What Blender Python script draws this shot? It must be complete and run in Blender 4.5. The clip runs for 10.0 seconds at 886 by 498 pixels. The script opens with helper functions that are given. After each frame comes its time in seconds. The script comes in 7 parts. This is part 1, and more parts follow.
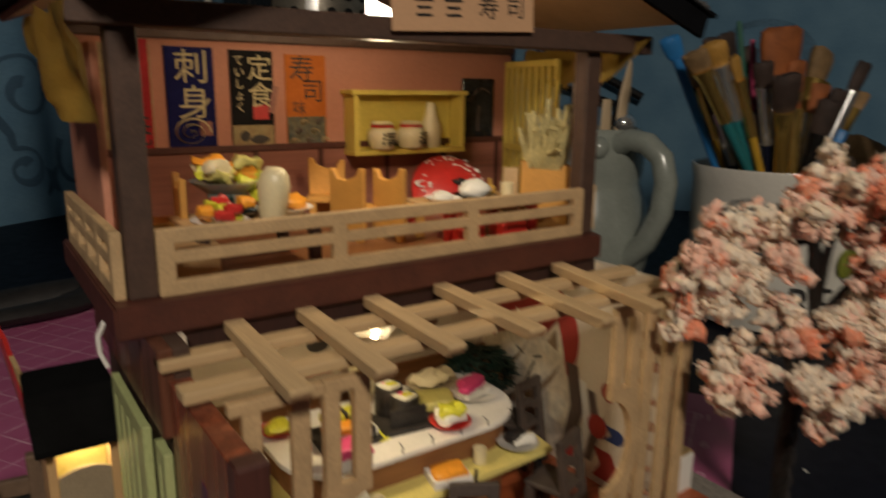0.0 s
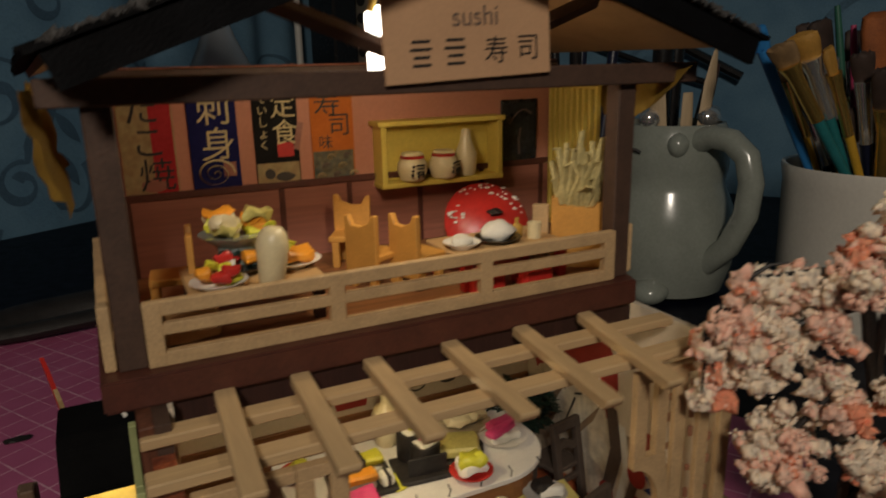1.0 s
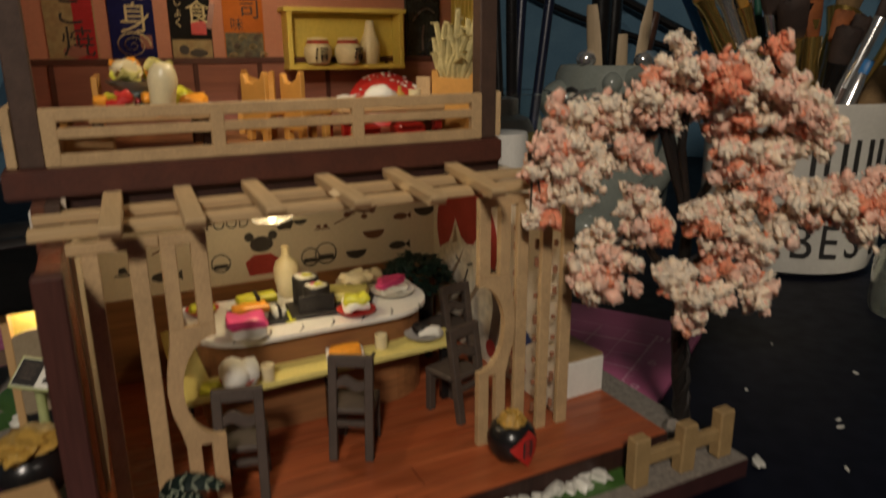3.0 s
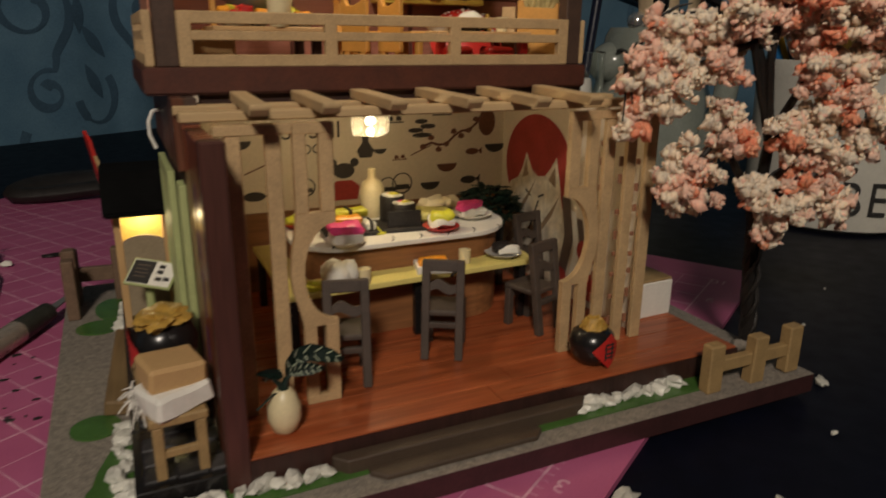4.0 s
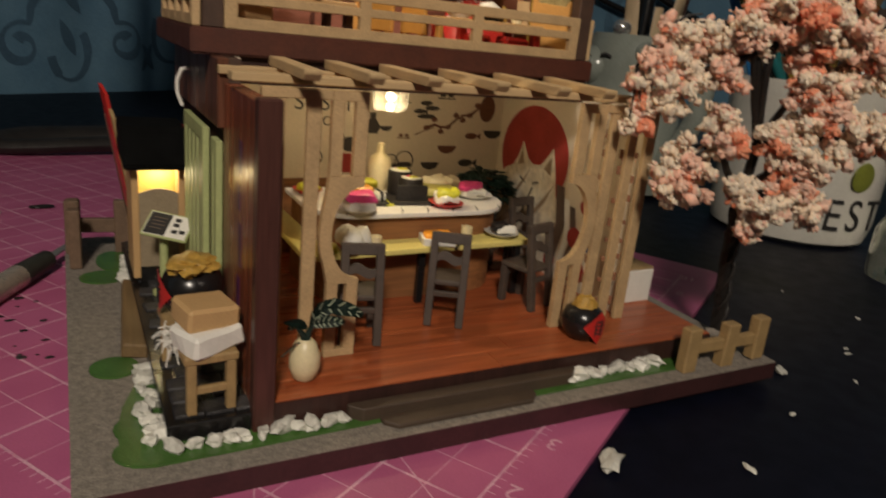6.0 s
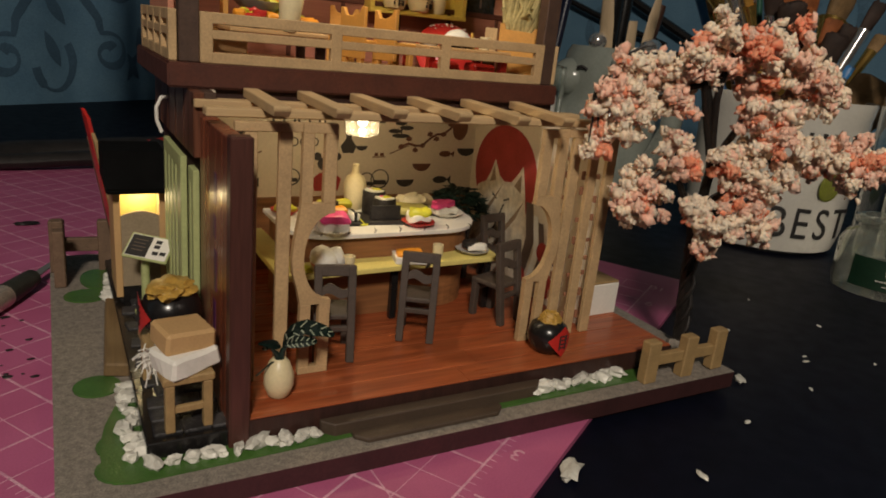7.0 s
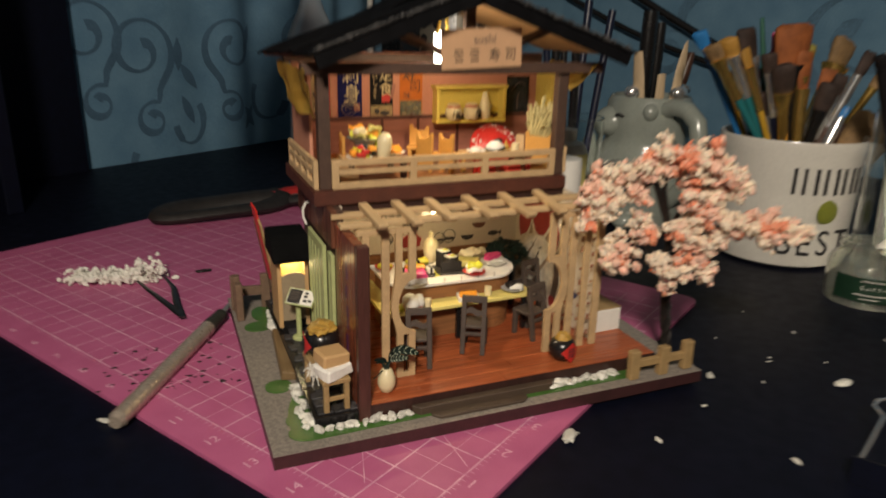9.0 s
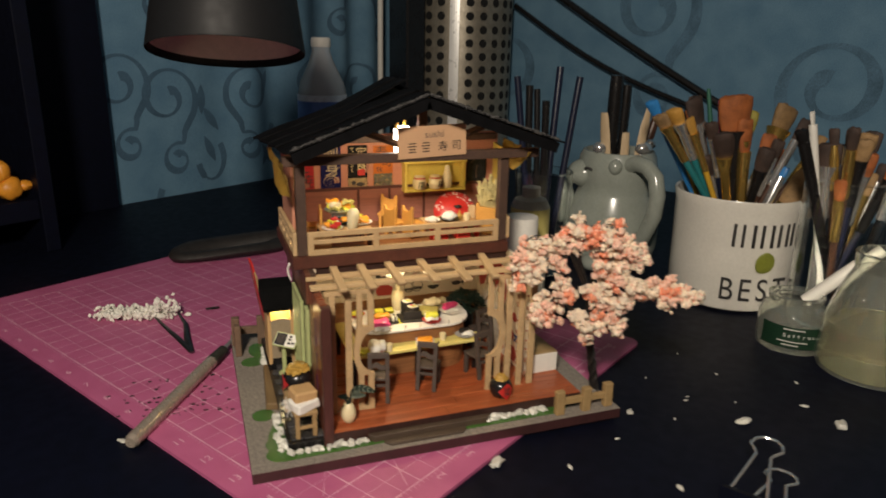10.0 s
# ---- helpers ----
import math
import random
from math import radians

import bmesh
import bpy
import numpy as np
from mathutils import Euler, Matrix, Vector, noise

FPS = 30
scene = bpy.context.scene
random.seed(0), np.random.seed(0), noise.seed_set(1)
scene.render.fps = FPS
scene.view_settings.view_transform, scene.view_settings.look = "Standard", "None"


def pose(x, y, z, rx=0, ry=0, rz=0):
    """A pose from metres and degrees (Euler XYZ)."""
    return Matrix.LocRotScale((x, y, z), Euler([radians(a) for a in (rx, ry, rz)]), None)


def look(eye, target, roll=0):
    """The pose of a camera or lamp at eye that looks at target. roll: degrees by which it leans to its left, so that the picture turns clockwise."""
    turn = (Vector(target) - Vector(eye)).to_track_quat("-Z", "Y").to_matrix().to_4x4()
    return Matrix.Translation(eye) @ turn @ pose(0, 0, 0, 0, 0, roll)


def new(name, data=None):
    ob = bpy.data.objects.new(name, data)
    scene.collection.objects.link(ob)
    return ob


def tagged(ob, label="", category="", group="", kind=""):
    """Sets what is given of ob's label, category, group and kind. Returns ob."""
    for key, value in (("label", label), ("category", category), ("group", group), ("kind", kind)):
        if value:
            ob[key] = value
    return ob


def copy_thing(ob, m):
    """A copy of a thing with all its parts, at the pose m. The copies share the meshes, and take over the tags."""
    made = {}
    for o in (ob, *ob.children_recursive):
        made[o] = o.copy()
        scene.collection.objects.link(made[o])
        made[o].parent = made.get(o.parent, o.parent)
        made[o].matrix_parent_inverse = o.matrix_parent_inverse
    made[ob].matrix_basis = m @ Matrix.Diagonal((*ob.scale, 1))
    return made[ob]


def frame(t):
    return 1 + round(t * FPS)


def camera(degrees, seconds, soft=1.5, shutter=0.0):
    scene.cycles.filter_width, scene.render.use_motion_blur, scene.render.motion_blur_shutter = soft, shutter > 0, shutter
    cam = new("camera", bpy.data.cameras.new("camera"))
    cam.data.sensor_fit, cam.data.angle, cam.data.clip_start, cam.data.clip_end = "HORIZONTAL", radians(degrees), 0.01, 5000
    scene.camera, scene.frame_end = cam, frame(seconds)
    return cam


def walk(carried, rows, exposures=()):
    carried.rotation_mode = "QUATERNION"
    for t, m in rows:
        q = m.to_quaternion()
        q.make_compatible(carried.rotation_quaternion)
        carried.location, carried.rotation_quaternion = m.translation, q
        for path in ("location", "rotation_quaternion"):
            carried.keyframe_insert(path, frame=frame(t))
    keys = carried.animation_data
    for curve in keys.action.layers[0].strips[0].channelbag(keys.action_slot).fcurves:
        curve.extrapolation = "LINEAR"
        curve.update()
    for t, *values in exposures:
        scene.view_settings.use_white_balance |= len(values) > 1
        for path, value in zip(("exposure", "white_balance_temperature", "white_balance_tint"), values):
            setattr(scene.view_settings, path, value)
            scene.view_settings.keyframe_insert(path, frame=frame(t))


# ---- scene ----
# Lengths in the scene are written in centimetres; U turns them into metres.
U = 0.01
cam = camera(65.18, 10.0, soft=1.8, shutter=0.8)
PATH = [
    (0, (1.229, -7.541, 13.708), (12.349, 8.466, 9.222), 0.64),
    (0.5, (1.830, -6.521, 14.559), (11.702, 10.267, 10.008), 0.61),
    (1, (3.758, -7.587, 15.408), (12.290, 9.726, 10.166), -1.20),
    (1.5, (4.607, -8.577, 16.124), (12.784, 8.982, 11.139), -1.86),
    (2, (4.847, -9.526, 15.077), (13.042, 8.083, 10.308), -2.40),
    (2.5, (5.369, -10.220, 13.707), (14.016, 7.142, 8.826), -0.94),
    (3, (5.124, -12.029, 12.260), (13.762, 5.143, 6.734), -0.31),
    (3.2, (4.915, -12.378, 11.681), (13.273, 4.934, 6.164), -0.04),
    (4.3, (2.042, -13.038, 10.401), (10.184, 4.242, 4.474), 0.72),
    (4.5, (2.084, -13.358, 10.442), (10.306, 3.908, 4.588), 1.07),
    (5, (0.548, -13.306, 10.539), (8.535, 4.171, 4.993), 1.90),
    (5.5, (-0.229, -13.437, 10.348), (7.910, 4.023, 4.972), 2.98),
    (6, (0.344, -13.220, 10.209), (9.710, 3.401, 4.209), 6.03),
    (6.2, (0.449, -13.605, 11.179), (9.837, 2.920, 4.952), 5.48),
    (7.5, (0.477, -14.199, 11.077), (10.198, 2.306, 5.325), 5.98),
    (8, (0.381, -14.305, 11.252), (9.941, 2.317, 5.565), 5.36),
    (8.5, (-0.585, -16.986, 12.749), (7.857, 0.348, 7.431), 3.73),
    (9, (-2.904, -23.978, 17.034), (4.351, -6.416, 10.795), 1.29),
    (9.5, (-3.580, -28.430, 19.913), (3.607, -10.567, 14.503), 1.32),
    (10, (-1.499, -30.790, 21.587), (5.078, -12.845, 15.695), 1.27),
]
walk(cam, [(t, look(Vector(eye) * U, Vector(target) * U, roll)) for t, eye, target, roll in PATH],
     [(0, -0.75), (0.5, -1.0), (1, -1.12), (1.5, -0.95), (2, -0.78), (3, -0.85), (4.5, -0.68), (5.5, -0.5), (6, -0.55), (7.5, -0.55), (8, -0.4), (8.5, -0.05), (9.5, 0.05), (10, 0.1)])

# ---- world and lamps ----
world = bpy.data.worlds.new("world")
scene.world = world
world.use_nodes = True
world.node_tree.nodes["Background"].inputs[0].default_value = (0.8, 0.85, 1.0, 1)
world.node_tree.nodes["Background"].inputs[1].default_value = 0.001


def lamp(name, kind, at, watts, colour, size=0.1, target=None):
    data = bpy.data.lights.new(name, kind)
    data.energy, data.color = watts, colour
    ob = new(name, data)
    if kind == "AREA":
        data.shape, data.size = "DISK", size * U
        ob.matrix_world = look(Vector(at) * U, Vector(target) * U)
    else:
        data.shadow_soft_size = size * U
        ob.location = Vector(at) * U
    return ob


WARM = (1.0, 0.79, 0.45)
lamp("pendant_bulb", "POINT", (9.4, 7.2, 7.74), 0.046, WARM, 0.12)
lamp("roof_bulb", "POINT", (9.85, 7.6, 14.72), 0.066, (1.0, 0.775, 0.47), 0.3)
lamp("booth_bulb", "POINT", (2.9, 10.72, 4.86), 0.011, (1.0, 0.78, 0.42), 0.15)
# the room's lamp, above and before the house, to the left
lamp("room_light", "POINT", (-18, -50, 50), 22.0, (1.0, 0.88, 0.74), 5)
scene.view_settings.exposure = 0.0

# ---- mesh tools ----
ROOM_TURN = 31.7
ROOM = pose(0, 0, 0, 0, 0, ROOM_TURN)


def room(x, y, z=0.0):
    """A point given along the desk's edges, in the world's centimetres."""
    return ROOM @ Vector((x, y, z))


def box(bm, x0, x1, y0, y1, z0, z1, bev=0.02, m=None):
    mid = Matrix.Translation(((x0 + x1) / 2, (y0 + y1) / 2, (z0 + z1) / 2))
    size = Matrix.Diagonal((abs(x1 - x0), abs(y1 - y0), abs(z1 - z0), 1))
    verts = bmesh.ops.create_cube(bm, size=1, matrix=mid @ size)["verts"]
    if bev:
        edges = list({e for v in verts for e in v.link_edges})
        out = bmesh.ops.bevel(bm, geom=edges, offset=bev, segments=1, affect="EDGES", profile=0.5)
        verts = list({v for f in out["faces"] for v in f.verts} | {v for v in verts if v.is_valid})
    if m is not None:
        bmesh.ops.transform(bm, matrix=m, verts=verts)
    return verts


def rod(bm, p0, p1, r0, r1=None, seg=12):
    p0, p1 = Vector(p0), Vector(p1)
    r1 = r0 if r1 is None else r1
    turn = (p1 - p0).to_track_quat("Z", "Y").to_matrix().to_4x4()
    m = Matrix.Translation((p0 + p1) / 2) @ turn
    return bmesh.ops.create_cone(bm, cap_ends=True, segments=seg, radius1=r0, radius2=r1, depth=(p1 - p0).length, matrix=m)["verts"]


def lathe(bm, profile, seg=24, at=(0, 0, 0), sx=1.0, sy=1.0, close=True):
    rings = []
    for r, z in profile:
        ring = [bm.verts.new((at[0] + sx * r * math.cos(2 * math.pi * k / seg), at[1] + sy * r * math.sin(2 * math.pi * k / seg), at[2] + z)) for k in range(seg)]
        rings.append(ring)
    for a, b in zip(rings, rings[1:]):
        for k in range(seg):
            bm.faces.new((a[k], a[(k + 1) % seg], b[(k + 1) % seg], b[k]))
    if close:
        bm.faces.new(list(reversed(rings[0])))
        bm.faces.new(rings[-1])
    return [v for ring in rings for v in ring]


def prism(bm, outline, depth, m=None):
    """An outline in x and y, raised by depth along z, then moved by m."""
    low = [bm.verts.new((x, y, 0)) for x, y in outline]
    high = [bm.verts.new((x, y, depth)) for x, y in outline]
    n = len(low)
    bm.faces.new(list(reversed(low)))
    bm.faces.new(high)
    for k in range(n):
        bm.faces.new((low[k], low[(k + 1) % n], high[(k + 1) % n], high[k]))
    if m is not None:
        bmesh.ops.transform(bm, matrix=m, verts=low + high)
    return low + high


def tube(bm, points, radius, seg=8, closed=False, flat=1.0, side=None):
    pts = [Vector(p) for p in points]
    n = len(pts)
    rings = []
    for k, p in enumerate(pts):
        a = pts[(k - 1) % n] if closed or k else p
        b = pts[(k + 1) % n] if closed or k < n - 1 else p
        way = (b - a).normalized()
        if side is None:
            side = way.orthogonal().normalized() if abs(way.z) > 0.9 else way.cross(Vector((0, 0, 1))).normalized()
        side = (side - way * side.dot(way)).normalized()
        up = way.cross(side)
        r = radius[k] if isinstance(radius, (list, tuple)) else radius
        rings.append([bm.verts.new(p + r * (math.cos(2 * math.pi * j / seg) * side + flat * math.sin(2 * math.pi * j / seg) * up)) for j in range(seg)])
    pairs = list(zip(rings, rings[1:])) + ([(rings[-1], rings[0])] if closed else [])
    for a, b in pairs:
        for j in range(seg):
            bm.faces.new((a[j], a[(j + 1) % seg], b[(j + 1) % seg], b[j]))
    if not closed:
        bm.faces.new(list(reversed(rings[0])))
        bm.faces.new(rings[-1])


def blob(bm, c, r, sub=2, rough=0.15, seed=0, squash=(1, 1, 1), freq=1.0):
    verts = bmesh.ops.create_icosphere(bm, subdivisions=sub, radius=1.0)["verts"]
    off = Vector((seed * 3.7, seed * 1.3, seed * 7.1))
    for v in verts:
        k = 1 + rough * noise.noise(v.co * freq * 1.7 + off) * 2
        v.co = Vector((v.co.x * squash[0], v.co.y * squash[1], v.co.z * squash[2])) * r * k + Vector(c)
    return verts


def thing(name, at=(0, 0, 0), turn=0.0, label="", category="", group="", kind="", m=None):
    ob = new(name)
    ob.empty_display_size = 0.01
    where = m if m is not None else pose(at[0], at[1], at[2], 0, 0, turn)
    where = where.copy()
    where.translation = where.translation * U
    ob.matrix_basis = where
    return tagged(ob, label, category, group, kind)


def part(name, bm, material, parent=None, label="", smooth=False, kind="", category="", at=None):
    """Links a bmesh, in centimetres, as one mesh under a thing or a part."""
    bmesh.ops.recalc_face_normals(bm, faces=bm.faces[:])
    bmesh.ops.scale(bm, vec=(U, U, U), verts=bm.verts[:])
    mesh = bpy.data.meshes.new(name)
    bm.to_mesh(mesh)
    bm.free()
    if smooth:
        for p in mesh.polygons:
            p.use_smooth = True
        mesh.set_sharp_from_angle(angle=radians(40))
    for each in material if isinstance(material, (list, tuple)) else (material,):
        mesh.materials.append(each)
    ob = new(name, mesh)
    ob.parent = parent
    if at is not None:
        ob.matrix_basis = pose(at[0] * U, at[1] * U, at[2] * U)
    return tagged(ob, label, category, "", kind)


def share(ob, name, m, parent):
    """Another piece on the same mesh, at m in centimetres."""
    twin = new(name, ob.data)
    twin.parent = parent
    where = m.copy()
    where.translation = where.translation * U
    twin.matrix_basis = where
    return twin


def plate(name, parent, material, *size, bev=0.02, label="", m=None):
    bm = bmesh.new()
    box(bm, *size, bev=bev, m=m)
    return part(name, bm, material, parent, label)


def words(name, text, size, material, parent, m, label="", wide=1.0, depth=0.004):
    """Lettering as a thin mesh; m places its lower left corner."""
    curve = bpy.data.curves.new(name, "FONT")
    curve.body, curve.size, curve.extrude = text, size * U, depth * U
    tmp = new(name + "_tmp", curve)
    bpy.context.view_layer.update()
    mesh = bpy.data.meshes.new_from_object(tmp.evaluated_get(bpy.context.evaluated_depsgraph_get()))
    bpy.data.objects.remove(tmp)
    bpy.data.curves.remove(curve)
    mesh.materials.clear()
    mesh.materials.append(material)
    mesh.name = name
    ob = new(name, mesh)
    ob.parent = parent
    where = m.copy()
    where.translation = where.translation * U
    ob.matrix_basis = where @ Matrix.Diagonal((wide, 1, 1, 1))
    return tagged(ob, label)


# ---- materials ----
def mat(name, colour, rough=0.6, metal=0.0, vary=0.12, grain=900.0, stain=120.0, bump=0.15, second=None, spec=0.5, axis=None, coat=0.0, sss=0.0, rand=0.0):
    """A surface with grain and stains of real size. second: the colour of the stains; axis: the way that wood grain runs."""
    m = bpy.data.materials.new(name)
    m.use_nodes = True
    nt = m.node_tree
    bsdf = nt.nodes["Principled BSDF"]
    link = nt.links.new
    co = nt.nodes.new("ShaderNodeTexCoord")
    mp = nt.nodes.new("ShaderNodeMapping")
    link(co.outputs["Object"], mp.inputs["Vector"])
    if axis is not None:
        s = [1.0, 1.0, 1.0]
        s[axis] = 0.06
        mp.inputs["Scale"].default_value = s
    fine, broad = nt.nodes.new("ShaderNodeTexNoise"), nt.nodes.new("ShaderNodeTexNoise")
    fine.inputs["Scale"].default_value, fine.inputs["Detail"].default_value = grain, 4
    broad.inputs["Scale"].default_value, broad.inputs["Detail"].default_value = stain, 3
    link(mp.outputs[0], fine.inputs["Vector"])
    link(mp.outputs[0], broad.inputs["Vector"])
    ramp = nt.nodes.new("ShaderNodeMapRange")
    ramp.inputs["From Min"].default_value, ramp.inputs["From Max"].default_value = 0.35, 0.68
    link(broad.outputs["Fac"], ramp.inputs["Value"])
    mix = nt.nodes.new("ShaderNodeMix")
    mix.data_type = "RGBA"
    mix.inputs["A"].default_value = (*colour, 1)
    mix.inputs["B"].default_value = (*(second or [c * (1 - vary * 1.6) for c in colour]), 1)
    link(ramp.outputs[0], mix.inputs["Factor"])
    hsv = nt.nodes.new("ShaderNodeHueSaturation")
    link(mix.outputs["Result"], hsv.inputs["Color"])
    val = nt.nodes.new("ShaderNodeMapRange")
    val.inputs["From Min"].default_value, val.inputs["From Max"].default_value = 0.3, 0.7
    val.inputs["To Min"].default_value, val.inputs["To Max"].default_value = 1 - vary, 1 + vary
    link(fine.outputs["Fac"], val.inputs["Value"])
    last = val.outputs[0]
    if rand:
        info, spread, mul = nt.nodes.new("ShaderNodeObjectInfo"), nt.nodes.new("ShaderNodeMapRange"), nt.nodes.new("ShaderNodeMath")
        spread.inputs["To Min"].default_value, spread.inputs["To Max"].default_value = 1 - rand, 1 + rand
        mul.operation = "MULTIPLY"
        link(info.outputs["Random"], spread.inputs["Value"])
        link(spread.outputs[0], mul.inputs[0])
        link(last, mul.inputs[1])
        last = mul.outputs[0]
    link(last, hsv.inputs["Value"])
    link(hsv.outputs[0], bsdf.inputs["Base Color"])
    rr = nt.nodes.new("ShaderNodeMapRange")
    rr.inputs["To Min"].default_value, rr.inputs["To Max"].default_value = max(0.02, rough - 0.1), min(1, rough + 0.1)
    link(broad.outputs["Fac"], rr.inputs["Value"])
    link(rr.outputs[0], bsdf.inputs["Roughness"])
    bsdf.inputs["Metallic"].default_value = metal
    bsdf.inputs["Specular IOR Level"].default_value = spec
    bsdf.inputs["Coat Weight"].default_value = coat
    bsdf.inputs["Coat Roughness"].default_value = 0.15
    if sss:
        bsdf.inputs["Subsurface Weight"].default_value = sss
        bsdf.inputs["Subsurface Radius"].default_value = (0.001, 0.00092, 0.00088)
        bsdf.inputs["Subsurface Scale"].default_value = 0.8
    if bump:
        bp = nt.nodes.new("ShaderNodeBump")
        bp.inputs["Strength"].default_value, bp.inputs["Distance"].default_value = bump, 0.0006
        link(fine.outputs["Fac"], bp.inputs["Height"])
        link(bp.outputs[0], bsdf.inputs["Normal"])
    return m


def glow(name, colour, strength):
    m = bpy.data.materials.new(name)
    m.use_nodes = True
    bsdf = m.node_tree.nodes["Principled BSDF"]
    bsdf.inputs["Base Color"].default_value = (0.8, 0.75, 0.6, 1)
    bsdf.inputs["Emission Color"].default_value = (*colour, 1)
    bsdf.inputs["Emission Strength"].default_value = strength
    return m


# The last argument mixes in matte colour, which brightens see-through material.
def clear(name, colour=(1, 1, 1), rough=0.03, ior=1.45, dust=0.0):
    m = bpy.data.materials.new(name)
    m.use_nodes = True
    bsdf = m.node_tree.nodes["Principled BSDF"]
    bsdf.inputs["Base Color"].default_value = (*colour, 1)
    bsdf.inputs["Transmission Weight"].default_value = 1.0 - dust
    bsdf.inputs["Roughness"].default_value = rough
    bsdf.inputs["IOR"].default_value = ior
    return m


BLACK_TABLE = mat("black_laminate", (0.0032, 0.0042, 0.0115), 0.5, vary=0.2, grain=2500, bump=0.06, spec=0.15)
WALLCLOTH = mat("teal_cloth", (0.135, 0.262, 0.37), 0.85, vary=0.12, grain=600, stain=25, bump=0.3, second=(0.10, 0.21, 0.315))
FAINT = mat("faded_teal_print", (0.10, 0.20, 0.295), 0.85, vary=0.2, grain=600, stain=30, bump=0.2)
SCROLL = mat("dark_teal_print", (0.068, 0.14, 0.215), 0.85, vary=0.15, grain=600, stain=15, bump=0.2)
DARKWALL = mat("dim_wall", (0.10, 0.10, 0.11), 0.9, vary=0.1, grain=300, stain=6)
CEIL = mat("ceiling_paint", (0.30, 0.28, 0.26), 0.9, vary=0.06, grain=300, stain=5)
FLOORM = mat("dark_carpet", (0.06, 0.05, 0.05), 0.95, vary=0.2, grain=500, stain=10)
PINKMAT = mat("pink_cutting_mat", (0.50, 0.125, 0.255), 0.5, vary=0.07, grain=1800, stain=40, bump=0.12, second=(0.44, 0.10, 0.215))
MATLINE = mat("pale_print", (0.74, 0.42, 0.52), 0.5, vary=0.2, grain=1500, stain=150, bump=0, second=(0.56, 0.22, 0.34))
TAN = mat("tan_card_wood", (0.51, 0.345, 0.175), 0.7, vary=0.12, grain=1500, stain=150, bump=0.12)
TANX = mat("tan_wood_x", (0.52, 0.36, 0.185), 0.7, vary=0.07, grain=1800, stain=400, bump=0.08, axis=0, rand=0.06)
TANY = mat("tan_wood_y", (0.52, 0.36, 0.185), 0.7, vary=0.07, grain=1800, stain=400, bump=0.08, axis=1, rand=0.06)
DARKWOOD = mat("dark_stained_wood", (0.040, 0.016, 0.012), 0.5, vary=0.2, grain=1200, stain=200, bump=0.2, axis=2)
MAROONWOOD = mat("maroon_stained_wood", (0.075, 0.027, 0.020), 0.45, vary=0.2, grain=1200, stain=200, bump=0.15, axis=2)
BEAM = mat("grey_brown_paint", (0.070, 0.037, 0.024), 0.65, vary=0.15, grain=1500, stain=200, bump=0.15)
REDWOOD = mat("red_brown_wood_paper", (0.31, 0.085, 0.038), 0.28, vary=0.3, grain=900, stain=250, bump=0.05, axis=2, second=(0.12, 0.032, 0.018))
SIDEBOARD = mat("red_brown_boards", (0.13, 0.048, 0.026), 0.4, vary=0.3, grain=900, stain=200, bump=0.1, axis=2, rand=0.15)
DULLTAN = mat("dull_tan_paper", (0.30, 0.235, 0.15), 0.7, vary=0.1, grain=1200, stain=120)
PURPLEP = mat("faded_purple_print", (0.11, 0.025, 0.10), 0.4, vary=0.3, bump=0)
FASCIA = mat("maroon_paint", (0.088, 0.026, 0.016), 0.5, vary=0.15, grain=1500, stain=150, bump=0.1)
DECKM = mat("red_deck_planks", (0.37, 0.100, 0.036), 0.30, vary=0.28, grain=700, stain=260, bump=0.05, axis=0, second=(0.26, 0.056, 0.018), rand=0.12)
SALMON = mat("salmon_wall_paper", (0.50, 0.215, 0.135), 0.75, vary=0.05, grain=900, stain=60, bump=0.04)
ROSEWOOD = mat("rose_brown_dado", (0.33, 0.13, 0.09), 0.4, vary=0.15, grain=900, stain=80, bump=0.05, axis=0)
ROOFM = mat("black_roof_paper", (0.0042, 0.0042, 0.005), 0.7, vary=0.3, grain=1500, stain=120, bump=0.35, spec=0.08)
CORRUG = mat("torn_card_edge", (0.06, 0.057, 0.055), 0.8, vary=0.4, grain=2000, stain=400, bump=0.6)
UNDERROOF = mat("tan_ceiling_card", (0.33, 0.20, 0.09), 0.7, vary=0.08, grain=900, stain=80)
PAPERSIGN = mat("kraft_sign_paper", (0.52, 0.31, 0.17), 0.75, vary=0.05, grain=1500, stain=80, bump=0.05)
INK = mat("black_ink", (0.018, 0.016, 0.015), 0.6, vary=0.1, bump=0)
GREYINK = mat("grey_ink", (0.13, 0.09, 0.07), 0.6, vary=0.1, bump=0)
GRAVEL = mat("grey_gravel_paper", (0.27, 0.235, 0.195), 0.8, vary=0.35, grain=2600, stain=500, bump=0.35, second=(0.18, 0.155, 0.13))
BASEEDGE = mat("dark_brown_edge", (0.05, 0.018, 0.018), 0.5, vary=0.15, bump=0.1)
GRASS = mat("green_grass_card", (0.065, 0.15, 0.032), 0.2, vary=0.12, grain=1800, stain=120, bump=0.25, second=(0.05, 0.115, 0.025))
SLATE = mat("slate_tile", (0.046, 0.043, 0.045), 0.5, vary=0.35, grain=1500, stain=300, bump=0.5, rand=0.35)
STEPM = mat("grey_brown_step", (0.070, 0.046, 0.030), 0.6, vary=0.1, grain=1500, stain=100, bump=0.15)
WHITESTONE = mat("white_pebble", (0.72, 0.70, 0.62), 0.35, vary=0.12, grain=900, stain=250, bump=0.3, rand=0.15)
FENCEM = mat("ochre_fence_wood", (0.36, 0.235, 0.10), 0.65, vary=0.12, grain=1500, stain=200, bump=0.15)
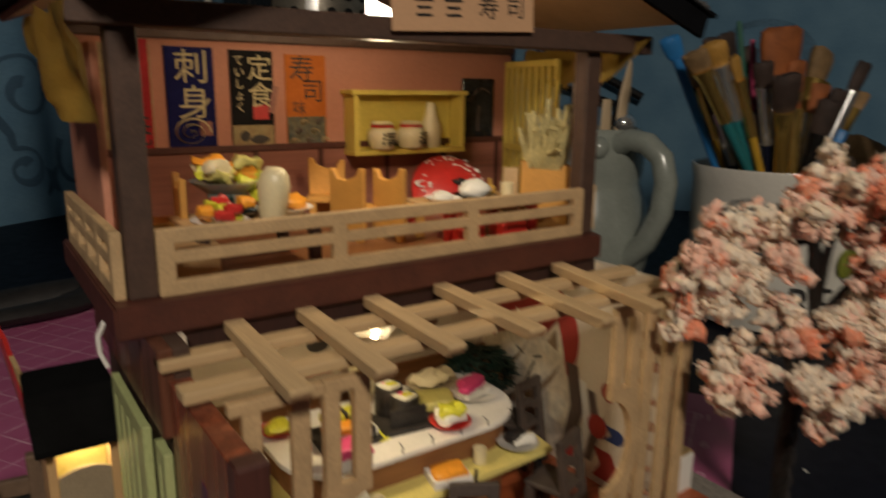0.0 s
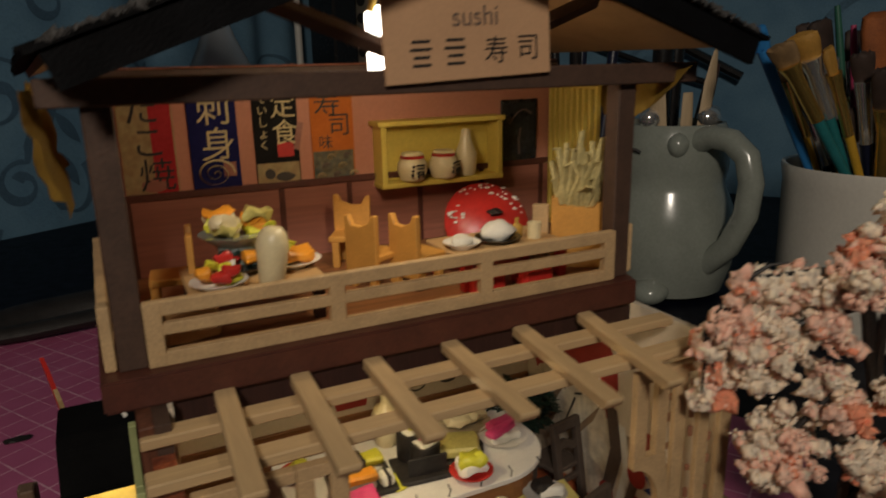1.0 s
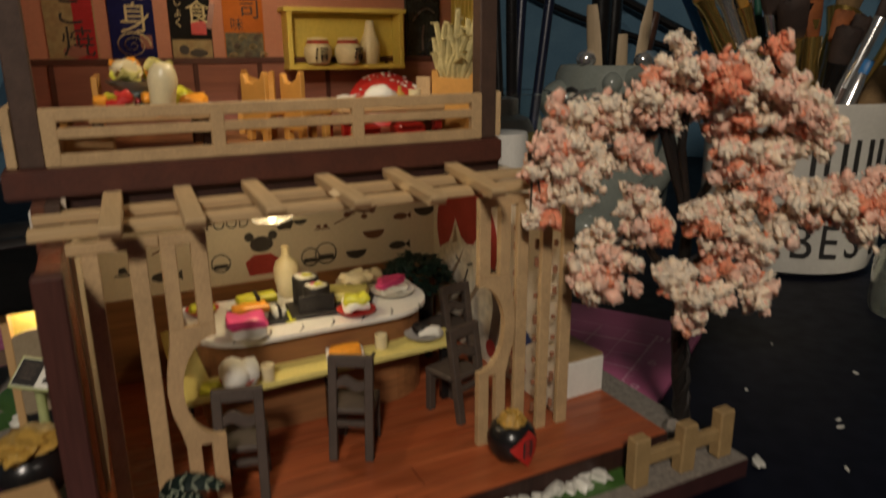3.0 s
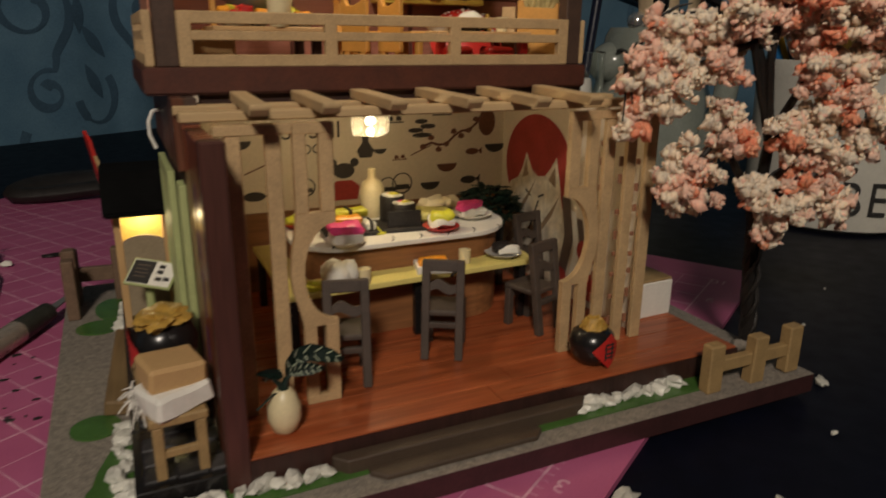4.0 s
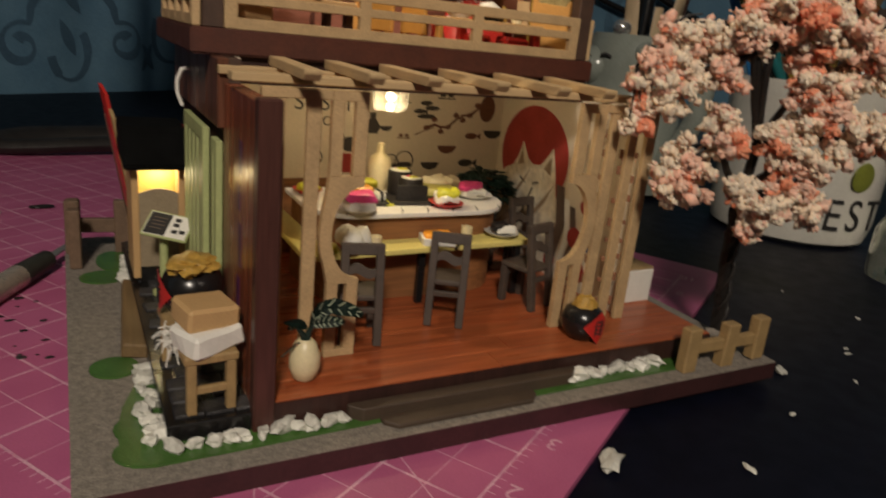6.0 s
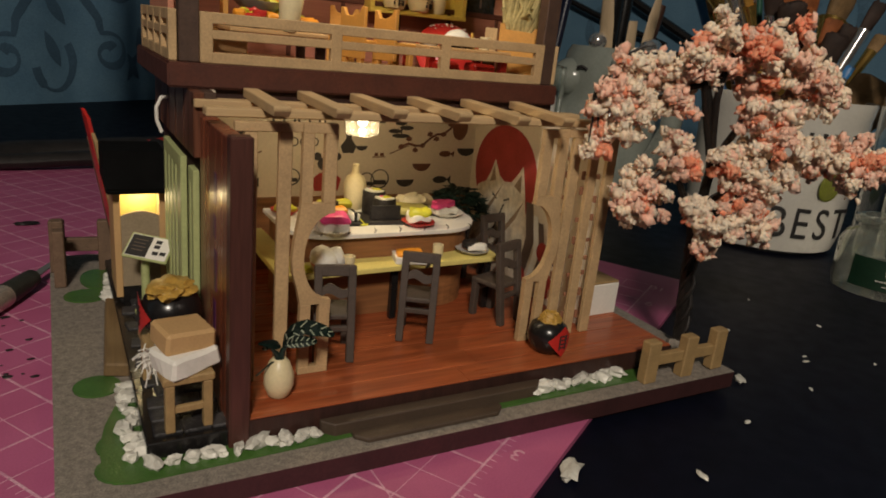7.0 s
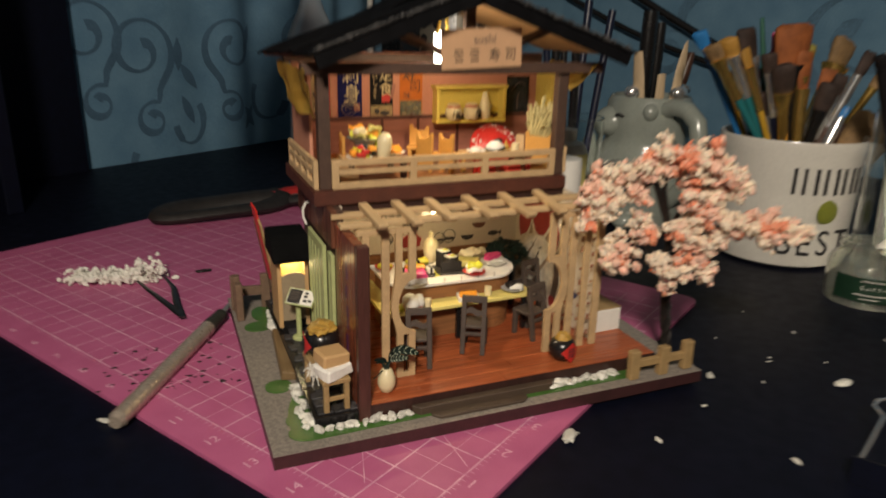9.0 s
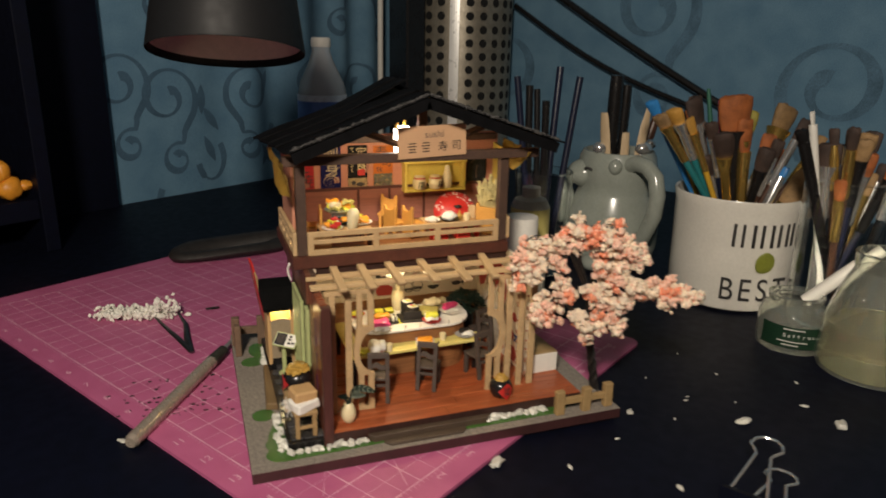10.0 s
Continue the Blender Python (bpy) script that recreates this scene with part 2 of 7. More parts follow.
FENCED = mat("brown_fence_wood", (0.17, 0.105, 0.065), 0.65, vary=0.15, grain=1500, stain=200, bump=0.15)
RUSTWOOD = mat("rusty_brown_wood", (0.30, 0.13, 0.07), 0.6, vary=0.2, grain=1500, stain=200)
WALLPAPER = mat("cream_doodle_wallpaper", (0.68, 0.58, 0.44), 0.7, vary=0.04, grain=900, stain=50, bump=0.03)
SHUTTER = mat("pale_green_paint", (0.42, 0.46, 0.20), 0.55, vary=0.08, grain=1200, stain=120)
CHAIRM = mat("dark_grey_brown_chair", (0.075, 0.055, 0.043), 0.6, vary=0.15, grain=1500, stain=200, bump=0.1)
ORANGEW = mat("orange_chair_wood", (0.60, 0.295, 0.06), 0.55, vary=0.08, grain=1500, stain=150)
YELLOWW = mat("yellow_paint_wood", (0.68, 0.52, 0.10), 0.55, vary=0.06, grain=1200, stain=120)
CREAM = mat("cream_clay", (0.72, 0.62, 0.38), 0.35, vary=0.05, bump=0.05, sss=0.1)
WHITE = mat("white_card", (0.78, 0.75, 0.68), 0.5, vary=0.04, bump=0.04)
PALEYELLOW = mat("pale_yellow_board", (0.72, 0.62, 0.20), 0.5, vary=0.05, bump=0.05)
COUNTERW = mat("orange_brown_wood", (0.28, 0.12, 0.045), 0.5, vary=0.2, grain=900, stain=200, axis=0)
BLACK = mat("black_gloss", (0.012, 0.011, 0.011), 0.25, vary=0.1, bump=0.03)
NORI = mat("dark_seaweed", (0.022, 0.018, 0.016), 0.6, vary=0.3, bump=0.4)
RED = mat("red_paint", (0.52, 0.028, 0.022), 0.35, vary=0.08, bump=0.05)
PINK = mat("hot_pink_clay", (0.75, 0.07, 0.24), 0.45, vary=0.1, bump=0.1)
LIME = mat("lime_clay", (0.60, 0.58, 0.04), 0.45, vary=0.12, bump=0.1)
ORANGE = mat("orange_clay", (0.82, 0.33, 0.03), 0.4, vary=0.1, bump=0.1)
RICE = mat("white_rice_clay", (0.76, 0.74, 0.66), 0.55, vary=0.08, grain=2500, bump=0.5)
OLIVE = mat("olive_clay", (0.50, 0.44, 0.13), 0.5, vary=0.15, bump=0.2)
LEAFD = mat("dark_leaf", (0.010, 0.030, 0.021), 0.45, vary=0.3, bump=0.2)
CARD = mat("kraft_cardboard", (0.53, 0.33, 0.145), 0.65, vary=0.05, grain=1500, stain=100)
GOLD = mat("gold_cloth", (0.50, 0.30, 0.06), 0.45, vary=0.2, grain=1500, bump=0.4)
DRAPE = mat("mustard_cloth", (0.40, 0.25, 0.04), 0.75, vary=0.1, grain=1800, stain=90, bump=0.3)
STEEL = mat("brushed_steel", (0.46, 0.43, 0.39), 0.42, metal=0.75, vary=0.06, bump=0.04)
CHROME = mat("chrome", (0.78, 0.77, 0.75), 0.16, metal=0.85, vary=0.02, bump=0)
GREYGLAZE = mat("grey_green_glaze", (0.28, 0.305, 0.265), 0.22, vary=0.06, grain=500, stain=60, bump=0.04, coat=0.4)
MUGWHITE = mat("white_stoneware", (0.66, 0.63, 0.56), 0.22, vary=0.04, grain=500, stain=40, bump=0.03, coat=0.4)
BLUSHW = mat("blossom_cream", (0.98, 0.76, 0.56), 0.9, vary=0.12, grain=1500, stain=400, bump=0.3, sss=0.7)
BLUSHP = mat("blossom_pink", (0.96, 0.56, 0.42), 0.9, vary=0.12, grain=1500, stain=400, bump=0.3, sss=0.7)
BLUSHC = mat("blossom_coral", (0.95, 0.33, 0.19), 0.9, vary=0.12, grain=1500, stain=400, bump=0.3, sss=0.7)
BARK = mat("black_wire_bark", (0.02, 0.016, 0.014), 0.5, vary=0.3, grain=1500, bump=0.5)
GLASS = clear("clear_glass", (0.96, 0.98, 0.96))
# The bottle's brightness is partly matte colour, in place of reflected light.
PLASTIC = clear("clear_plastic", (0.93, 0.96, 0.98), 0.08, 1.25, 0.35)
BULB = glow("warm_white_bulb", (1.0, 0.86, 0.62), 9)
BULBW = glow("white_bulb", (1.0, 0.9, 0.75), 18)

# ---- the room and the desk ----
def slab(name, material, x0, x1, y0, y1, z0, z1, label, category):
    bm = bmesh.new()
    box(bm, x0, x1, y0, y1, z0, z1, bev=0)
    ob = part(name, bm, material, None, label, kind="structure", category=category)
    ob.matrix_basis = ROOM
    return ob


slab("floor", FLOORM, -160, 87, -200, 64, -77, -75, "dark carpeted floor below the desk", "floor")
slab("ceiling", CEIL, -160, 87, -200, 64, 170, 172, "plain white painted ceiling of the room", "ceiling")
slab("wall_left", DARKWALL, -162, -160, -200, 64, -75, 170, "plain dim wall of the room", "wall")
slab("wall_front", DARKWALL, -160, 87, -202, -200, -75, 170, "plain dim wall behind the desk chair", "wall")


def fold(x, folds):
    return sum(a * math.exp(-((x - c) / w) ** 2) * math.sin(f * (x - c)) for c, w, a, f in folds)


BACK_FOLDS = [(214, 11, 1.3, 0.6), (230, 6, 0.9, 0.8), (60, 30, 0.6, 0.3)]
RIGHT_FOLDS = [(8, 6, 0.9, 0.5)]


def cloth(name, length, material, m, folds, label):
    """A hanging of patterned cloth, with soft upright folds where folds says so."""
    bm = bmesh.new()
    n, rows = 420, 4
    grid = []
    for k in range(n + 1):
        x = length * k / n
        d = fold(x, folds)
        grid.append([bm.verts.new((x, -d, -75 + 245 * j / rows)) for j in range(rows + 1)])
    for a, b in zip(grid, grid[1:]):
        for j in range(rows):
            bm.faces.new((a[j], b[j], b[j + 1], a[j + 1]))
    back = [[bm.verts.new(v.co + Vector((0, 2.5, 0))) for v in (col[0], col[-1])] for col in (grid[0], grid[-1])]
    bm.faces.new((back[0][0], back[1][0], back[1][1], back[0][1]))
    ob = part(name, bm, material, None, label, smooth=True, kind="structure", category="wall")
    w = m.copy()
    w.translation = w.translation * U
    ob.matrix_basis = w
    return ob


BACK = ROOM @ pose(-160, 62, 0)
RIGHT = ROOM @ pose(85, 64, 0, 0, 0, -90)
wall_back = cloth("wall_back", 247, WALLCLOTH, BACK, BACK_FOLDS, "teal wall hanging printed with dark scrolls")
wall_right = cloth("wall_right", 264, WALLCLOTH, RIGHT, RIGHT_FOLDS, "teal wall hanging with large faded dark scrolls")


def ribbon(parent, at, pts, size, flip, stroke, ink, name="printed_scroll"):
    """A flat printed stroke through pts on a hanging, thicker at both ends."""
    n = len(pts)
    bm = bmesh.new()
    rows = []
    folds = BACK_FOLDS if parent is wall_back else RIGHT_FOLDS
    for k, (x, y) in enumerate(pts):
        a, b = pts[max(0, k - 1)], pts[min(n - 1, k + 1)]
        dx, dy = b[0] - a[0], b[1] - a[1]
        d = math.hypot(dx, dy) or 1
        end = min(k, n - 1 - k)
        w = stroke * (1.35 if end < 5 else 0.75 + 0.35 * math.sin(0.3 * k)) / size
        ends = [(flip * size * (x + q * -dy / d * w), size * (y + q * dx / d * w)) for q in (-1, 1)]
        rows.append([bm.verts.new((u, -0.08 - fold(at[0] + u, folds), v)) for u, v in ends])
    for (a, b), (c, d) in zip(rows, rows[1:]):
        bm.faces.new((a, c, d, b))
    ob = part(name, bm, ink, parent)
    ob.matrix_basis = pose(at[0] * U, 0, at[1] * U)
    return ob


def scroll(parent, at, size, flip, stroke, ink=SCROLL):
    """A large curl that runs down through a waist into a small one."""
    pts = []
    for k in range(50):
        a, r = radians(70 - 475 * k / 49), 0.9 + 3.5 * (k / 49) ** 0.8
        pts.append((r * math.cos(a), r * math.sin(a)))
    pts += [(2.5, -4.0), (2.1, -4.7), (2.05, -5.4)]
    for k in range(40):
        a, r = radians(70 + 420 * k / 39), 2.35 - 1.7 * k / 39
        pts.append((1.0 + r * math.cos(a), -8.4 + r * math.sin(a)))
    return ribbon(parent, at, pts, size, flip, stroke, ink)


def leaf_print(parent, at, turn, length):
    bm = bmesh.new()
    m = Matrix.Rotation(radians(turn), 4, "Y")
    vs = [bm.verts.new(m @ Vector((0.32 * length * math.sin(math.pi * u) * q * 0.5, 0, length * (u - 0.5)))) for q, u in [(1, k / 8) for k in range(1, 8)] + [(0, 1)] + [(-1, 1 - k / 8) for k in range(1, 8)] + [(0, 0)]]
    for v in vs:
        v.co.y = -0.09 - fold(at[0] + v.co.x, BACK_FOLDS)
    bm.faces.new(vs)
    ob = part("printed_leaf", bm, SCROLL, parent)
    ob.matrix_basis = pose(at[0] * U, 0, at[1] * U)


for k, (x, z, flip, size) in enumerate(((193.4, 12.9, 1, 1.0), (206.6, 13.2, -1, 0.95), (186.9, 15.0, 1, 0.95), (218.5, 14.0, 1, 1.0), (229.5, 13.0, -1, 1.0), (172, 13, -1, 1.0))):
    for j in range(4):
        shift = 5.5 if j % 2 else 0
        scroll(wall_back, (x + shift, z + 17.5 * j), size, flip, 0.44)
for k, (x, z, turn) in enumerate(((198.5, 12.4, 3), (199.9, 9.6, -36), (199.4, 5.4, -24), (209.2, 3.6, 40), (209.4, 3.6, -40), (209.6, 14.2, 25), (206.0, 30.0, 3), (206.6, 30.0, -5), (195.0, 27.0, 40))):
    leaf_print(wall_back, (x, z), turn, 4.2)
hook = [(2.2 * math.cos(radians(a)), 3.0 * math.sin(radians(a))) for a in range(40, -171, -10)]
for x, z, flip in ((199.5, 4.0, 1), (193.2, -1.2, -1), (213.0, 6.0, -1)):
    ribbon(wall_back, (x, z), hook, 1.0, flip, 0.36, SCROLL)
for k, x in enumerate((22, 47, 72)):
    for j in range(3):
        scroll(wall_right, (x, 16 + 28 * j + 10 * (k % 2)), 1.5, 1 if k % 2 else -1, 0.8, FAINT)

desk = thing("desk", m=ROOM, label="black laminate desk with a dull scuffed top", category="desk")
bm = bmesh.new()
box(bm, -50, 84.4, -48, 61.2, -2.7, -0.2, bev=0.15)
part("desktop", bm, BLACK_TABLE, desk)
for x in (-46, 80):
    for y in (-44, 57):
        plate("leg", desk, BLACK_TABLE, x - 2.5, x + 2.5, y - 2.5, y + 2.5, -75, -2.7, bev=0.2)

# ---- the cutting mat ----
cutting_mat = thing("cutting_mat", m=ROOM @ pose(-1.05, 0, 0), label="pink self-healing cutting mat with a pale inch grid", category="cutting mat")
bm = bmesh.new()
corner = [(1.0 * math.cos(a), 1.0 * math.sin(a)) for a in [math.pi / 2 * k / 5 for k in range(6)]]
outline = []
for (cx, cy), turn in (((29.6, 35.6), 0), ((0.8, 35.6), 1), ((0.8, -6.9), 2), ((29.6, -6.9), 3)):
    for x, y in corner:
        for _ in range(turn):
            x, y = -y, x
        outline.append((cx + x * 0.8, cy + y * 0.8))
prism(bm, outline, 0.2, pose(0, 0, -0.2))
part("mat_sheet", bm, PINKMAT, cutting_mat)
GX = [1.66 + 1.27 * k for k in range(22)]
GY = [-6.1 + 1.27 * k for k in range(33)]
bm = bmesh.new()
for k, x in enumerate(GX):
    w = 0.036 if k % 2 == 0 else 0.015
    box(bm, x - w, x + w, GY[0], GY[-1], 0.0005, 0.004, bev=0)
for k, y in enumerate(GY):
    w = 0.036 if k % 2 == 0 else 0.015
    box(bm, GX[0], GX[-1], y - w, y + w, 0.001, 0.0045, bev=0)
for x in [GX[0] + 0.3175 * k for k in range(84)]:
    box(bm, x - 0.012, x + 0.012, GY[0] - 0.25, GY[0], 0.0005, 0.004, bev=0)
for y in [GY[0] + 0.3175 * k for k in range(128)]:
    box(bm, GX[0] - 0.25, GX[0], y - 0.012, y + 0.012, 0.0005, 0.004, bev=0)
part("printed_grid", bm, MATLINE, cutting_mat, "thin pale printed grid lines", kind="stuff")
bm = bmesh.new()
for a in (45, 60):
    r = radians(a)
    m = pose(14, 8, 0.001, 0, 0, a)
    box(bm, -16, 20, -0.02, 0.02, 0, 0.004, bev=0, m=m)
part("printed_diagonals", bm, MATLINE, cutting_mat)
for n in range(1, 11):
    words("printed_number", str(n), 0.8, MATLINE, cutting_mat, pose(GX[2 * n] + 1.25, GY[0] - 0.75, 0.002, 0, 0, 90))
for n in range(2, 16):
    y = 4.0 + 2.54 * (12 - n)
    words("printed_number", str(n), 0.7, MATLINE, cutting_mat, pose(0.45, y - 0.55, 0.002, 0, 0, 0))

# ---- the miniature restaurant: base and garden ----
DECK, SLAB = 1.35, 9.68
house = thing("dollhouse", (0, 0, 0), label="two-storey miniature wooden sushi restaurant on a gravel base", category="dollhouse")
bm = bmesh.new()
BASE = [(0, 0), (21.25, 0), (21.25, 17.5), (0, 17.5)]
prism(bm, BASE, 0.585)
part("base_board", bm, BASEEDGE, house, "dark brown edged base board")
bm = bmesh.new()
prism(bm, BASE, 0.012, pose(0, 0, 0.587))
part("gravel_sheet", bm, GRAVEL, house, "speckled grey gravel paper")


def grass(outline, z=0.603):
    bm = bmesh.new()
    prism(bm, outline, 0.05, pose(0, 0, z))
    part("grass_patch", bm, GRASS, house, "glossy green card lawn")


def round_patch(cx, cy, rx, ry, n=18):
    return [(cx + rx * math.cos(2 * math.pi * k / n), cy + ry * math.sin(2 * math.pi * k / n)) for k in range(n)]


grass([(1.15, 0.75), (1.0, 1.2), (0.95, 2.2), (1.15, 3.3), (1.5, 4.3), (2.2, 4.6), (2.6, 1.6), (7.6, 1.6), (7.6, 0.75), (1.6, 0.62)])
grass(round_patch(1.1, 5.5, 0.62, 0.62))
grass(round_patch(1.15, 12.6, 0.75, 0.65))
grass(round_patch(1.6, 14.3, 0.6, 1.1), 0.6035)
grass([(11.2, 0.62), (17.3, 0.62), (18.1, 0.9), (18.6, 1.5), (11.2, 1.5)])

grass(round_patch(1.75, 1.3, 0.95, 0.68), 0.604)
grass(round_patch(1.5, 2.3, 0.62, 0.6), 0.6045)

# the deck of planks, and the two steps before it
bm = bmesh.new()
prism(bm, [(4.2, 1.28), (19.25, 1.28), (19.25, 13.0), (4.2, 13.0)], 0.70, pose(0, 0, 0.6))
part("deck_frame", bm, DARKWOOD, house)


def step(name, x0, x1, y0, y1, z0, z1):
    bm = bmesh.new()
    r = 0.3
    pts = [(x0, y1), (x0, y0 + r), (x0 + r, y0), (x1 - r, y0), (x1, y0 + r), (x1, y1)]
    prism(bm, pts, z1 - z0, pose(0, 0, z0))
    bmesh.ops.bevel(bm, geom=[e for e in bm.edges], offset=0.03, segments=1, affect="EDGES")
    return part(name, bm, STEPM, house, "grey-brown wooden step")


step("step", 6.95, 11.65, 0.3, 1.0, 0.6, 0.74)
step("step", 6.2, 13.4, 0.85, 1.27, 0.6, 1.0)

# the slate terrace beside the house
plate("terrace", house, BLACK, 1.95, 4.18, 1.38, 16.5, 0.6, 1.08, bev=0.03)

# ---- lower storey ----
# the panelled end wall that faces the terrace
bm = bmesh.new()
box(bm, 3.84, 4.36, 1.22, 1.66, 0.6, 8.5, bev=0.04)
part("corner_post", bm, MAROONWOOD, house, "dark stained corner post")
plate("side_panel", house, REDWOOD, 3.88, 4.3, 1.66, 5.1, 0.6, 8.4, bev=0.02, label="glossy red-brown wood panel")
for k, (z0, z1) in enumerate(((6.5, 7.3), (5.6, 6.2), (4.2, 5.3), (3.1, 3.9))):
    plate("printed_bar", house, PURPLEP, 3.87, 3.882, 2.95 + 0.12 * (k % 2), 3.25 + 0.12 * (k % 2), z0, z1, bev=0)
plate("side_wall", house, BEAM, 4.0, 4.3, 5.1, 12.9, 0.6, 9.0, bev=0.01)
for k in range(5):
    plate("side_beam", house, SIDEBOARD, 3.72, 4.02, 5.12 + 1.55 * k, 6.62 + 1.55 * k, 7.25, 9.0, bev=0.03)


def shutter(y0, y1, z0, z1, n, x=3.78):
    frame_ = bmesh.new()
    w = 0.28
    box(frame_, x, x + 0.18, y0, y0 + w, z0, z1, bev=0.02)
    box(frame_, x, x + 0.18, y1 - w, y1, z0, z1, bev=0.02)
    box(frame_, x, x + 0.17, y0 + w, y1 - w, z1 - 0.4, z1, bev=0.02)
    box(frame_, x, x + 0.17, y0 + w, y1 - w, z0, z0 + 0.4, bev=0.02)
    ob = part("shutter", frame_, SHUTTER, house, "pale green slatted shutter")
    step_ = (y1 - y0 - 2 * w) / n
    for k in range(n):
        y = y0 + w + step_ * (k + 0.5)
        plate("slat", ob, SHUTTER, x + 0.02, x + 0.12, y - step_ * 0.3, y + step_ * 0.3, z0 + 0.38, z1 - 0.38, bev=0.01)


shutter(6.1, 9.4, 1.1, 7.12, 4, 3.52)
shutter(5.2, 5.95, 1.1, 6.9, 1, 3.7)

# inner walls with the doodle wallpaper
plate("back_wall", house, WALLPAPER, 4.3, 17.1, 12.2, 12.5, DECK, 9.0, bev=0.01, label="cream wallpaper printed with black food doodles")
bm = bmesh.new()
prism(bm, [(16.9, 12.2), (16.9, 3.6), (17.1, 3.6), (17.1, 12.2)], 8.6 - DECK, pose(0, 0, DECK))
part("end_wall", bm, WALLPAPER, house)
plate("inner_side_wall", house, WALLPAPER, 4.305, 4.4, 5.7, 12.2, DECK, 9.0, bev=0)
plate("wall_skirting", house, COUNTERW, 4.45, 16.85, 12.05, 12.2, DECK, 4.3, bev=0.02)

# upper floor slab
bm = bmesh.new()
prism(bm, [(3.2, 5.9), (16.15, 5.9), (18.45, 13.2), (3.2, 13.2)], SLAB - 9.02, pose(0, 0, 9.02))
bmesh.ops.bevel(bm, geom=[e for e in bm.edges], offset=0.05, segments=2, affect="EDGES")
part("floor_slab", bm, FASCIA, house, "maroon painted floor slab")
bm = bmesh.new()
prism(bm, [(3.9, 6.5), (16.0, 6.5), (18.0, 12.9), (3.9, 12.9)], 0.012, pose(0, 0, SLAB + 0.002))
part("upper_floor", bm, COUNTERW, house)
plate("header_beam", house, DARKWOOD, 4.3, 16.2, 6.15, 6.6, 8.3, 9.02, bev=0.02)

# pergola: two cross bars and six rafters
for y in (5.2, 3.62):
    plate("cross_bar", house, TANX, 3.72, 16.6, y - 0.25, y + 0.25, 8.62, 8.84, bev=0.03)
for far, near, y_near in ((5.4, 5.2, 2.0), (6.95, 6.74, 2.0), (8.58, 8.4, 2.25), (10.5, 10.28, 2.1), (12.46, 11.98, 1.75), (14.4, 13.6, 1.8)):
    bm = bmesh.new()
    outline = [(5.9, 8.84), (5.9, 9.1), (y_near, 9.1), (y_near, 9.0), (y_near + 0.15, 8.84)]
    prism(bm, outline, 0.42, Matrix(((0, 0, 1, far - 0.21), (1, 0, 0, 0), (0, 1, 0, 0), (0, 0, 0, 1))))
    bmesh.ops.bevel(bm, geom=[e for e in bm.edges], offset=0.025, segments=1, affect="EDGES")
    for v in bm.verts:
        v.co.x += (near - far) * (5.9 - v.co.y) / (5.9 - y_near)
    part("rafter", bm, TANY, house)


def lattice(name, x_in, side, slats, end=0.0):
    """A screen: an inner panel with two slots and a round bite out of its edge, then upright slats; side is +1 where the inner edge is at lower x.
    slats: where each begins and ends, away from the inner edge; end: how far the top rail runs past them."""
    top, bot, y0, y1 = 8.56, DECK, 3.14, 3.36
    lay = Matrix(((1, 0, 0, 0), (0, 0, 1, y0), (0, 1, 0, 0), (0, 0, 0, 1)))
    bite = [(0.82 * math.sin(math.pi * k / 14), 4.88 + 1.27 * math.cos(math.pi * k / 14)) for k in range(15)]
    back = [(0.88, 3.5), (0.97, 3.95), (1.1, 4.4), (1.15, 4.88), (1.1, 5.4), (0.99, 6.0), (0.95, 6.42)]
    bm = bmesh.new()
    prism(bm, [(x_in + side * d, z) for d, z in [(0, 6.42)] + bite + [(0, 3.5)] + back], y1 - y0, lay)
    screen = part(name, bm, TAN, house, "tan wooden screen with a round cut-out")
    for d0, d1, z0, z1 in ((0, 0.34, 6.42, top - 0.26), (0.64, 0.95, 6.42, top - 0.26), (0, 0.95, top - 0.26, top), (0, 0.33, bot + 0.22, 3.5), (0.57, 0.88, bot + 0.22, 3.5), (0, 0.88, bot, bot + 0.22)):
        a, b = sorted((x_in + side * d0, x_in + side * d1))
        plate("bar", screen, TAN, a, b, y0, y1, z0, z1, bev=0.015)
    for d0, d1 in slats:
        a, b = sorted((x_in + side * d0, x_in + side * d1))
        plate("slat", screen, TAN, a, b, y0 + 0.02, y1 - 0.02, bot, top - 0.24, bev=0.02)
    a, b = sorted((x_in + side * 0.96, x_in + side * (slats[-1][1] + end)))
    plate("rail", screen, TAN, a, b, y0 - 0.01, y1 + 0.01, top - 0.24, top, bev=0.02)
    return screen


lattice("screen", 7.05, -1, ((1.22, 1.58), (2.12, 2.45)), 0.24)
right_screen = lattice("screen", 13.84, 1, ((1.2, 1.55), (2.0, 2.34), (2.72, 3.1)))
peg_rng = random.Random(5)
for x in (15.15, 15.85, 16.5):
    for k in range(9):
        z = 1.9 + 0.72 * k + peg_rng.uniform(-0.15, 0.15)
        plate("peg", right_screen, RUSTWOOD, x - 0.05, x + 0.07, 3.4, 3.5, z, z + peg_rng.uniform(0.12, 0.3), bev=0.02)

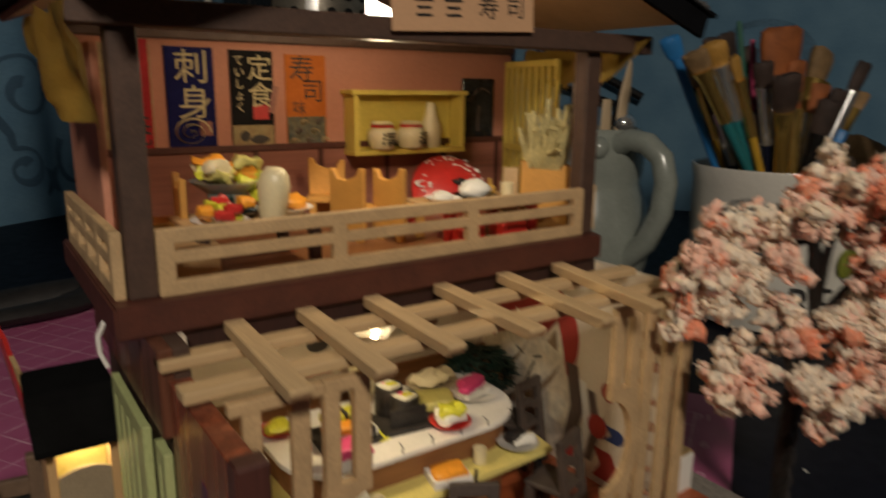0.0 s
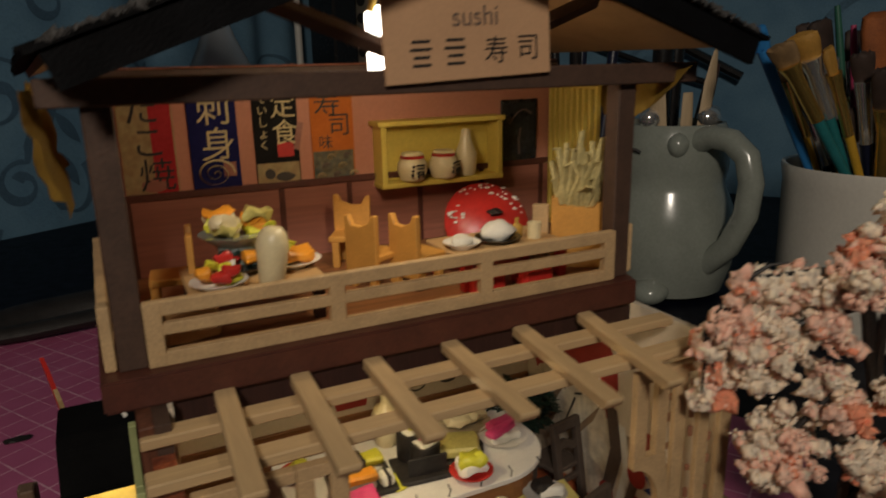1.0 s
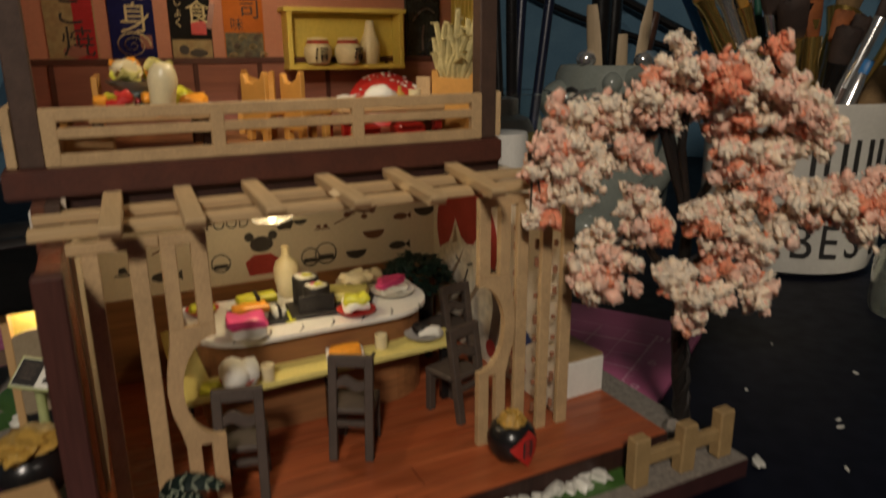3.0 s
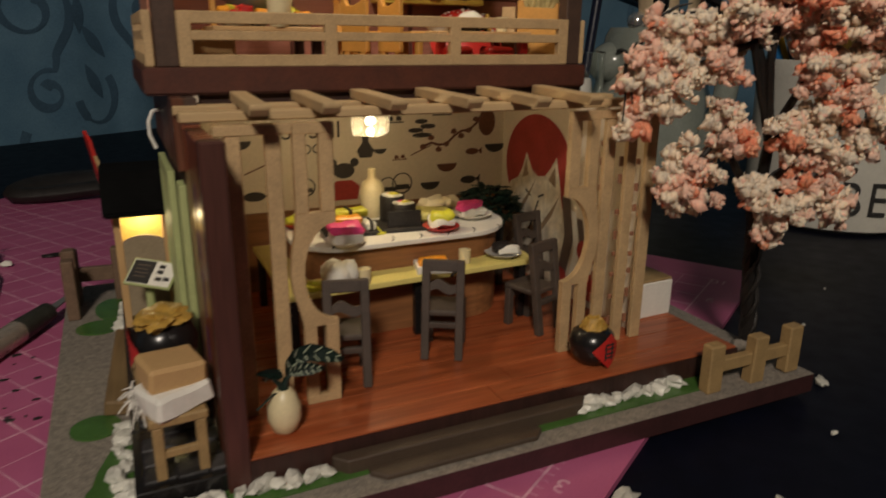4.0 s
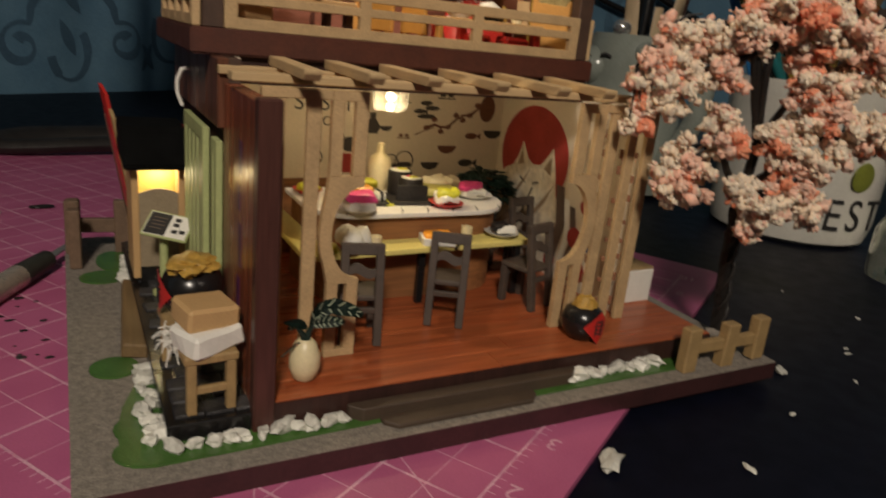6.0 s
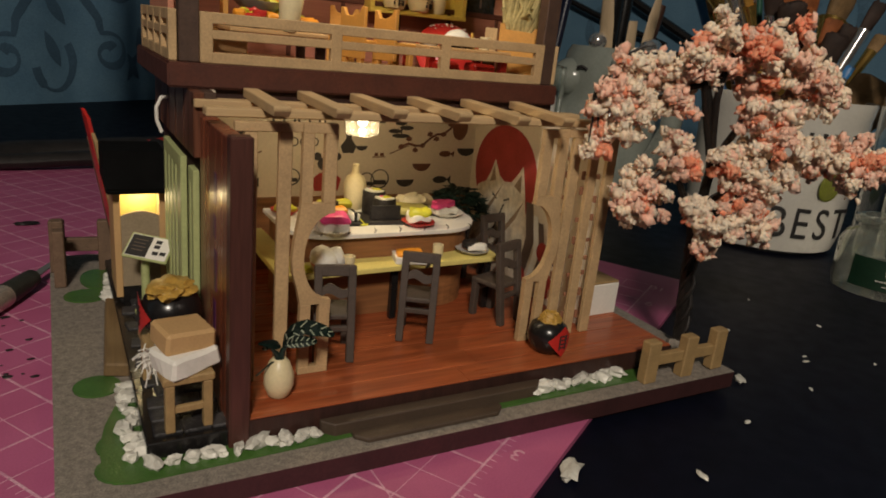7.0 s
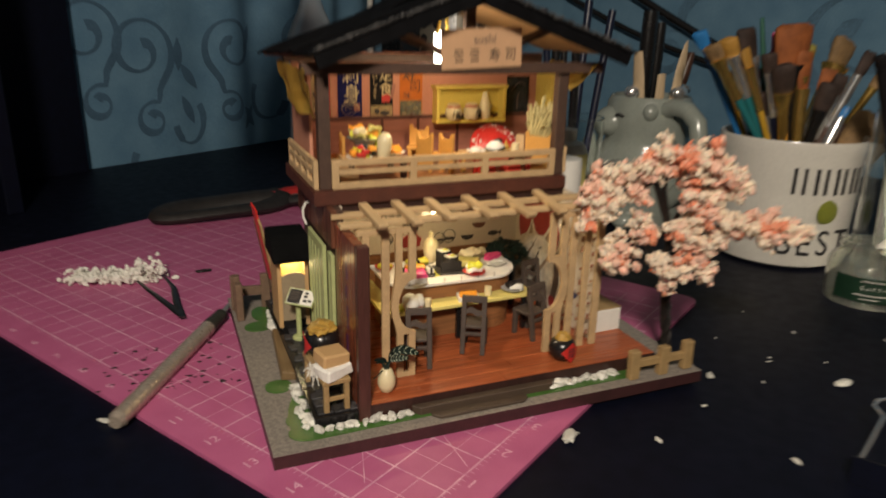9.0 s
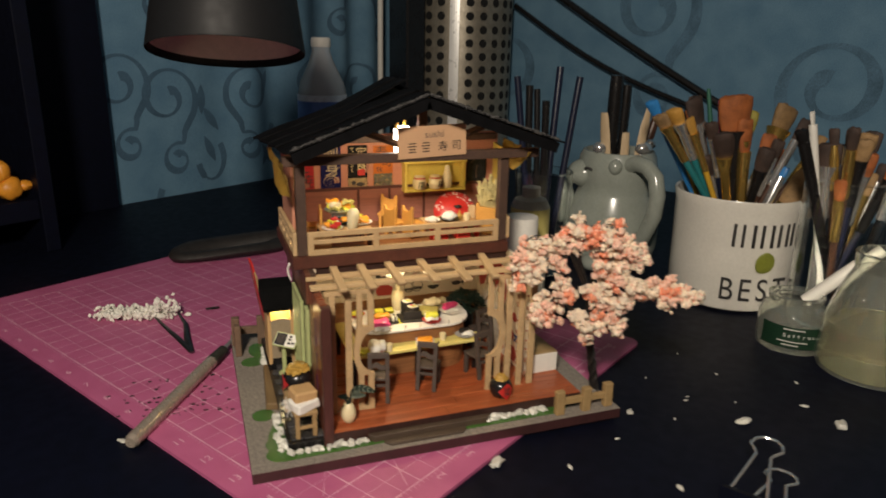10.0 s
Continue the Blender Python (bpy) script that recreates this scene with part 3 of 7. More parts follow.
# ---- upper storey ----
def railing(name, a, b, n_post, cells, z0=SLAB, z1=11.03):
    """A tan railing from a to b, with cells rows of openings."""
    a, b = Vector((*a, 0)), Vector((*b, 0))
    run = (b - a).length
    m = Matrix.Translation(a) @ (b - a).to_track_quat("X", "Z").to_matrix().to_4x4()
    h = z1 - z0
    ob = None
    for z, t in ((0.0, 0.3), (h * 0.48, 0.24), (h - 0.3, 0.3)):
        bar_ = plate("rail" if ob else name, ob or house, TAN, 0.012, run - 0.012, -0.1, 0.1, z0 + z, z0 + z + t, bev=0.02, m=m, label="" if ob else "tan wooden balcony railing")
        ob = ob or bar_
    for k in range(n_post):
        x = (run - 0.34) * k / (n_post - 1)
        plate("baluster", ob, TAN, x, x + 0.34, -0.11, 0.11, z0 + 0.02, z1 - 0.01, bev=0.02, m=m)


railing("railing", (4.1, 6.3), (15.62, 6.3), 4, 2)
railing("railing", (3.42, 6.4), (3.42, 12.7), 5, 2)
railing("railing", (16.4, 6.6), (18.2, 12.6), 7, 2)
plate("post", house, BEAM, 3.56, 4.1, 6.3, 6.8, SLAB, 15.0, bev=0.03, label="grey-brown corner post")
plate("post", house, BEAM, 15.64, 16.2, 6.35, 6.85, SLAB, 15.0, bev=0.03, label="grey-brown corner post")
plate("tie_beam", house, BEAM, 2.9, 18.0, 6.1, 6.7, 14.75, 15.25, bev=0.03, label="grey-brown painted tie beam")
plate("tie_beam", house, BEAM, 3.2, 18.0, 12.25, 12.72, 14.95, 15.35, bev=0.03)
plate("rear_wall", house, SALMON, 3.7, 18.3, 12.8, 13.1, SLAB, 15.4, bev=0.01, label="salmon pink papered wall")
bm = bmesh.new()
for x0, x1, z0, z1 in ((3.7, 18.3, 9.7, 11.85), ):
    box(bm, x0, x1, 12.75, 12.8, z0, z1, bev=0.0)
part("dado", bm, ROSEWOOD, house, "rose-brown dado panelling")
plate("dado_rail", house, FASCIA, 3.7, 18.3, 12.69, 12.8, 11.85, 12.05)
for x in (4.2, 8.4, 10.5, 12.9, 15.2, 17.6):
    plate("dado_stile", house, FASCIA, x, x + 0.16, 12.70, 12.75, 9.7, 11.85, bev=0.01)
plate("left_wall", house, SALMON, 3.62, 3.78, 8.6, 12.8, SLAB, 14.6, bev=0.01, label="salmon pink papered wall")

# the gable roof
APEX, EAVE_L, EAVE_R, RIDGE_X = 18.25, 15.3, 15.6, 10.6
ROOF_Y0, ROOF_Y1 = 5.0, 13.4


def slope(x0, z0, x1, z1, y0, y1, lift0, lift1):
    dx, dz = x1 - x0, z1 - z0
    n = Vector((-dz, dx)).normalized()
    if n.y < 0:
        n = -n
    a0, a1 = Vector((x0, z0)) + n * lift0, Vector((x1, z1)) + n * lift0
    b0, b1 = Vector((x0, z0)) + n * lift1, Vector((x1, z1)) + n * lift1
    return [(p.x, p.y) for p in (a0, a1, b1, b0)]


def skew(bm):
    """The left eave is cut aslant: shorter at the front than at the rear."""
    for v in bm.verts:
        f = (RIDGE_X - v.co.x) / (RIDGE_X - 2.7)
        if f > 0:
            d = f * (0.5 - 0.09 * (v.co.y - ROOF_Y0))
            v.co.x += d
            v.co.z += 0.373 * d


FRONT = Matrix(((1, 0, 0, 0), (0, 0, 1, 0), (0, 1, 0, 0), (0, 0, 0, 1)))
for x_eave, z_eave in ((2.7, EAVE_L), (18.6, EAVE_R)):
    bm = bmesh.new()
    prism(bm, slope(x_eave, z_eave, RIDGE_X, APEX, 0, 0, 0.0, 0.16), ROOF_Y1 - ROOF_Y0, Matrix.Translation((0, ROOF_Y0, 0)) @ FRONT)
    skew(bm)
    side_roof = part("roof_board", bm, UNDERROOF, house, "tan card roof underside")
    # black covering in four overlapping, slightly lifted sheets with ragged edges
    for k in range(4):
        y0 = ROOF_Y0 - 0.25 + 2.15 * k
        bm = bmesh.new()
        prism(bm, slope(x_eave - (0.25 if x_eave < 9 else -0.25), z_eave - 0.1, RIDGE_X, APEX, 0, 0, 0.165 + 0.03 * (k % 2), 0.26 + 0.05 * (k % 2)), 2.24, Matrix.Translation((0, y0, 0)) @ FRONT)
        bmesh.ops.subdivide_edges(bm, edges=bm.edges[:], cuts=9, use_grid_fill=True)
        for v in bm.verts:
            v.co.z += 0.16 * max(0.0, 1 - (v.co.y - y0) / 2.7) * (0.4 + 0.6 * ((k * 7) % 3) / 2) + 0.10 * noise.noise(v.co * 0.5) + 0.03 * noise.noise(v.co * 3.1)
            if x_eave < 9 and k >= 2:
                v.co.z += 0.5 * max(0.0, (v.co.x - 7.0) / 3.6) ** 1.5
            v.co.x += 0.05 * noise.noise(v.co * 2.3 + Vector((9, 0, 0)))
        skew(bm)
        part("roof_sheet", bm, ROOFM, side_roof, "black textured roof sheet")
    bm = bmesh.new()
    prism(bm, slope(x_eave, z_eave, RIDGE_X, APEX, 0, 0, -0.45, 0.15), 0.16, Matrix.Translation((0, ROOF_Y0 - 0.2, 0)) @ FRONT)
    skew(bm)
    part("bargeboard", bm, ROOFM, house, "black bargeboard")
    # torn corrugated edge along the front of the covering
    bm = bmesh.new()
    run = Vector((RIDGE_X - x_eave, 0, APEX - z_eave))
    edge_rng = random.Random(8)
    for k in range(72):
        p = Vector((x_eave, ROOF_Y0 - 0.22, z_eave)) + run * (k / 72.0) + Vector((0, 0, 0.3))
        s = 0.07 + 0.05 * edge_rng.random()
        blob(bm, p + Vector((0, 0.06 * edge_rng.random(), 0.06 * edge_rng.random())), s, sub=1, rough=0.3, seed=k)
    skew(bm)
    part("frayed_edge", bm, CORRUG, side_roof, "frayed grey corrugated card edge", kind="stuff")

# truss in the front gable
plate("king_post", house, BEAM, 10.5, 11.0, 6.3, 6.7, 15.15, 18.2, bev=0.03)
for x0, x1 in ((6.6, 10.6), (14.9, 10.9)):
    bm = bmesh.new()
    a, b = Vector((x0, 6.5, 16.75)), Vector((x1, 6.5, 15.25))
    rod(bm, a, b, 0.2, 0.2, 4)
    part("strut", bm, BEAM, house)

# cloth hung under both eaves
def drape(points, seed):
    bm = bmesh.new()
    n = 18
    grid = []
    a, b, c, d = [Vector(p) for p in points]
    for i in range(n + 1):
        row = []
        for j in range(n + 1):
            u, v = i / n, j / n
            p = a.lerp(b, u).lerp(d.lerp(c, u), v)
            p += Vector((0.16 * math.sin(9 * u + seed) * (0.3 + v), 0.1 * math.cos(7 * u) * v, 0.1 * math.sin(11 * u) * v))
            p += Vector((noise.noise(p * 1.4), noise.noise(p * 1.4 + Vector((7, 0, 0))), noise.noise(p * 1.4 + Vector((0, 7, 0))))) * 0.22
            row.append(bm.verts.new(p))
        grid.append(row)
    faces = [bm.faces.new((grid[i][j], grid[i + 1][j], grid[i + 1][j + 1], grid[i][j + 1])) for i in range(n) for j in range(n)]
    bmesh.ops.solidify(bm, geom=faces, thickness=0.05)
    part("cloth_awning", bm, DRAPE, house, "draped mustard cloth under the eaves", smooth=True)


drape([(2.75, 4.9, 15.05), (2.7, 11.5, 15.1), (2.9, 9.6, 13.4), (3.1, 5.4, 12.9)], 0)
drape([(17.2, 5.6, 15.1), (18.6, 12.5, 15.1), (18.3, 11.5, 14.0), (16.6, 6.9, 13.9)], 2)

# lattice of yellow strips at the right end of the upper room
a, b = Vector((18.0, 12.65, 0)), Vector((17.35, 9.3, 0))
m = Matrix.Translation(a) @ (b - a).to_track_quat("X", "Z").to_matrix().to_4x4()
L = (b - a).length
yl = plate("end_lattice", house, YELLOWW, 0, L, -0.08, 0.08, 9.75, 9.95, m=m, label="yellow strip lattice at the room's end")
for z in (11.6, 14.5):
    plate("cross_strip", yl, YELLOWW, 0, L, -0.08, 0.08, z, z + 0.2, m=m)
for k in range(9):
    x = L * k / 8.2
    plate("strip", yl, YELLOWW, x, x + 0.16, -0.07, 0.07, 9.75, 14.7, bev=0.01, m=m)

# signboard
sign = bmesh.new()
box(sign, 9.18, 13.22, 5.95, 6.03, 15.02, 16.78, bev=0.01)
sg = part("signboard", sign, PAPERSIGN, house, "kraft paper signboard with brushed lettering")
FACE = Matrix(((1, 0, 0, 0), (0, 0, -1, 0), (0, 1, 0, 0), (0, 0, 0, 1)))


def on_face(x, y, z):
    """A placement for lettering that faces the front."""
    return Matrix.Translation((x, y, z)) @ FACE


words("lettering", "sushi", 0.58, GREYINK, sg, on_face(10.75, 5.94, 16.12))
words("lettering", "寿", 0.62, INK, sg, on_face(11.5, 5.94, 15.36))
words("lettering", "司", 0.62, INK, sg, on_face(12.32, 5.94, 15.38))
bm = bmesh.new()
for x in (9.75, 10.55):
    for dx, dz, w, h in ((0.05, 0.46, 0.42, 0.06), (0.0, 0.3, 0.5, 0.06), (0.08, 0.14, 0.36, 0.06), (0.05, -0.02, 0.42, 0.06)):
        box(bm, x + dx, x + dx + w, 5.935, 5.95, 15.36 + dz, 15.36 + dz + h, bev=0)
part("printed_bars", bm, INK, sg)
hang = Matrix.Translation((11.2, 5.98, 15.9)) @ pose(0, 0, 0, 0, -2.6, 0) @ Matrix.Translation((-11.2, -5.98, -15.9))
hang.translation = hang.translation * U
sg.matrix_basis = hang

bm = bmesh.new()
tube(bm, [(3.72, 9.6, 8.35), (3.5, 9.6, 8.3), (3.36, 9.6, 8.0), (3.36, 9.6, 7.6), (3.5, 9.6, 7.2)], 0.06, 8)
part("lead_wire", bm, WHITE, house, "thin white lead wire", smooth=True)

# ---- garden things ----
def fence(at, turn, posts, height, span, material, label):
    ob = thing("garden_fence", at, turn, label, "fence")
    for k in range(posts):
        x = span * k / (posts - 1)
        bm = bmesh.new()
        lean = 0.06 * math.sin(3.1 * k + at[0])
        box(bm, x - 0.27, x + 0.27, -0.2, 0.2, 0, height, bev=0.04, m=pose(lean, 0, 0, 0, 1.5 * lean * 10, 0))
        part("post", bm, material, ob)
    for k in range(posts - 1):
        x = span * k / (posts - 1)
        plate("rail", ob, material, x + 0.2, x + span / (posts - 1) - 0.2, -0.13, 0.13, height * 0.40, height * 0.66, bev=0.03)
    return ob


fence((17.47, 0.5, 0.6), 0, 3, 1.5, 3.2, FENCEM, "ochre wooden toy fence standing on the gravel base")
fence((0.3, 15.6, 0.6), -6, 2, 2.1, 1.75, FENCED, "brown wooden toy fence at the base's corner")
fence((0.35, 13.9, 0.6), 90, 2, 2.2, 1.4, FENCED, "brown wooden toy fence along the base's edge")

stone_rng = random.Random(21)


def pebble(x, y, r, seed, z=0.62):
    bm = bmesh.new()
    sq = (1.05 + 0.55 * stone_rng.random(), 0.75 + 0.3 * stone_rng.random(), 0.6 + 0.25 * stone_rng.random())
    blob(bm, (0, 0, r * sq[2] * 0.85), r, 2, 0.34, seed, sq, 1.5)
    ob = part("pebble", bm, WHITESTONE, None, "small white pebble glued to the green lawn", smooth=False, category="stone")
    ob["group"] = "white garden pebbles"
    ob.matrix_basis = pose(x * U, y * U, z * U, 0, 0, stone_rng.uniform(0, 360))


# chains of pebbles: from, to, how many, and the spread across
CHAINS = [((2.1, 1.1), (6.0, 1.08), 11, 0.06), ((13.1, 1.0), (16.6, 1.2), 11, 0.1), ((1.75, 1.55), (1.75, 4.9), 12, 0.22), ((1.85, 12.0), (2.05, 14.6), 7, 0.14)]
count = 0
for (ax, ay), (bx, by), n, spread in CHAINS:
    for k in range(n):
        t = (k + stone_rng.uniform(-0.25, 0.25)) / (n - 1)
        side_ = stone_rng.uniform(-1, 1) * spread
        along_x = abs(bx - ax) > abs(by - ay)
        pebble(ax + (bx - ax) * t + (0 if along_x else side_), ay + (by - ay) * t + (side_ if along_x else 0), 0.16 + 0.1 * stone_rng.random(), count)
        count += 1

# loose plank lying by the terrace
bm = bmesh.new()
box(bm, -0.38, 0.38, -2.6, 2.6, 0.0, 0.42, bev=0.05)
plank = part("wooden_plank", bm, mat("brown_plank_wood", (0.20, 0.125, 0.055), 0.65, vary=0.15, axis=1), None, "ochre wooden plank lying along the terrace", category="plank")
plank.matrix_basis = pose(1.85 * U, 8.5 * U, 0.62 * U, 0, 8, -4)

# tree
def blossom_tree():
    at = Vector((20.85, 2.25, 0.6))
    ob = thing("blossom_tree", at, 0, "miniature cherry tree with pale pink and coral foam blossom", "tree")
    bm = bmesh.new()
    blob(bm, (-0.35, -0.1, 0.1), 0.42, 2, 0.25, 3, (1, 0.9, 0.7))
    part("root_stone", bm, GRAVEL, ob, "grey pebble at the root", smooth=True)

    def wire(points, r0, r1, n=14, twist=0.05):
        pts = []
        P = [Vector(p) - at for p in points]
        for k in range(n + 1):
            t = k / n * (len(P) - 1)
            i = min(int(t), len(P) - 2)
            pts.append(P[i].lerp(P[i + 1], t - i) + Vector((noise.noise(Vector((t * 3, r0 * 9, 1))), noise.noise(Vector((1, t * 3, r0 * 9))), 0)) * twist)
        bm = bmesh.new()
        tube(bm, pts, [r0 + (r1 - r0) * k / n for k in range(n + 1)], 8)
        return bm

    fork, crotch = (19.45, 1.55, 6.0), (19.0, 1.05, 7.8)
    trunk = part("trunk", wire([(20.85, 2.25, 0.6), (20.65, 2.2, 1.6), (20.1, 2.0, 3.75), fork, crotch], 0.27, 0.15), BARK, ob, "black wound wire trunk", smooth=True)
    for a in (0.4, 2.4, 4.5):
        strand = [Vector((20.85, 2.25, 0.6)).lerp(Vector((19.6, 1.65, 5.6)), k / 16) + Vector((0.22 * math.cos(a + 0.8 * k), 0.22 * math.sin(a + 0.8 * k), 0)) for k in range(17)]
        part("wire_strand", wire(strand, 0.09, 0.06, 32, 0.0), BARK, trunk, smooth=True)
    # each limb: the points that it runs through, then its blossom clumps (x, y, z, radius)
    LIMBS = [
        ([crotch, (17.7, 0.6, 10.2), (16.8, 0.8, 11.2), (15.2, 1.7, 11.0), (14.6, 2.1, 9.8)],
         [(16.9, 0.8, 11.45, 0.8), (15.9, 1.3, 11.35, 0.6), (15.15, 1.7, 11.1, 0.55), (14.75, 1.9, 10.4, 0.5), (14.55, 2.1, 9.75, 0.45), (14.95, 2.1, 8.8, 0.5), (14.75, 2.2, 8.35, 0.42)]),
        ([crotch, (17.4, 0.6, 10.4), (16.4, 1.2, 10.0), (15.2, 1.9, 9.5)],
         [(17.45, 0.9, 11.0, 0.75), (16.6, 1.1, 10.2, 0.65), (15.8, 1.5, 9.95, 0.7), (15.2, 1.9, 9.45, 0.62)]),
        ([crotch, (17.8, 0.4, 10.2), (17.9, 0.1, 12.0), (19.4, -0.6, 12.0), (20.8, -1.1, 10.6)],
         [(17.75, 0.2, 12.35, 0.72), (18.8, -0.4, 12.2, 0.85), (19.6, -0.7, 11.75, 0.8), (20.3, -0.9, 11.2, 0.72), (20.9, -1.1, 10.75, 0.6), (18.3, 0.6, 11.5, 0.6)]),
        ([crotch, (18.8, 0.1, 9.4), (19.6, -0.3, 10.2), (20.2, -0.6, 9.6)],
         [(18.95, -0.1, 10.8, 0.7), (19.0, -0.1, 10.05, 0.55), (20.0, -0.6, 10.1, 0.75), (20.15, -0.6, 9.35, 0.65), (19.6, -0.5, 9.3, 0.55)]),
        ([fork, (17.6, 0.9, 7.2), (17.3, 1.0, 8.2), (16.6, 1.5, 7.0), (16.3, 1.7, 6.4)],
         [(17.0, 1.1, 8.75, 0.45), (17.3, 1.0, 8.1, 0.5), (17.65, 0.8, 7.75, 0.52), (16.9, 1.4, 7.05, 0.72), (16.2, 1.7, 6.75, 0.6), (16.55, 1.6, 6.1, 0.55)]),
        ([fork, (18.9, 0.3, 7.2), (19.4, 0.0, 8.3), (19.3, 0.1, 7.0)],
         [(18.75, 0.2, 8.35, 0.55), (19.4, -0.1, 8.35, 0.68), (19.3, 0.1, 7.6, 0.55), (19.4, 0.1, 6.9, 0.42), (18.3, 0.6, 6.6, 0.52), (18.75, 0.4, 6.1, 0.6), (18.7, 0.5, 5.4, 0.4), (19.3, 0.2, 6.0, 0.42)]),
        ([fork, (19.3, 0.2, 6.6), (20.2, -0.4, 7.6), (20.3, -0.3, 6.2)],
         [(20.35, -0.5, 7.9, 0.6), (20.05, -0.3, 7.3, 0.5), (20.25, -0.3, 6.1, 0.5), (19.9, -0.2, 6.6, 0.4)]),
        ([crotch, (19.8, -0.3, 8.3), (21.2, -1.1, 8.5), (22.6, -1.7, 8.5), (23.8, -2.3, 8.5)],
         [(21.1, -1.0, 8.75, 0.6), (21.7, -1.2, 8.45, 0.45), (22.4, -1.6, 8.75, 0.65), (22.95, -1.8, 8.3, 0.7), (23.3, -2.0, 8.65, 0.65), (23.9, -2.4, 8.45, 0.5)])]
    clumps = []
    for path, heaps in LIMBS:
        limb = part("limb", wire(path, 0.13, 0.04, 18), BARK, trunk, "black twisted wire limb", smooth=True)
        twigs = bmesh.new()
        for c in heaps:
            near = min((Vector(p) for p in path), key=lambda p: (p - Vector(c[:3])).length)
            if (near - Vector(c[:3])).length > 0.1:
                tube(twigs, [near - at, (near + Vector(c[:3])) / 2 + Vector((0.1, 0.05, 0.1)) - at, Vector(c[:3]) - at], [0.05, 0.04, 0.02], 6)
        part("twigs", twigs, BARK, ob, kind="stuff")
        clumps += heaps
    base = bmesh.new()
    bmesh.ops.create_icosphere(base, subdivisions=1, radius=1.0)
    base.verts.ensure_lookup_table()
    shape = np.array([v.co[:] for v in base.verts])
    bf = [[v.index for v in f.verts] for f in base.faces]
    base.free()
    heap = [([], []) for _ in range(3)]
    rr = random.Random(100)
    rnd = np.random.default_rng(7)
    for cx, cy, cz, cr in clumps:
        if cz > 8:
            cx, cz = 18.2 + (cx - 18.2) * 0.88, 7.9 + (cz - 8) * 0.9
        c = Vector((cx, cy + rr.uniform(-0.25, 0.25), cz)) - at
        # a clump is a handful of ragged lobes, each of many flaky crumbs
        lobes = [(c + Vector((rr.gauss(0, 0.42), rr.gauss(0, 0.42), rr.gauss(0, 0.38))) * cr, cr * rr.uniform(0.14, 0.38)) for _ in range(22)]
        for lc, lr in lobes:
            coral = noise.noise((lc + at) * 1.25 + Vector((3.1, 0, 0))) + rr.gauss(0, 0.12)
            tone = 2 if coral > 0.36 else 1 if coral > 0.04 else 0
            seed_ = Vector((rr.uniform(0, 50), rr.uniform(0, 50), 0))
            for _ in range(int(36 + 215 * lr)):
                d = Vector((rr.gauss(0, 1), rr.gauss(0, 1), rr.gauss(0, 0.8))).normalized()
                ragged = 0.5 + 2.0 * abs(noise.noise(d * 2.2 + seed_))
                p = lc + d * lr * ragged * rr.random() ** 0.5
                size = (0.16 if rr.random() < 0.02 else rr.choice((0.03, 0.042, 0.055, 0.07, 0.085, 0.11))) * rr.uniform(0.8, 1.25)
                q = np.array(Euler((rr.uniform(0, 6), rr.uniform(0, 6), rr.uniform(0, 6))).to_matrix())
                stretch = np.array((rr.uniform(0.7, 1.6), rr.uniform(0.6, 1.2), rr.uniform(0.45, 0.9)))
                tt = tone if rr.random() < 0.92 else (1, rr.choice((0, 0, 2)), 1)[tone]
                verts, faces = heap[tt]
                n0 = len(verts)
                crumb = (shape * stretch * (size * (1 + 1.15 * (rnd.random((12, 1)) - 0.5)))) @ q.T + np.array(p)
                verts.extend((crumb * U).tolist())
                faces += [[n0 + i for i in f] for f in bf]
    for (verts, faces), material, label in zip(heap, (BLUSHW, BLUSHP, BLUSHC), ("cream foam blossom crumbs", "soft pink foam blossom crumbs", "coral foam blossom crumbs")):
        mesh = bpy.data.meshes.new("crown")
        mesh.from_pydata(verts, [], faces)
        mesh.shade_smooth()
        mesh.materials.append(material)
        crown = new("crown", mesh)
        crown.parent = ob
        tagged(crown, label, kind="stuff")
    return ob


blossom_tree()

# stool with parcels, menu stand, jars of the terrace
stool = thing("wooden_bench", (2.95, 2.1, 1.13), 4, "narrow pale wooden bench standing on the slate terrace", "bench")
STOOLW = FENCEM
plate("seat", stool, STOOLW, -0.62, 0.62, -0.5, 2.7, 1.28, 1.5, bev=0.04)
for x in (-0.45, 0.45):
    for y in (-0.36, 2.55):
        plate("leg", stool, STOOLW, x - 0.11, x + 0.11, y - 0.11, y + 0.11, 0, 1.28, bev=0.02)
for y in (-0.36, 2.55):
    plate("stretcher", stool, STOOLW, -0.36, 0.36, y - 0.07, y + 0.07, 0.5, 0.68, bev=0.02)


def parcel(name, at, turn, size, material, label, tilt=(0, 0), rough=0.06):
    bm = bmesh.new()
    w, d, h = size
    box(bm, -w / 2, w / 2, -d / 2, d / 2, 0, h, bev=0.08)
    bmesh.ops.subdivide_edges(bm, edges=[e for e in bm.edges if e.calc_length() > 0.5], cuts=3, use_grid_fill=True)
    for v in bm.verts:
        v.co += Vector((noise.noise(v.co * 1.3), noise.noise(v.co * 1.3 + Vector((5, 0, 0))), noise.noise(v.co * 1.3 + Vector((0, 5, 0))))) * rough
    ob = part(name, bm, material, None, label, category="box")
    ob.matrix_basis = pose(at[0] * U, at[1] * U, at[2] * U, tilt[0], tilt[1], turn)
    return ob


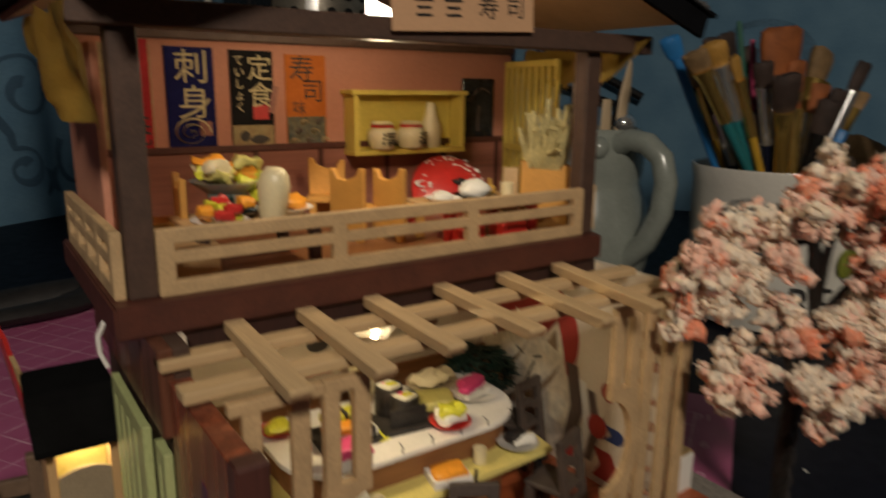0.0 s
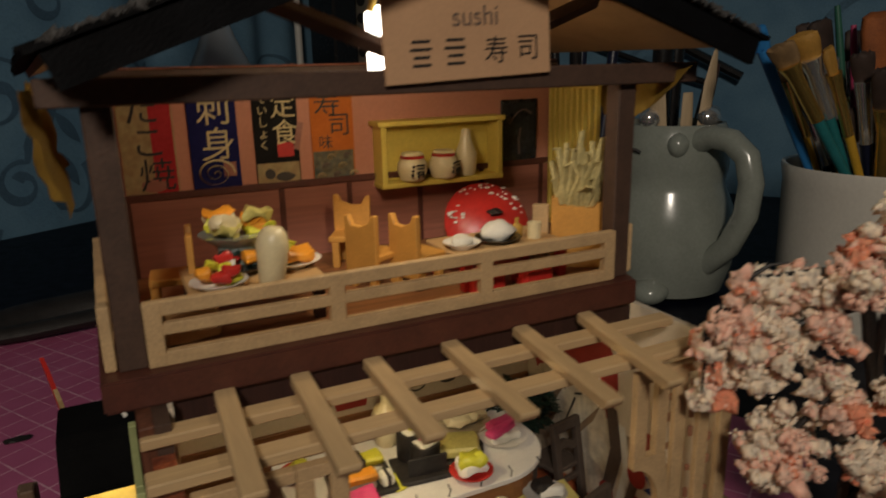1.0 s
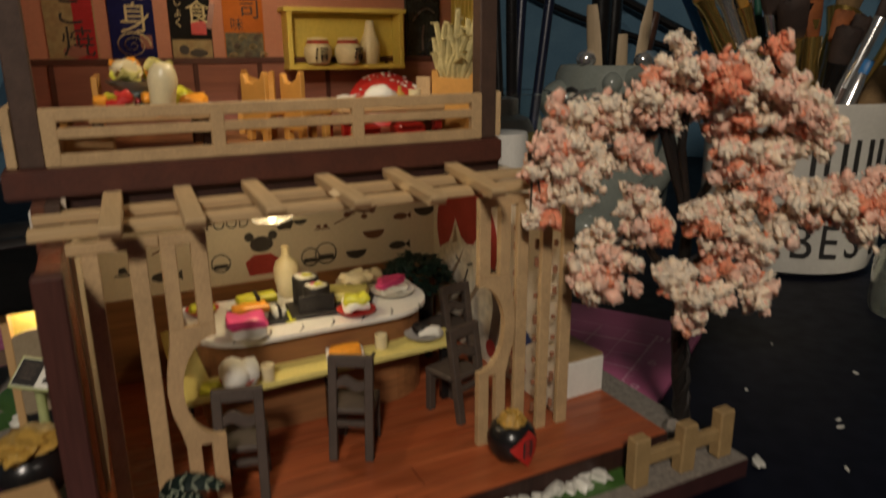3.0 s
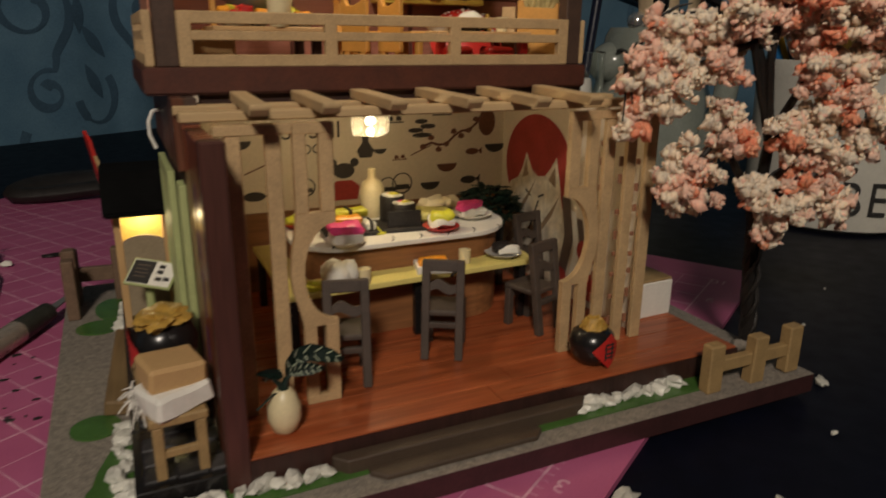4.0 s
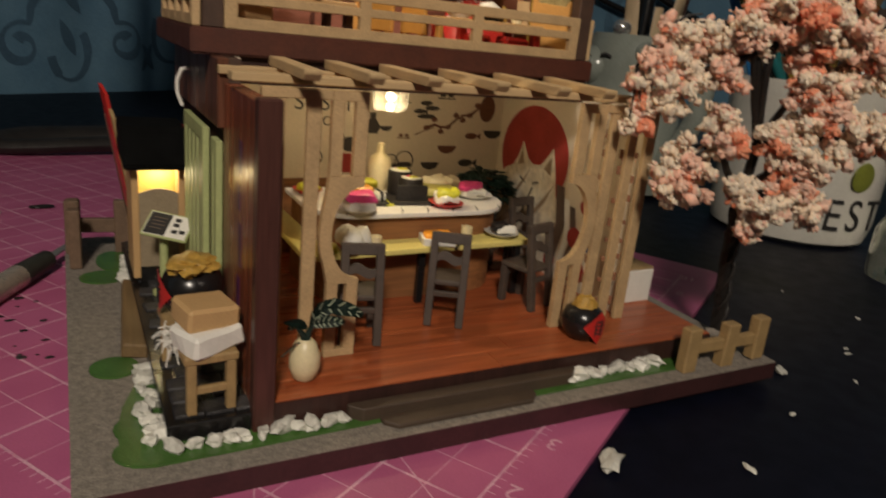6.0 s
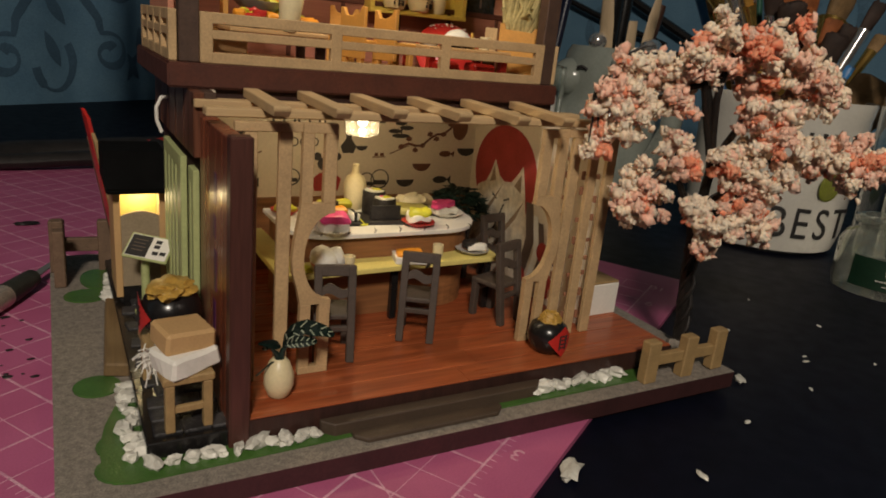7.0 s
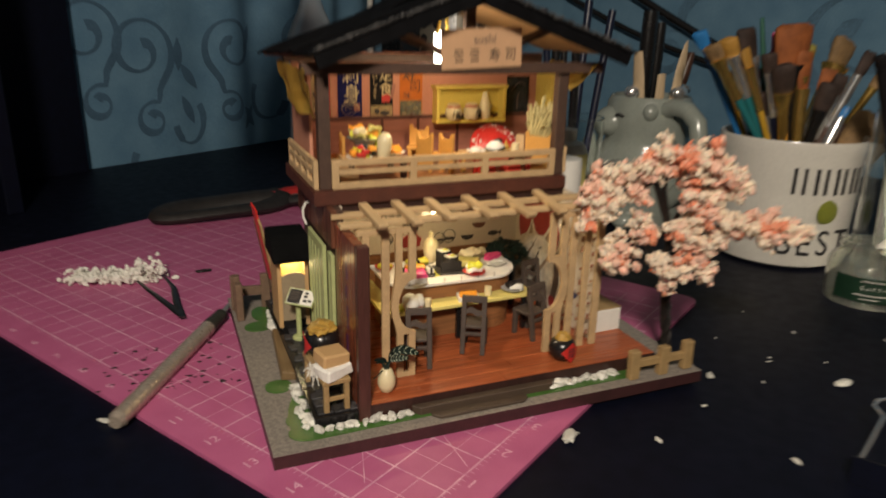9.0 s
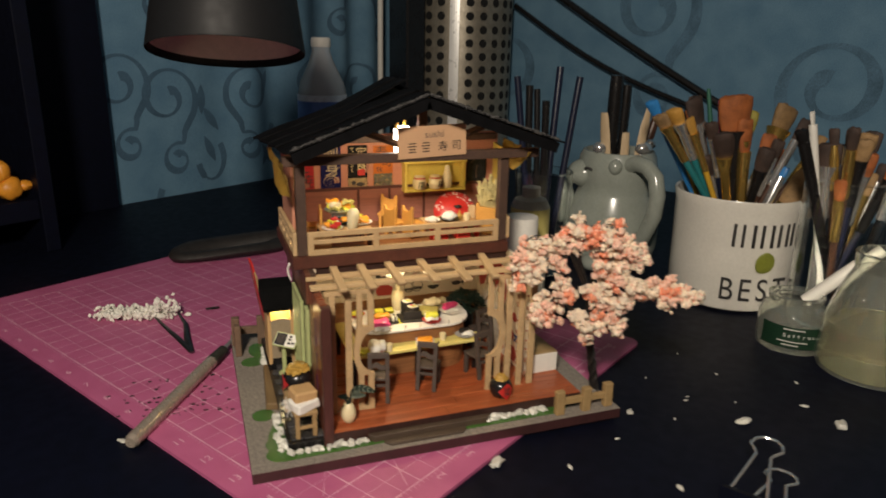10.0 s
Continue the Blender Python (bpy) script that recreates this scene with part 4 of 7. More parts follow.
parcel("white_parcel", (2.98, 2.2, 2.63), 24, (1.36, 1.1, 0.55), WHITE, "crumpled white paper parcel lying on the bench", (0, -4), 0.1)
parcel("cardboard_box", (2.95, 2.4, 3.1), 14, (1.26, 1.1, 0.58), CARD, "kraft cardboard box on top of a white parcel", (2, 3), 0.025)
bm = bmesh.new()
w_rng = random.Random(9)
for k in range(60):
    p = Vector((2.1 + 0.3 * w_rng.random(), 2.3 + 0.7 * w_rng.random(), 2.5 + 0.5 * w_rng.random()))
    q = p + Vector((w_rng.uniform(-0.4, 0.1), w_rng.uniform(-0.25, 0.25), w_rng.uniform(-0.35, 0.15)))
    tube(bm, [p, (p + q) / 2 + Vector((0, 0, 0.06)), q], 0.016, 4)
ob = part("paper_shreds", bm, WHITE, None, "tuft of shredded white paper beside the parcel", category="paper", kind="stuff")


def jar_black(name, at, turn, scale, label, top):
    ob = thing(name, at, turn, label, "jar")
    bm = bmesh.new()
    prof = [(0.5, 0), (0.62, 0.05), (0.86, 0.45), (0.9, 0.85), (0.78, 1.2), (0.55, 1.38), (0.5, 1.4)]
    lathe(bm, [(r * scale, z * scale) for r, z in prof], 28)
    part("body", bm, BLACK, ob, "glossy black glazed body", smooth=True)
    bm = bmesh.new()
    if not top:
        blob(bm, (0, 0, 1.46 * scale), 0.72 * scale, 4, 0.22, 6, (1.15, 0.9, 0.34), 1.6)
    for k in range(34 if top else 0):
        a, h = k * 0.93, 1.36 + 0.012 * k
        pts = [(scale * (0.5 - 0.008 * k) * math.cos(a + 0.28 * j) * (1 + 0.12 * math.sin(j + k)), scale * (0.5 - 0.008 * k) * math.sin(a + 0.28 * j), scale * (h + 0.05 * math.sin(j * 1.3 + k))) for j in range(6)]
        tube(bm, pts, 0.055 * scale, 5)
    part("straw_cover", bm, GOLD, ob, "bundled gold straw cover" if top else "crumpled gold cloth cover", smooth=True, kind="stuff")
    # square red paper label bent round the body
    bm = bmesh.new()
    grid = []
    n = 8
    for i in range(n + 1):
        row = []
        for j in range(n + 1):
            u, v = (i / n - 0.5) * 1.0, (j / n - 0.5) * 1.0
            s, z = (u - v) * 0.72, 0.75 + (u + v) * 0.72
            r = 0.93
            row.append(bm.verts.new((scale * r * math.cos(s / r - 1.0), scale * r * math.sin(s / r - 1.0), scale * z)))
        grid.append(row)
    for i in range(n):
        for j in range(n):
            bm.faces.new((grid[i][j], grid[i + 1][j], grid[i + 1][j + 1], grid[i][j + 1]))
    lab = part("paper_label", bm, RED, ob, "red diamond paper label", smooth=True)
    for z, w in ((1.02, 0.42), (0.85, 0.5), (0.66, 0.46), (0.5, 0.36)):
        bm = bmesh.new()
        tube(bm, [(scale * 0.945 * math.cos(a - 1.0), scale * 0.945 * math.sin(a - 1.0), scale * z) for a in [(-0.5 + k / 6) * w for k in range(7)]], 0.035 * scale, 4)
        part("label_stroke", bm, INK, lab)
    for a0 in (-0.2, 0.12):
        bm = bmesh.new()
        tube(bm, [(scale * 0.945 * math.cos(a0 - 1.0), scale * 0.945 * math.sin(a0 - 1.0), scale * z) for z in (0.4, 0.7, 1.05)], 0.035 * scale, 4)
        part("label_stroke", bm, INK, lab)
    return ob


jar_black("sake_jar", (14.45, 2.35, DECK), -25, 0.76, "black glazed jar with a red label and straw cover", True)
jar_black("sake_jar", (2.95, 4.25, 2.63), -122, 0.88, "black glazed jar with gold cover standing on the bench", False)

menu = thing("menu_stand", (2.85, 9.3, 1.13), -8, "pale green menu stand with a tilted printed board", "sign")
bm = bmesh.new()
lathe(bm, [(0.36, 0), (0.36, 0.12), (0.3, 0.18), (0.14, 0.2), (0.13, 2.2)], 16)
part("foot_and_pole", bm, SHUTTER, menu, smooth=True)
tilt = Matrix.Translation((0.15, -0.2, 2.3)) @ pose(0, 0, 0, 36, 6, -22) @ Matrix.Scale(0.85, 4)
plate("board", menu, SHUTTER, -0.85, 0.85, -0.55, 0.6, 0, 0.12, bev=0.03, m=tilt, label="tilted pale board")
plate("menu_sheet", menu, WHITE, -0.78, 0.78, -0.48, 0.53, 0.12, 0.13, bev=0, m=tilt)
plate("menu_photo", menu, INK, -0.76, 0.02, -0.46, 0.51, 0.13, 0.134, bev=0, m=tilt, label="dark printed panel")
bm = bmesh.new()
for k in range(4):
    box(bm, -0.62, -0.12 - 0.05 * (k % 2), 0.28 - 0.16 * k, 0.32 - 0.16 * k, 0.134, 0.137, bev=0, m=tilt)
part("print_lines", bm, GREYINK, menu)
bm = bmesh.new()
for x, y in ((0.18, 0.25), (0.18, 0.02), (0.48, -0.25), (0.2, -0.28)):
    box(bm, x, x + 0.22, y, y + 0.16, 0.13, 0.134, bev=0, m=tilt)
part("print_pictures", bm, INK, menu)

# the little take-away booth with its lit window
booth = thing("takeaway_booth", (2.86, 10.5, 1.08), 0, "tiny booth with a black awning and a lit window", "booth")
bm = bmesh.new()
box(bm, -0.6, 0.6, 0.12, 2.2, 0.0, 2.6, bev=0.02)
part("body", bm, BLACK, booth, "black lower body")
for x0, x1 in ((-0.82, -0.6), (0.6, 0.82)):
    plate("side_wall", booth, CARD, x0, x1, 0.0, 2.2, 0.2, 4.08, bev=0.02, label="kraft side wall")
plate("rear_wall", booth, CARD, -0.6, 0.6, 1.9, 2.2, 2.6, 4.08, bev=0.02)
bm = bmesh.new()
prism(bm, [(-0.6, 0.6), (0.6, 0.6), (0.6, 3.12)] + [(0.6 - 1.2 * k / 10, 3.12 + 0.16 * math.sin(math.pi * k / 10)) for k in range(1, 10)] + [(-0.6, 3.12)], 0.08, Matrix(((1, 0, 0, 0), (0, 0, 1, 0.0), (0, 1, 0, 0), (0, 0, 0, 1))))
part("front_panel", bm, DULLTAN, booth, "kraft front with a rounded top")
plate("window_lining", booth, PALEYELLOW, -0.6, 0.6, 0.75, 0.85, 2.6, 4.08, bev=0, label="yellow lined lit window niche")
bm = bmesh.new()
pts = [(-0.6, 4.0), (-0.66, 4.16), (0.1, 5.0), (0.5, 5.22), (2.3, 5.26), (2.3, 4.1), (0.3, 4.1), (-0.42, 4.04)]
prism(bm, pts, 1.98, Matrix(((0, 0, 1, -1.06), (1, 0, 0, 0), (0, 1, 0, 0), (0, 0, 0, 1))))
bmesh.ops.bevel(bm, geom=[e for e in bm.edges], offset=0.05, segments=2, affect="EDGES")
part("awning", bm, mat("black_cloth", (0.004, 0.004, 0.004), 0.9, vary=0.2, bump=0.2, spec=0.1), booth, "dull black cloth awning")
bm = bmesh.new()
blob(bm, (-0.05, 0.4, 3.88), 0.08, 2, 0.05, 1)
part("bulb", bm, BULBW, booth, smooth=True)

flag = thing("banner", (2.7, 13.9, 0.6), 0, "narrow red vertical banner with a yellow edge", "banner")
lean = Matrix(((0.2, -0.15, -1, 0.0), (-0.98, 0, -0.2, 0), (0, 1, 0, 0), (0, 0, 0, 1)))
for nm, x0, x1, z0, z1, dx, material, label in (("cloth", -0.28, 0.28, 2.2, 6.3, 0.75, RED, "red cloth strip"), ("yellow_edge", 0.28, 0.5, 1.6, 5.5, 0.7, FENCEM, "yellow cloth edge"), ("rear_strip", -0.75, -0.38, 0.0, 5.2, 0.6, FENCED, "brown wooden strip")):
    bm = bmesh.new()
    prism(bm, [(x0 - dx * z0 / 9, z0), (x1 - dx * z0 / 9, z0), (x1 - dx * z1 / 9, z1), (x0 - dx * z1 / 9, z1 + 0.3)], 0.12, lean @ Matrix.Translation((0, 0, 0.02 * z0)))
    part(nm, bm, material, flag, label)
# white box behind the right-hand screen
wb = thing("white_planter_box", (18.5, 4.95, DECK), 2, "white box with a brown lid on the deck", "box")
plate("box_body", wb, WHITE, -1.35, 0.7, -0.7, 2.2, 0, 1.25, bev=0.03)
plate("box_lid", wb, FENCEM, -1.35, 0.68, -0.68, 2.18, 1.25, 1.34, bev=0.02)

# ---- inside the lower storey ----
# wallpaper print: flat black doodles, in rows; one brown bar is painted shade
BROWNPRINT = mat("brown_print_and_shade", (0.16, 0.06, 0.03), 0.6, vary=0.1, bump=0)
PRINT = mat("faded_black_print", (0.045, 0.036, 0.03), 0.7, vary=0.1, bump=0)
REDPRINT = mat("red_print", (0.36, 0.035, 0.025), 0.7, vary=0.1, bump=0)
NAVYPRINT = mat("navy_print", (0.03, 0.05, 0.16), 0.7, vary=0.1, bump=0)
FURPRINT = mat("brown_fur_print", (0.33, 0.22, 0.13), 0.7, vary=0.2, grain=400, stain=200, bump=0)
FOXPRINT = mat("cream_print", (0.74, 0.67, 0.54), 0.7, vary=0.2, grain=400, stain=120, bump=0, second=(0.56, 0.45, 0.31))
BACKY = 12.195


def doodle(kind, x, z, s, ink):
    bm = bmesh.new()
    flat = Matrix(((1, 0, 0, x), (0, 0, -1, BACKY), (0, 1, 0, z), (0, 0, 0, 1)))
    if kind == 0:      # bowl
        prism(bm, [(s * math.cos(a), s * 0.75 * math.sin(a)) for a in [math.pi + math.pi * k / 10 for k in range(11)]], 0.006, flat)
    elif kind == 1:    # rice ball
        prism(bm, [(-s * 0.7, -s * 0.5), (s * 0.7, -s * 0.5), (s * 0.55, -s * 0.1), (-s * 0.55, -s * 0.1)], 0.006, flat)
        tube(bm, [(x + s * 0.8 * math.cos(a), BACKY - 0.005, z + s * 0.8 * math.sin(a)) for a in [2 * math.pi * k / 14 for k in range(14)]], 0.03, 4, closed=True)
    elif kind == 2:    # fish
        prism(bm, [(s * math.cos(a), s * 0.45 * math.sin(a)) for a in [2 * math.pi * k / 12 for k in range(12)]], 0.006, flat)
        prism(bm, [(s * 0.9, 0), (s * 1.5, s * 0.5), (s * 1.5, -s * 0.5)], 0.0065, flat)
    elif kind == 3:    # jug
        prism(bm, [(-s * 0.3, s), (s * 0.3, s), (s * 0.25, s * 0.5), (s * 0.75, -s * 0.2), (s * 0.5, -s * 0.8), (-s * 0.5, -s * 0.8), (-s * 0.75, -s * 0.2), (-s * 0.25, s * 0.5)], 0.006, flat)
    elif kind == 4:    # chopsticks and bar, also a slanting shadow
        prism(bm, [(-s * 1.3, -s * 0.4), (-s * 1.2, -s * 0.5), (s * 1.3, s * 0.5), (s * 1.2, s * 0.6)], 0.006, flat)
    elif kind == 6:    # lantern or leaf
        prism(bm, [(s * 0.7 * math.cos(a), s * math.sin(a)) for a in [2 * math.pi * k / 16 for k in range(16)]], 0.006, flat)
    elif kind == 7:    # dwarf pine
        for dx, dz, w in ((-0.5, 0.0, 0.55), (0.45, 0.25, 0.6), (-0.05, 0.6, 0.5), (0.0, -0.35, 0.75)):
            prism(bm, [(s * (dx + w * math.cos(a)), s * (dz + 0.17 * math.sin(a))) for a in [2 * math.pi * k / 12 for k in range(12)]], 0.006, flat)
        prism(bm, [(-s * 0.06, -s * 0.4), (s * 0.06, -s * 0.4), (s * 0.12, s * 0.6), (s * 0.02, s * 0.6)], 0.0065, flat)
    else:              # sushi on a board
        for d in (-0.7, 0.3):
            prism(bm, [(s * d, 0), (s * (d + 0.75), 0), (s * (d + 0.6), s * 0.5), (s * (d + 0.1), s * 0.5)], 0.006, flat)
        prism(bm, [(-s, -s * 0.25), (s * 1.3, -s * 0.25), (s * 1.3, -s * 0.1), (-s, -s * 0.1)], 0.0065, flat)
    part("doodle_or_shade_mark", bm, ink, house)


# The brown kind 4 bar at 13.2, 6.2 paints the pendant's slanting shadow.
for kind, x, z, size, ink in ((3, 10.92, 6.43, 0.46, PRINT), (0, 11.5, 6.36, 0.26, PRINT), (7, 13.24, 7.0, 0.56, PRINT), (5, 14.05, 7.62, 0.36, PRINT), (6, 16.1, 7.2, 0.55, BROWNPRINT), (0, 16.5, 6.3, 0.46, PRINT), (2, 15.45, 6.05, 0.3, BROWNPRINT),
                              (0, 14.33, 5.62, 0.44, BROWNPRINT), (1, 12.4, 4.97, 0.5, PRINT), (1, 11.8, 4.9, 0.42, PRINT), (0, 13.6, 4.92, 0.42, PRINT), (5, 12.26, 5.95, 0.26, BROWNPRINT), (5, 12.05, 7.4, 0.34, PRINT), (4, 13.2, 6.2, 0.34, BROWNPRINT), (2, 15.3, 4.9, 0.36, PRINT),
                              (5, 5.6, 5.2, 0.4, PRINT), (2, 6.7, 4.9, 0.4, PRINT), (0, 6.3, 6.9, 0.4, PRINT), (4, 6.9, 5.9, 0.4, BROWNPRINT), (1, 8.6, 5.1, 0.4, PRINT), (3, 5.3, 6.3, 0.4, PRINT)):
    doodle(kind, x, z, size, ink)
# a blossom branch across the upper part of the print
bm = bmesh.new()
twig = [(13.3 + 0.33 * k, 6.35 + 0.018 * k * k + 0.12 * math.sin(1.7 * k)) for k in range(9)]
tube(bm, [(x, BACKY - 0.004, z) for x, z in twig], 0.05, 4)
for k, (x, z) in enumerate(twig):
    blob(bm, (x, BACKY - 0.004, z + 0.22 * math.sin(2.1 * k)), 0.13, 1, 0.2, k, (1.2, 0.04, 0.9))
part("printed_branch", bm, BROWNPRINT, house)
words("printed_word", "SUSHI", 0.86, PRINT, house, on_face(7.75, BACKY, 6.89))
words("printed_word", "FOOD", 0.52, PRINT, house, on_face(8.19, BACKY, 6.32))
# small red-robed doll print, a plain shape
bm = bmesh.new()
flat = Matrix(((1, 0, 0, 10.05), (0, 0, -1, BACKY), (0, 1, 0, 4.5), (0, 0, 0, 1)))
prism(bm, [(-0.5, 0), (0.5, 0), (0.62, 0.5), (0.3, 0.75), (-0.3, 0.75), (-0.62, 0.5)], 0.006, flat)
part("printed_robe", bm, REDPRINT, house)
bm = bmesh.new()
prism(bm, [(0.42 * math.cos(a), 1.12 + 0.3 * math.sin(a)) for a in [2 * math.pi * k / 14 for k in range(14)]], 0.006, flat)
for x in (-0.42, 0.42):
    prism(bm, [(x + 0.17 * math.cos(a), 1.42 + 0.17 * math.sin(a)) for a in [2 * math.pi * k / 10 for k in range(10)]], 0.0065, flat)
part("printed_hair", bm, PRINT, house)

# end wall picture: red disc with a pale animal shape, on the slanting end wall
a, b = Vector((16.9, 12.15, 0)), Vector((16.9, 3.8, 0))
END = Matrix.Translation((*(a - Vector((0.012, 0, 0))).xy, 0)) @ (b - a).to_track_quat("X", "Z").to_matrix().to_4x4() @ FACE
run = (b - a).length


def end_shape(name, outline, material, lift):
    bm = bmesh.new()
    prism(bm, outline, 0.006, END @ Matrix.Translation((0, 0, lift)))
    return part(name, bm, material, house)


end_shape("printed_red_disc", [(2.6 + 2.3 * math.cos(t), 5.72 + 2.02 * math.sin(t)) for t in [2 * math.pi * k / 40 for k in range(40)]], REDPRINT, 0.002)
end_shape("printed_pale_animal", [(0.15, 1.6), (4.9, 1.6), (4.65, 3.2), (4.45, 4.4), (4.2, 5.4), (3.9, 6.3), (3.55, 5.85), (3.2, 5.5), (2.7, 5.42), (2.3, 5.6), (1.85, 6.22), (1.6, 5.6), (1.3, 5.15), (0.75, 4.9), (0.2, 4.2)], FOXPRINT, 0.01)
end_shape("printed_animal_stroke", [(2.2, 3.2), (2.3, 3.2), (2.9, 4.5), (2.8, 4.5)], PRINT, 0.018)
end_shape("printed_animal_stroke", [(1.9, 4.7), (2.3, 4.55), (2.3, 4.62), (1.9, 4.8)], PRINT, 0.018)
end_shape("printed_animal_stroke", [(2.8, 4.6), (3.2, 4.75), (3.2, 4.84), (2.8, 4.67)], PRINT, 0.018)

for x0, x1, z0, z1, material in ((4.4, 4.9, 2.2, 5.0, GREYINK), (5.0, 5.3, 1.8, 4.6, WHITE), (5.4, 5.7, 2.0, 4.4, GREYINK), (5.8, 6.5, 1.6, 2.6, REDPRINT), (6.2, 6.8, 3.0, 3.5, NAVYPRINT)):
    end_shape("printed_robe_stripe", [(x0, z0), (x1, z0), (x1 + 0.35, (z0 + z1) / 2), (x1, z1), (x0, z1), (x0 + 0.3, (z0 + z1) / 2)], material, 0.02)
for cx, cz, rad in ((6.3, 4.6, 0.32), (5.9, 3.3, 0.4), (4.6, 2.0, 0.35)):
    end_shape("printed_red_ball", [(cx + rad * math.cos(t), cz + rad * math.sin(t)) for t in [2 * math.pi * k / 16 for k in range(16)]], REDPRINT, 0.027)
for outline in ([(1.62, 5.2), (2.05, 5.35), (1.86, 5.95)], [(3.45, 5.4), (3.95, 5.2), (3.86, 5.95)], [(1.5, 4.0), (2.3, 4.9), (2.6, 5.3), (2.2, 4.6), (1.7, 3.9)], [(2.9, 3.4), (3.7, 4.3), (4.2, 4.9), (3.8, 4.1), (3.1, 3.3)], [(0.5, 2.4), (1.4, 3.2), (1.9, 3.6), (1.5, 2.9), (0.7, 2.2)]):
    end_shape("printed_fur_stroke", outline, FURPRINT, 0.018)

# counters
bar = thing("sushi_bar", (0, 0, DECK), label="curved sushi bar with a white top and brown front", category="counter")


def rounded(x0, x1, y0, y1, rl, rr, n=9):
    """An outline with round front corners."""
    pts = [(x1, y1), (x0, y1)]
    pts += [(x0 + rl - rl * math.cos(a), y0 + rl - rl * math.sin(a)) for a in [math.pi / 2 * k / n for k in range(n + 1)]]
    pts += [(x1 - rr + rr * math.sin(a), y0 + rr - rr * math.cos(a)) for a in [math.pi / 2 * k / n for k in range(n + 1)]]
    return pts


bm = bmesh.new()
prism(bm, rounded(7.15, 14.3, 6.75, 10.0, 1.4, 1.7), 2.9)
part("bar_body", bm, COUNTERW, bar, "orange-brown wood front")
bm = bmesh.new()
prism(bm, rounded(6.95, 14.5, 6.5, 10.2, 1.5, 1.9), 0.16, pose(0, 0, 2.9))
bmesh.ops.bevel(bm, geom=[e for e in bm.edges], offset=0.02, segments=1, affect="EDGES")
part("bar_top", bm, WHITE, bar, "white card counter top")
bm = bmesh.new()
for k in range(7):
    x = 7.9 + 0.95 * k
    tube(bm, [(x, 6.55, 3.063), (x + 0.18, 6.8, 3.064), (x + 0.22, 7.05, 3.064)], 0.02, 4)
part("top_joint", bm, PRINT, bar)
low = thing("low_counter", (0, 0, DECK), label="pale yellow dining counter with dark legs", category="counter")
bm = bmesh.new()
prism(bm, [(6.3, 5.55), (14.6, 5.9), (14.75, 7.0), (7.2, 6.75), (7.1, 10.9), (6.3, 10.9)], 0.18, pose(0, 0, 1.92))
bmesh.ops.bevel(bm, geom=[e for e in bm.edges], offset=0.02, segments=1, affect="EDGES")
part("counter_top", bm, PALEYELLOW, low, "pale yellow top")
for x, y in ((6.5, 5.8), (14.3, 6.2), (6.5, 10.6), (10.5, 6.2)):
    plate("leg", low, BLACK, x - 0.12, x + 0.12, y - 0.12, y + 0.12, 0, 1.92, bev=0.02)


def chair(at, turn, first=None):
    if first is not None:
        return copy_thing(first, pose(at[0] * U, at[1] * U, at[2] * U, 0, 0, turn))
    ob = thing("bar_chair", at, turn, "dark grey-brown wooden toy chair with an open back", "chair", "chairs along the sushi bar")
    bm = bmesh.new()
    box(bm, -0.62, 0.62, -0.72, 0.55, 1.28, 1.45, bev=0.04)
    part("seat", bm, CHAIRM, ob)
    for x in (-0.5, 0.5):
        plate("leg", ob, CHAIRM, x - 0.12, x + 0.12, 0.3, 0.52, 0, 1.28, bev=0.02)
        plate("back_leg", ob, CHAIRM, x - 0.12, x + 0.12, -0.11, 0.11, 0, 2.97, bev=0.02, m=pose(0, -0.92, 0, -9, 0, 0))
    for y in (-0.75, 0.42):
        plate("stretcher", ob, CHAIRM, -0.4, 0.4, y - 0.08, y + 0.08, 0.95, 1.12, bev=0.02)
    plate("top_rail", ob, CHAIRM, -0.62, 0.62, -0.1, 0.1, 2.65, 2.99, bev=0.03, m=pose(0, -0.92, 0, -9, 0, 0))
    bm = bmesh.new()
    pts = [(-0.4 + 0.8 * k / 12, 2.05 + 0.08 * math.sin(2 * math.pi * k / 12)) for k in range(13)]
    pts += [(x, z + 0.27 + 0.04 * math.cos(7 * x)) for x, z in reversed(pts)]
    prism(bm, pts, 0.14, pose(0, -0.92, 0, -9, 0, 0) @ Matrix(((1, 0, 0, 0), (0, 0, 1, -0.07), (0, 1, 0, 0), (0, 0, 0, 1))))
    part("splat", bm, CHAIRM, ob, "wavy back splat")
    return ob


c0 = chair((10.87, 4.96, DECK), -30)
chair((7.62, 4.49, DECK), -14, c0)
chair((14.2, 5.5, DECK), 18, c0)
chair((15.8, 9.0, DECK), 12, c0)

# food
TOP, LOWTOP = DECK + 3.06, DECK + 2.10


def dish(at, r, material, label, name="dish", h=0.16):
    ob = thing(name, at, 0, label, "dish")
    bm = bmesh.new()
    lathe(bm, [(r * 0.55, 0), (r * 0.6, 0.03), (r, h), (r * 1.02, h + 0.02), (r * 0.95, h + 0.02), (r * 0.6, 0.07), (0.01, 0.06)], 24)
    part("plate", bm, material, ob, smooth=True)
    return ob


